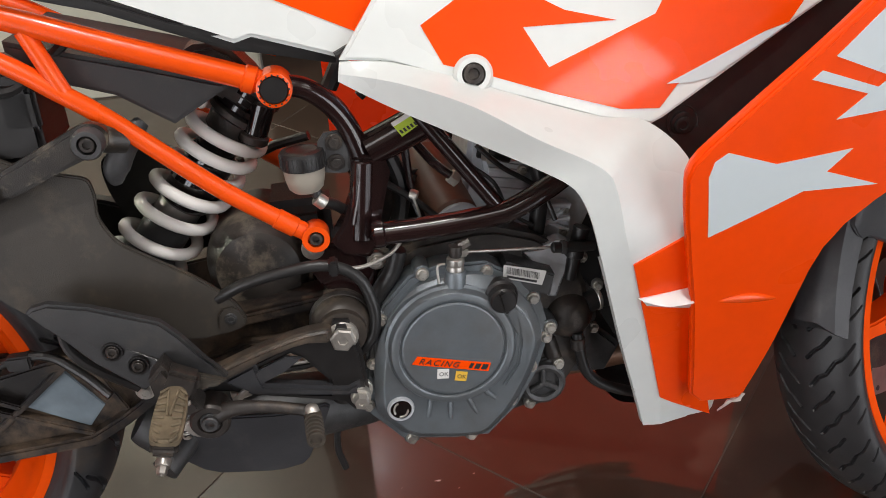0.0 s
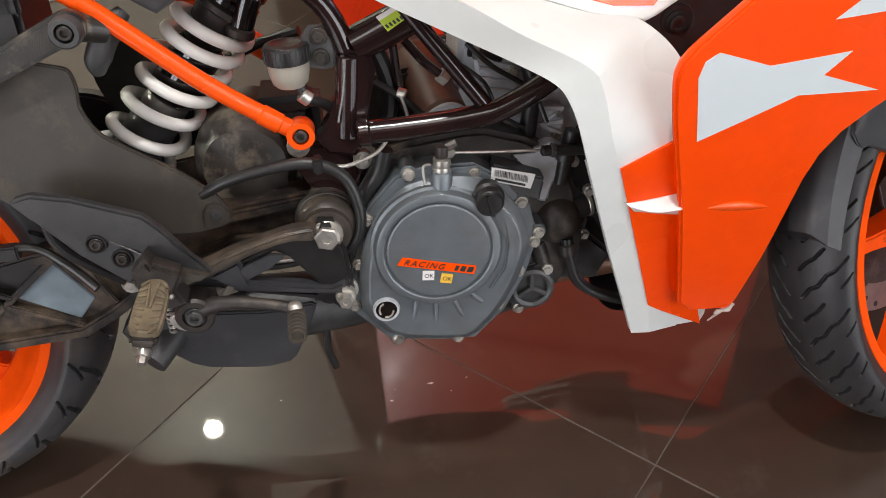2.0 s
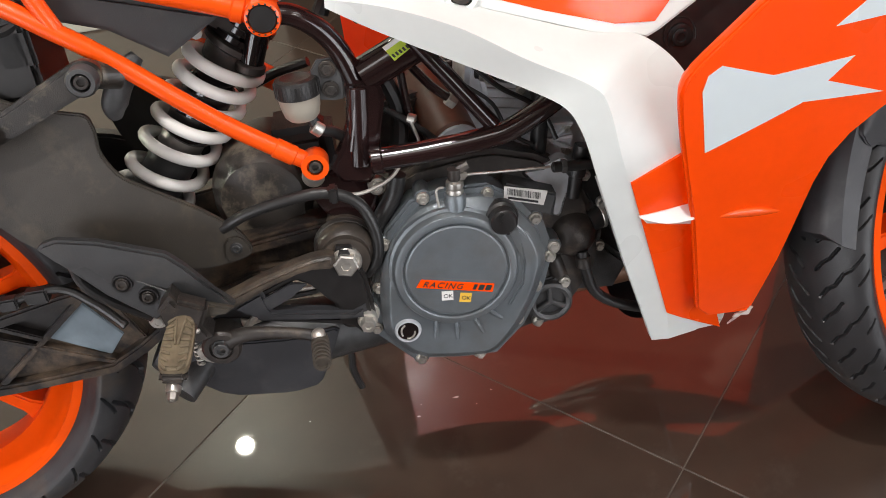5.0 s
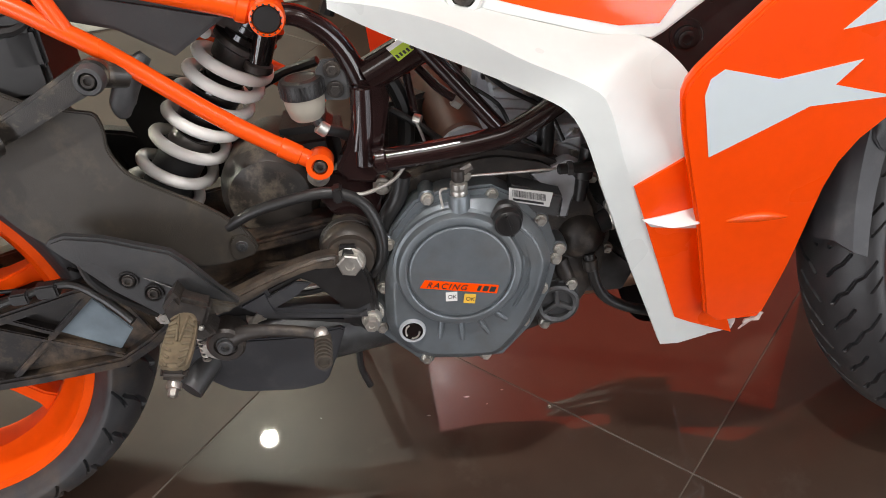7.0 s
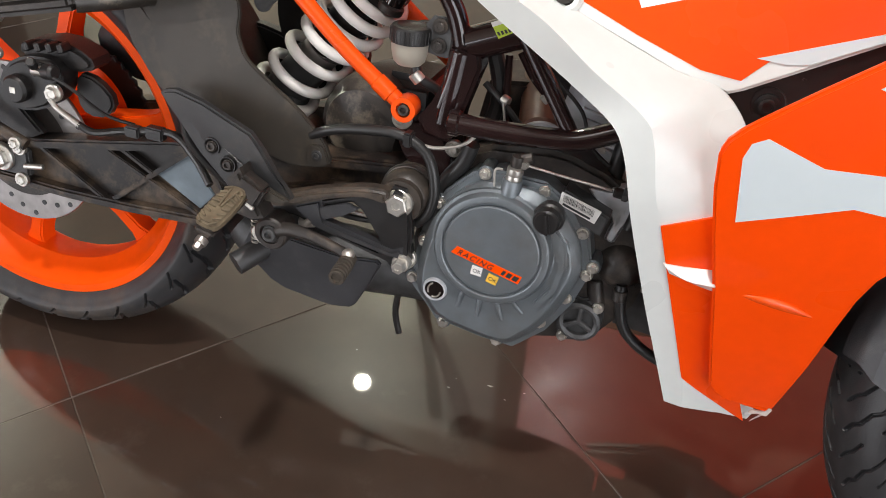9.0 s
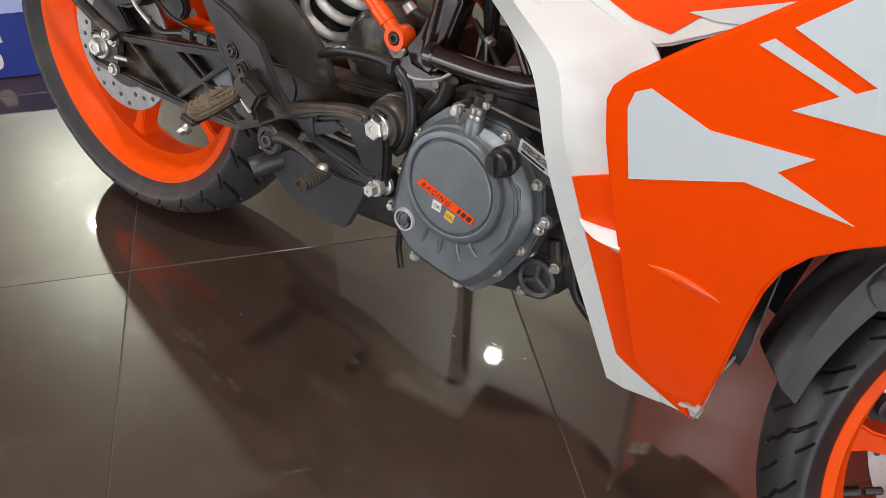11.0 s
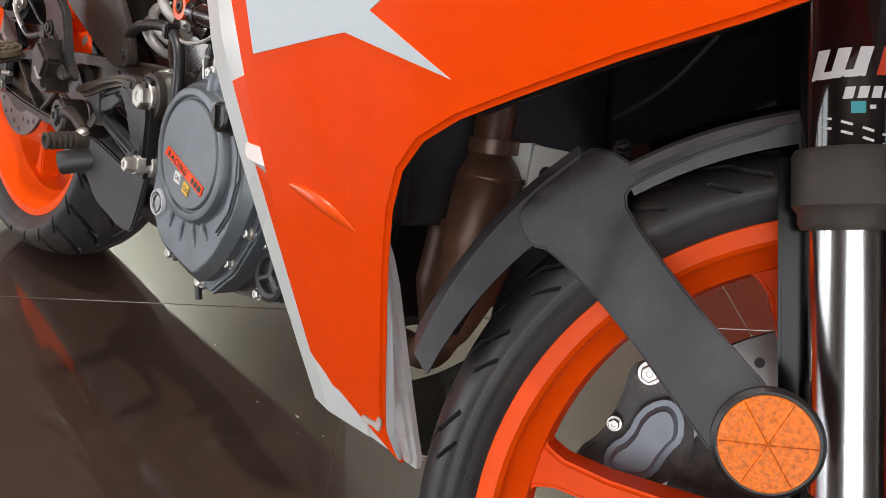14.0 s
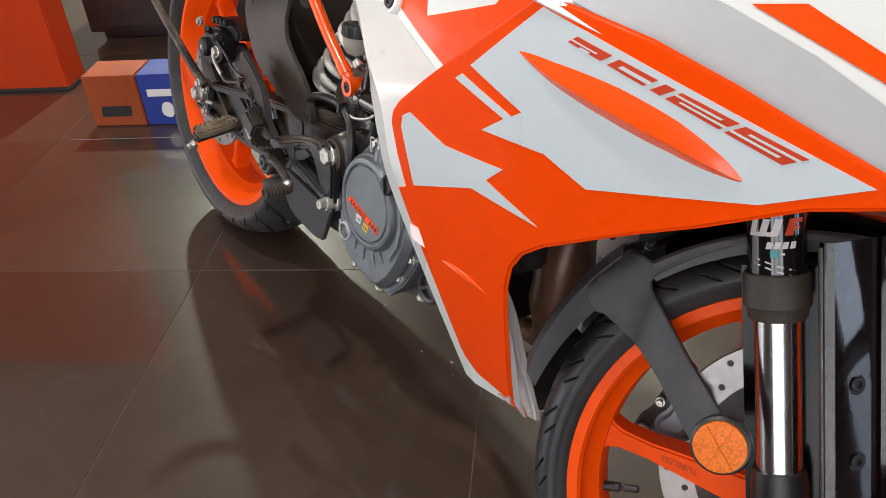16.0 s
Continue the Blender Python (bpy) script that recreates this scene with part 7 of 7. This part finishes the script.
# pendant lamp whose glow shows in the floor
def pendant(x, y, z, watts):
    pl = new("pendant_lamp")
    pl.matrix_world = pose(x, y, z)
    tagged(pl, "small round pendant spot lamp hanging from the ceiling", "lamp", group="pendant lamps")
    part("housing", lathe([(0.0, 0.1), (0.03, 0.1), (0.045, 0.03), (0.05, 0), (0.046, 0), (0.042, 0.02), (0, 0.03)], (0, 0, 0), (0, 0, 1), 32), DARK_WALL, pl)
    part("bulb", lathe([(0, 0.0), (0.024, 0.0), (0.03, 0.006), (0.026, 0.018), (0, 0.02)], (0, 0, 0), (0, 0, 1), 24), LAMP_GLOW, pl)
    part("cable", rod((0, 0, 0.1), (0, 0, 2.9 - z), 0.003, 8), RUBBER, pl)
    glow = area("pendant_light", pose(x, y, z - 0.003), 0.05, 0.05, watts, (0.97, 1.0, 0.82))
    glow.data.shape = "DISK"


pendant(0.0, 1.1, 1.42, 5)
pendant(-1.74, 0.71, 1.42, 68)

# display boards beyond the motorcycle
brd = part("display_board", slab((1.15, 1.03, 0.88), (1.14, 0.04, 1.74), 0.004), ORANGE_WALL, None)
tagged(brd, "tall orange laminate display board standing on the floor", "board")
for x in (0.75, 1.55):
    part("foot", slab((x, 1.05, 0.012), (0.06, 0.3, 0.02), 0.003), DARK_WALL, brd)
pale = part("partition", slab((-0.3, 1.4, 1.2), (1.46, 0.08, 2.4), 0.004), PALE_WALL, None)
tagged(pale, "pale grey painted partition wall behind the motorcycle", "partition")

# crumbs and paper scraps on the tiles
rng = random.Random(11)
scraps = bmesh.new()
for x, y, r in ((0.616, 0.037, 0.002), (0.675, 0.06, 0.0034), (0.622, 0.057, 0.001), (0.325, -0.124, 0.001), (0.726, 0.063, 0.0016), (0.46, 0.061, 0.001), (0.701, 0.042, 0.0012)):
    a = rng.random() * 6
    q = [scraps.verts.new((x + r * (1 + rng.random()) * math.cos(a + k * 1.57), y + 0.5 * r * math.sin(a + k * 1.57), 0.0012 + 0.001 * rng.random())) for k in range(4)]
    scraps.faces.new(q)
bmesh.ops.solidify(scraps, geom=list(scraps.faces), thickness=0.0006)
sc_ob = part("floor_scraps", scraps, STICKER_WHITE, None)
tagged(sc_ob, "tiny pale paper crumbs scattered on the tiles", "litter", kind="stuff")

# ---- floor tiles, each a piece ----
def tile_mesh(seed):
    rt = random.Random(seed)
    s = TILE_SIZE - 0.0015
    bm = slab((0, 0, -0.005), (s, s, 0.0095), 0.0008, 1)
    bm.transform(Matrix.Rotation(rt.uniform(-0.0006, 0.0006), 4, "X") @ Matrix.Rotation(rt.uniform(-0.0006, 0.0006), 4, "Y"))
    me = bpy.data.meshes.new("tile")
    bm.to_mesh(me)
    bm.free()
    me.materials.append(TILE)
    return me


tile_meshes = [tile_mesh(k) for k in range(6)]
rt = random.Random(11)
for i in range(-7, 7):
    for j in range(-7, 7):
        ob = new("tile", tile_meshes[rt.randrange(6)])
        ob.parent = floor
        ob.matrix_world = GRID @ pose(TILE_SIZE * (i + 0.5), TILE_SIZE * (j + 0.5), 0)
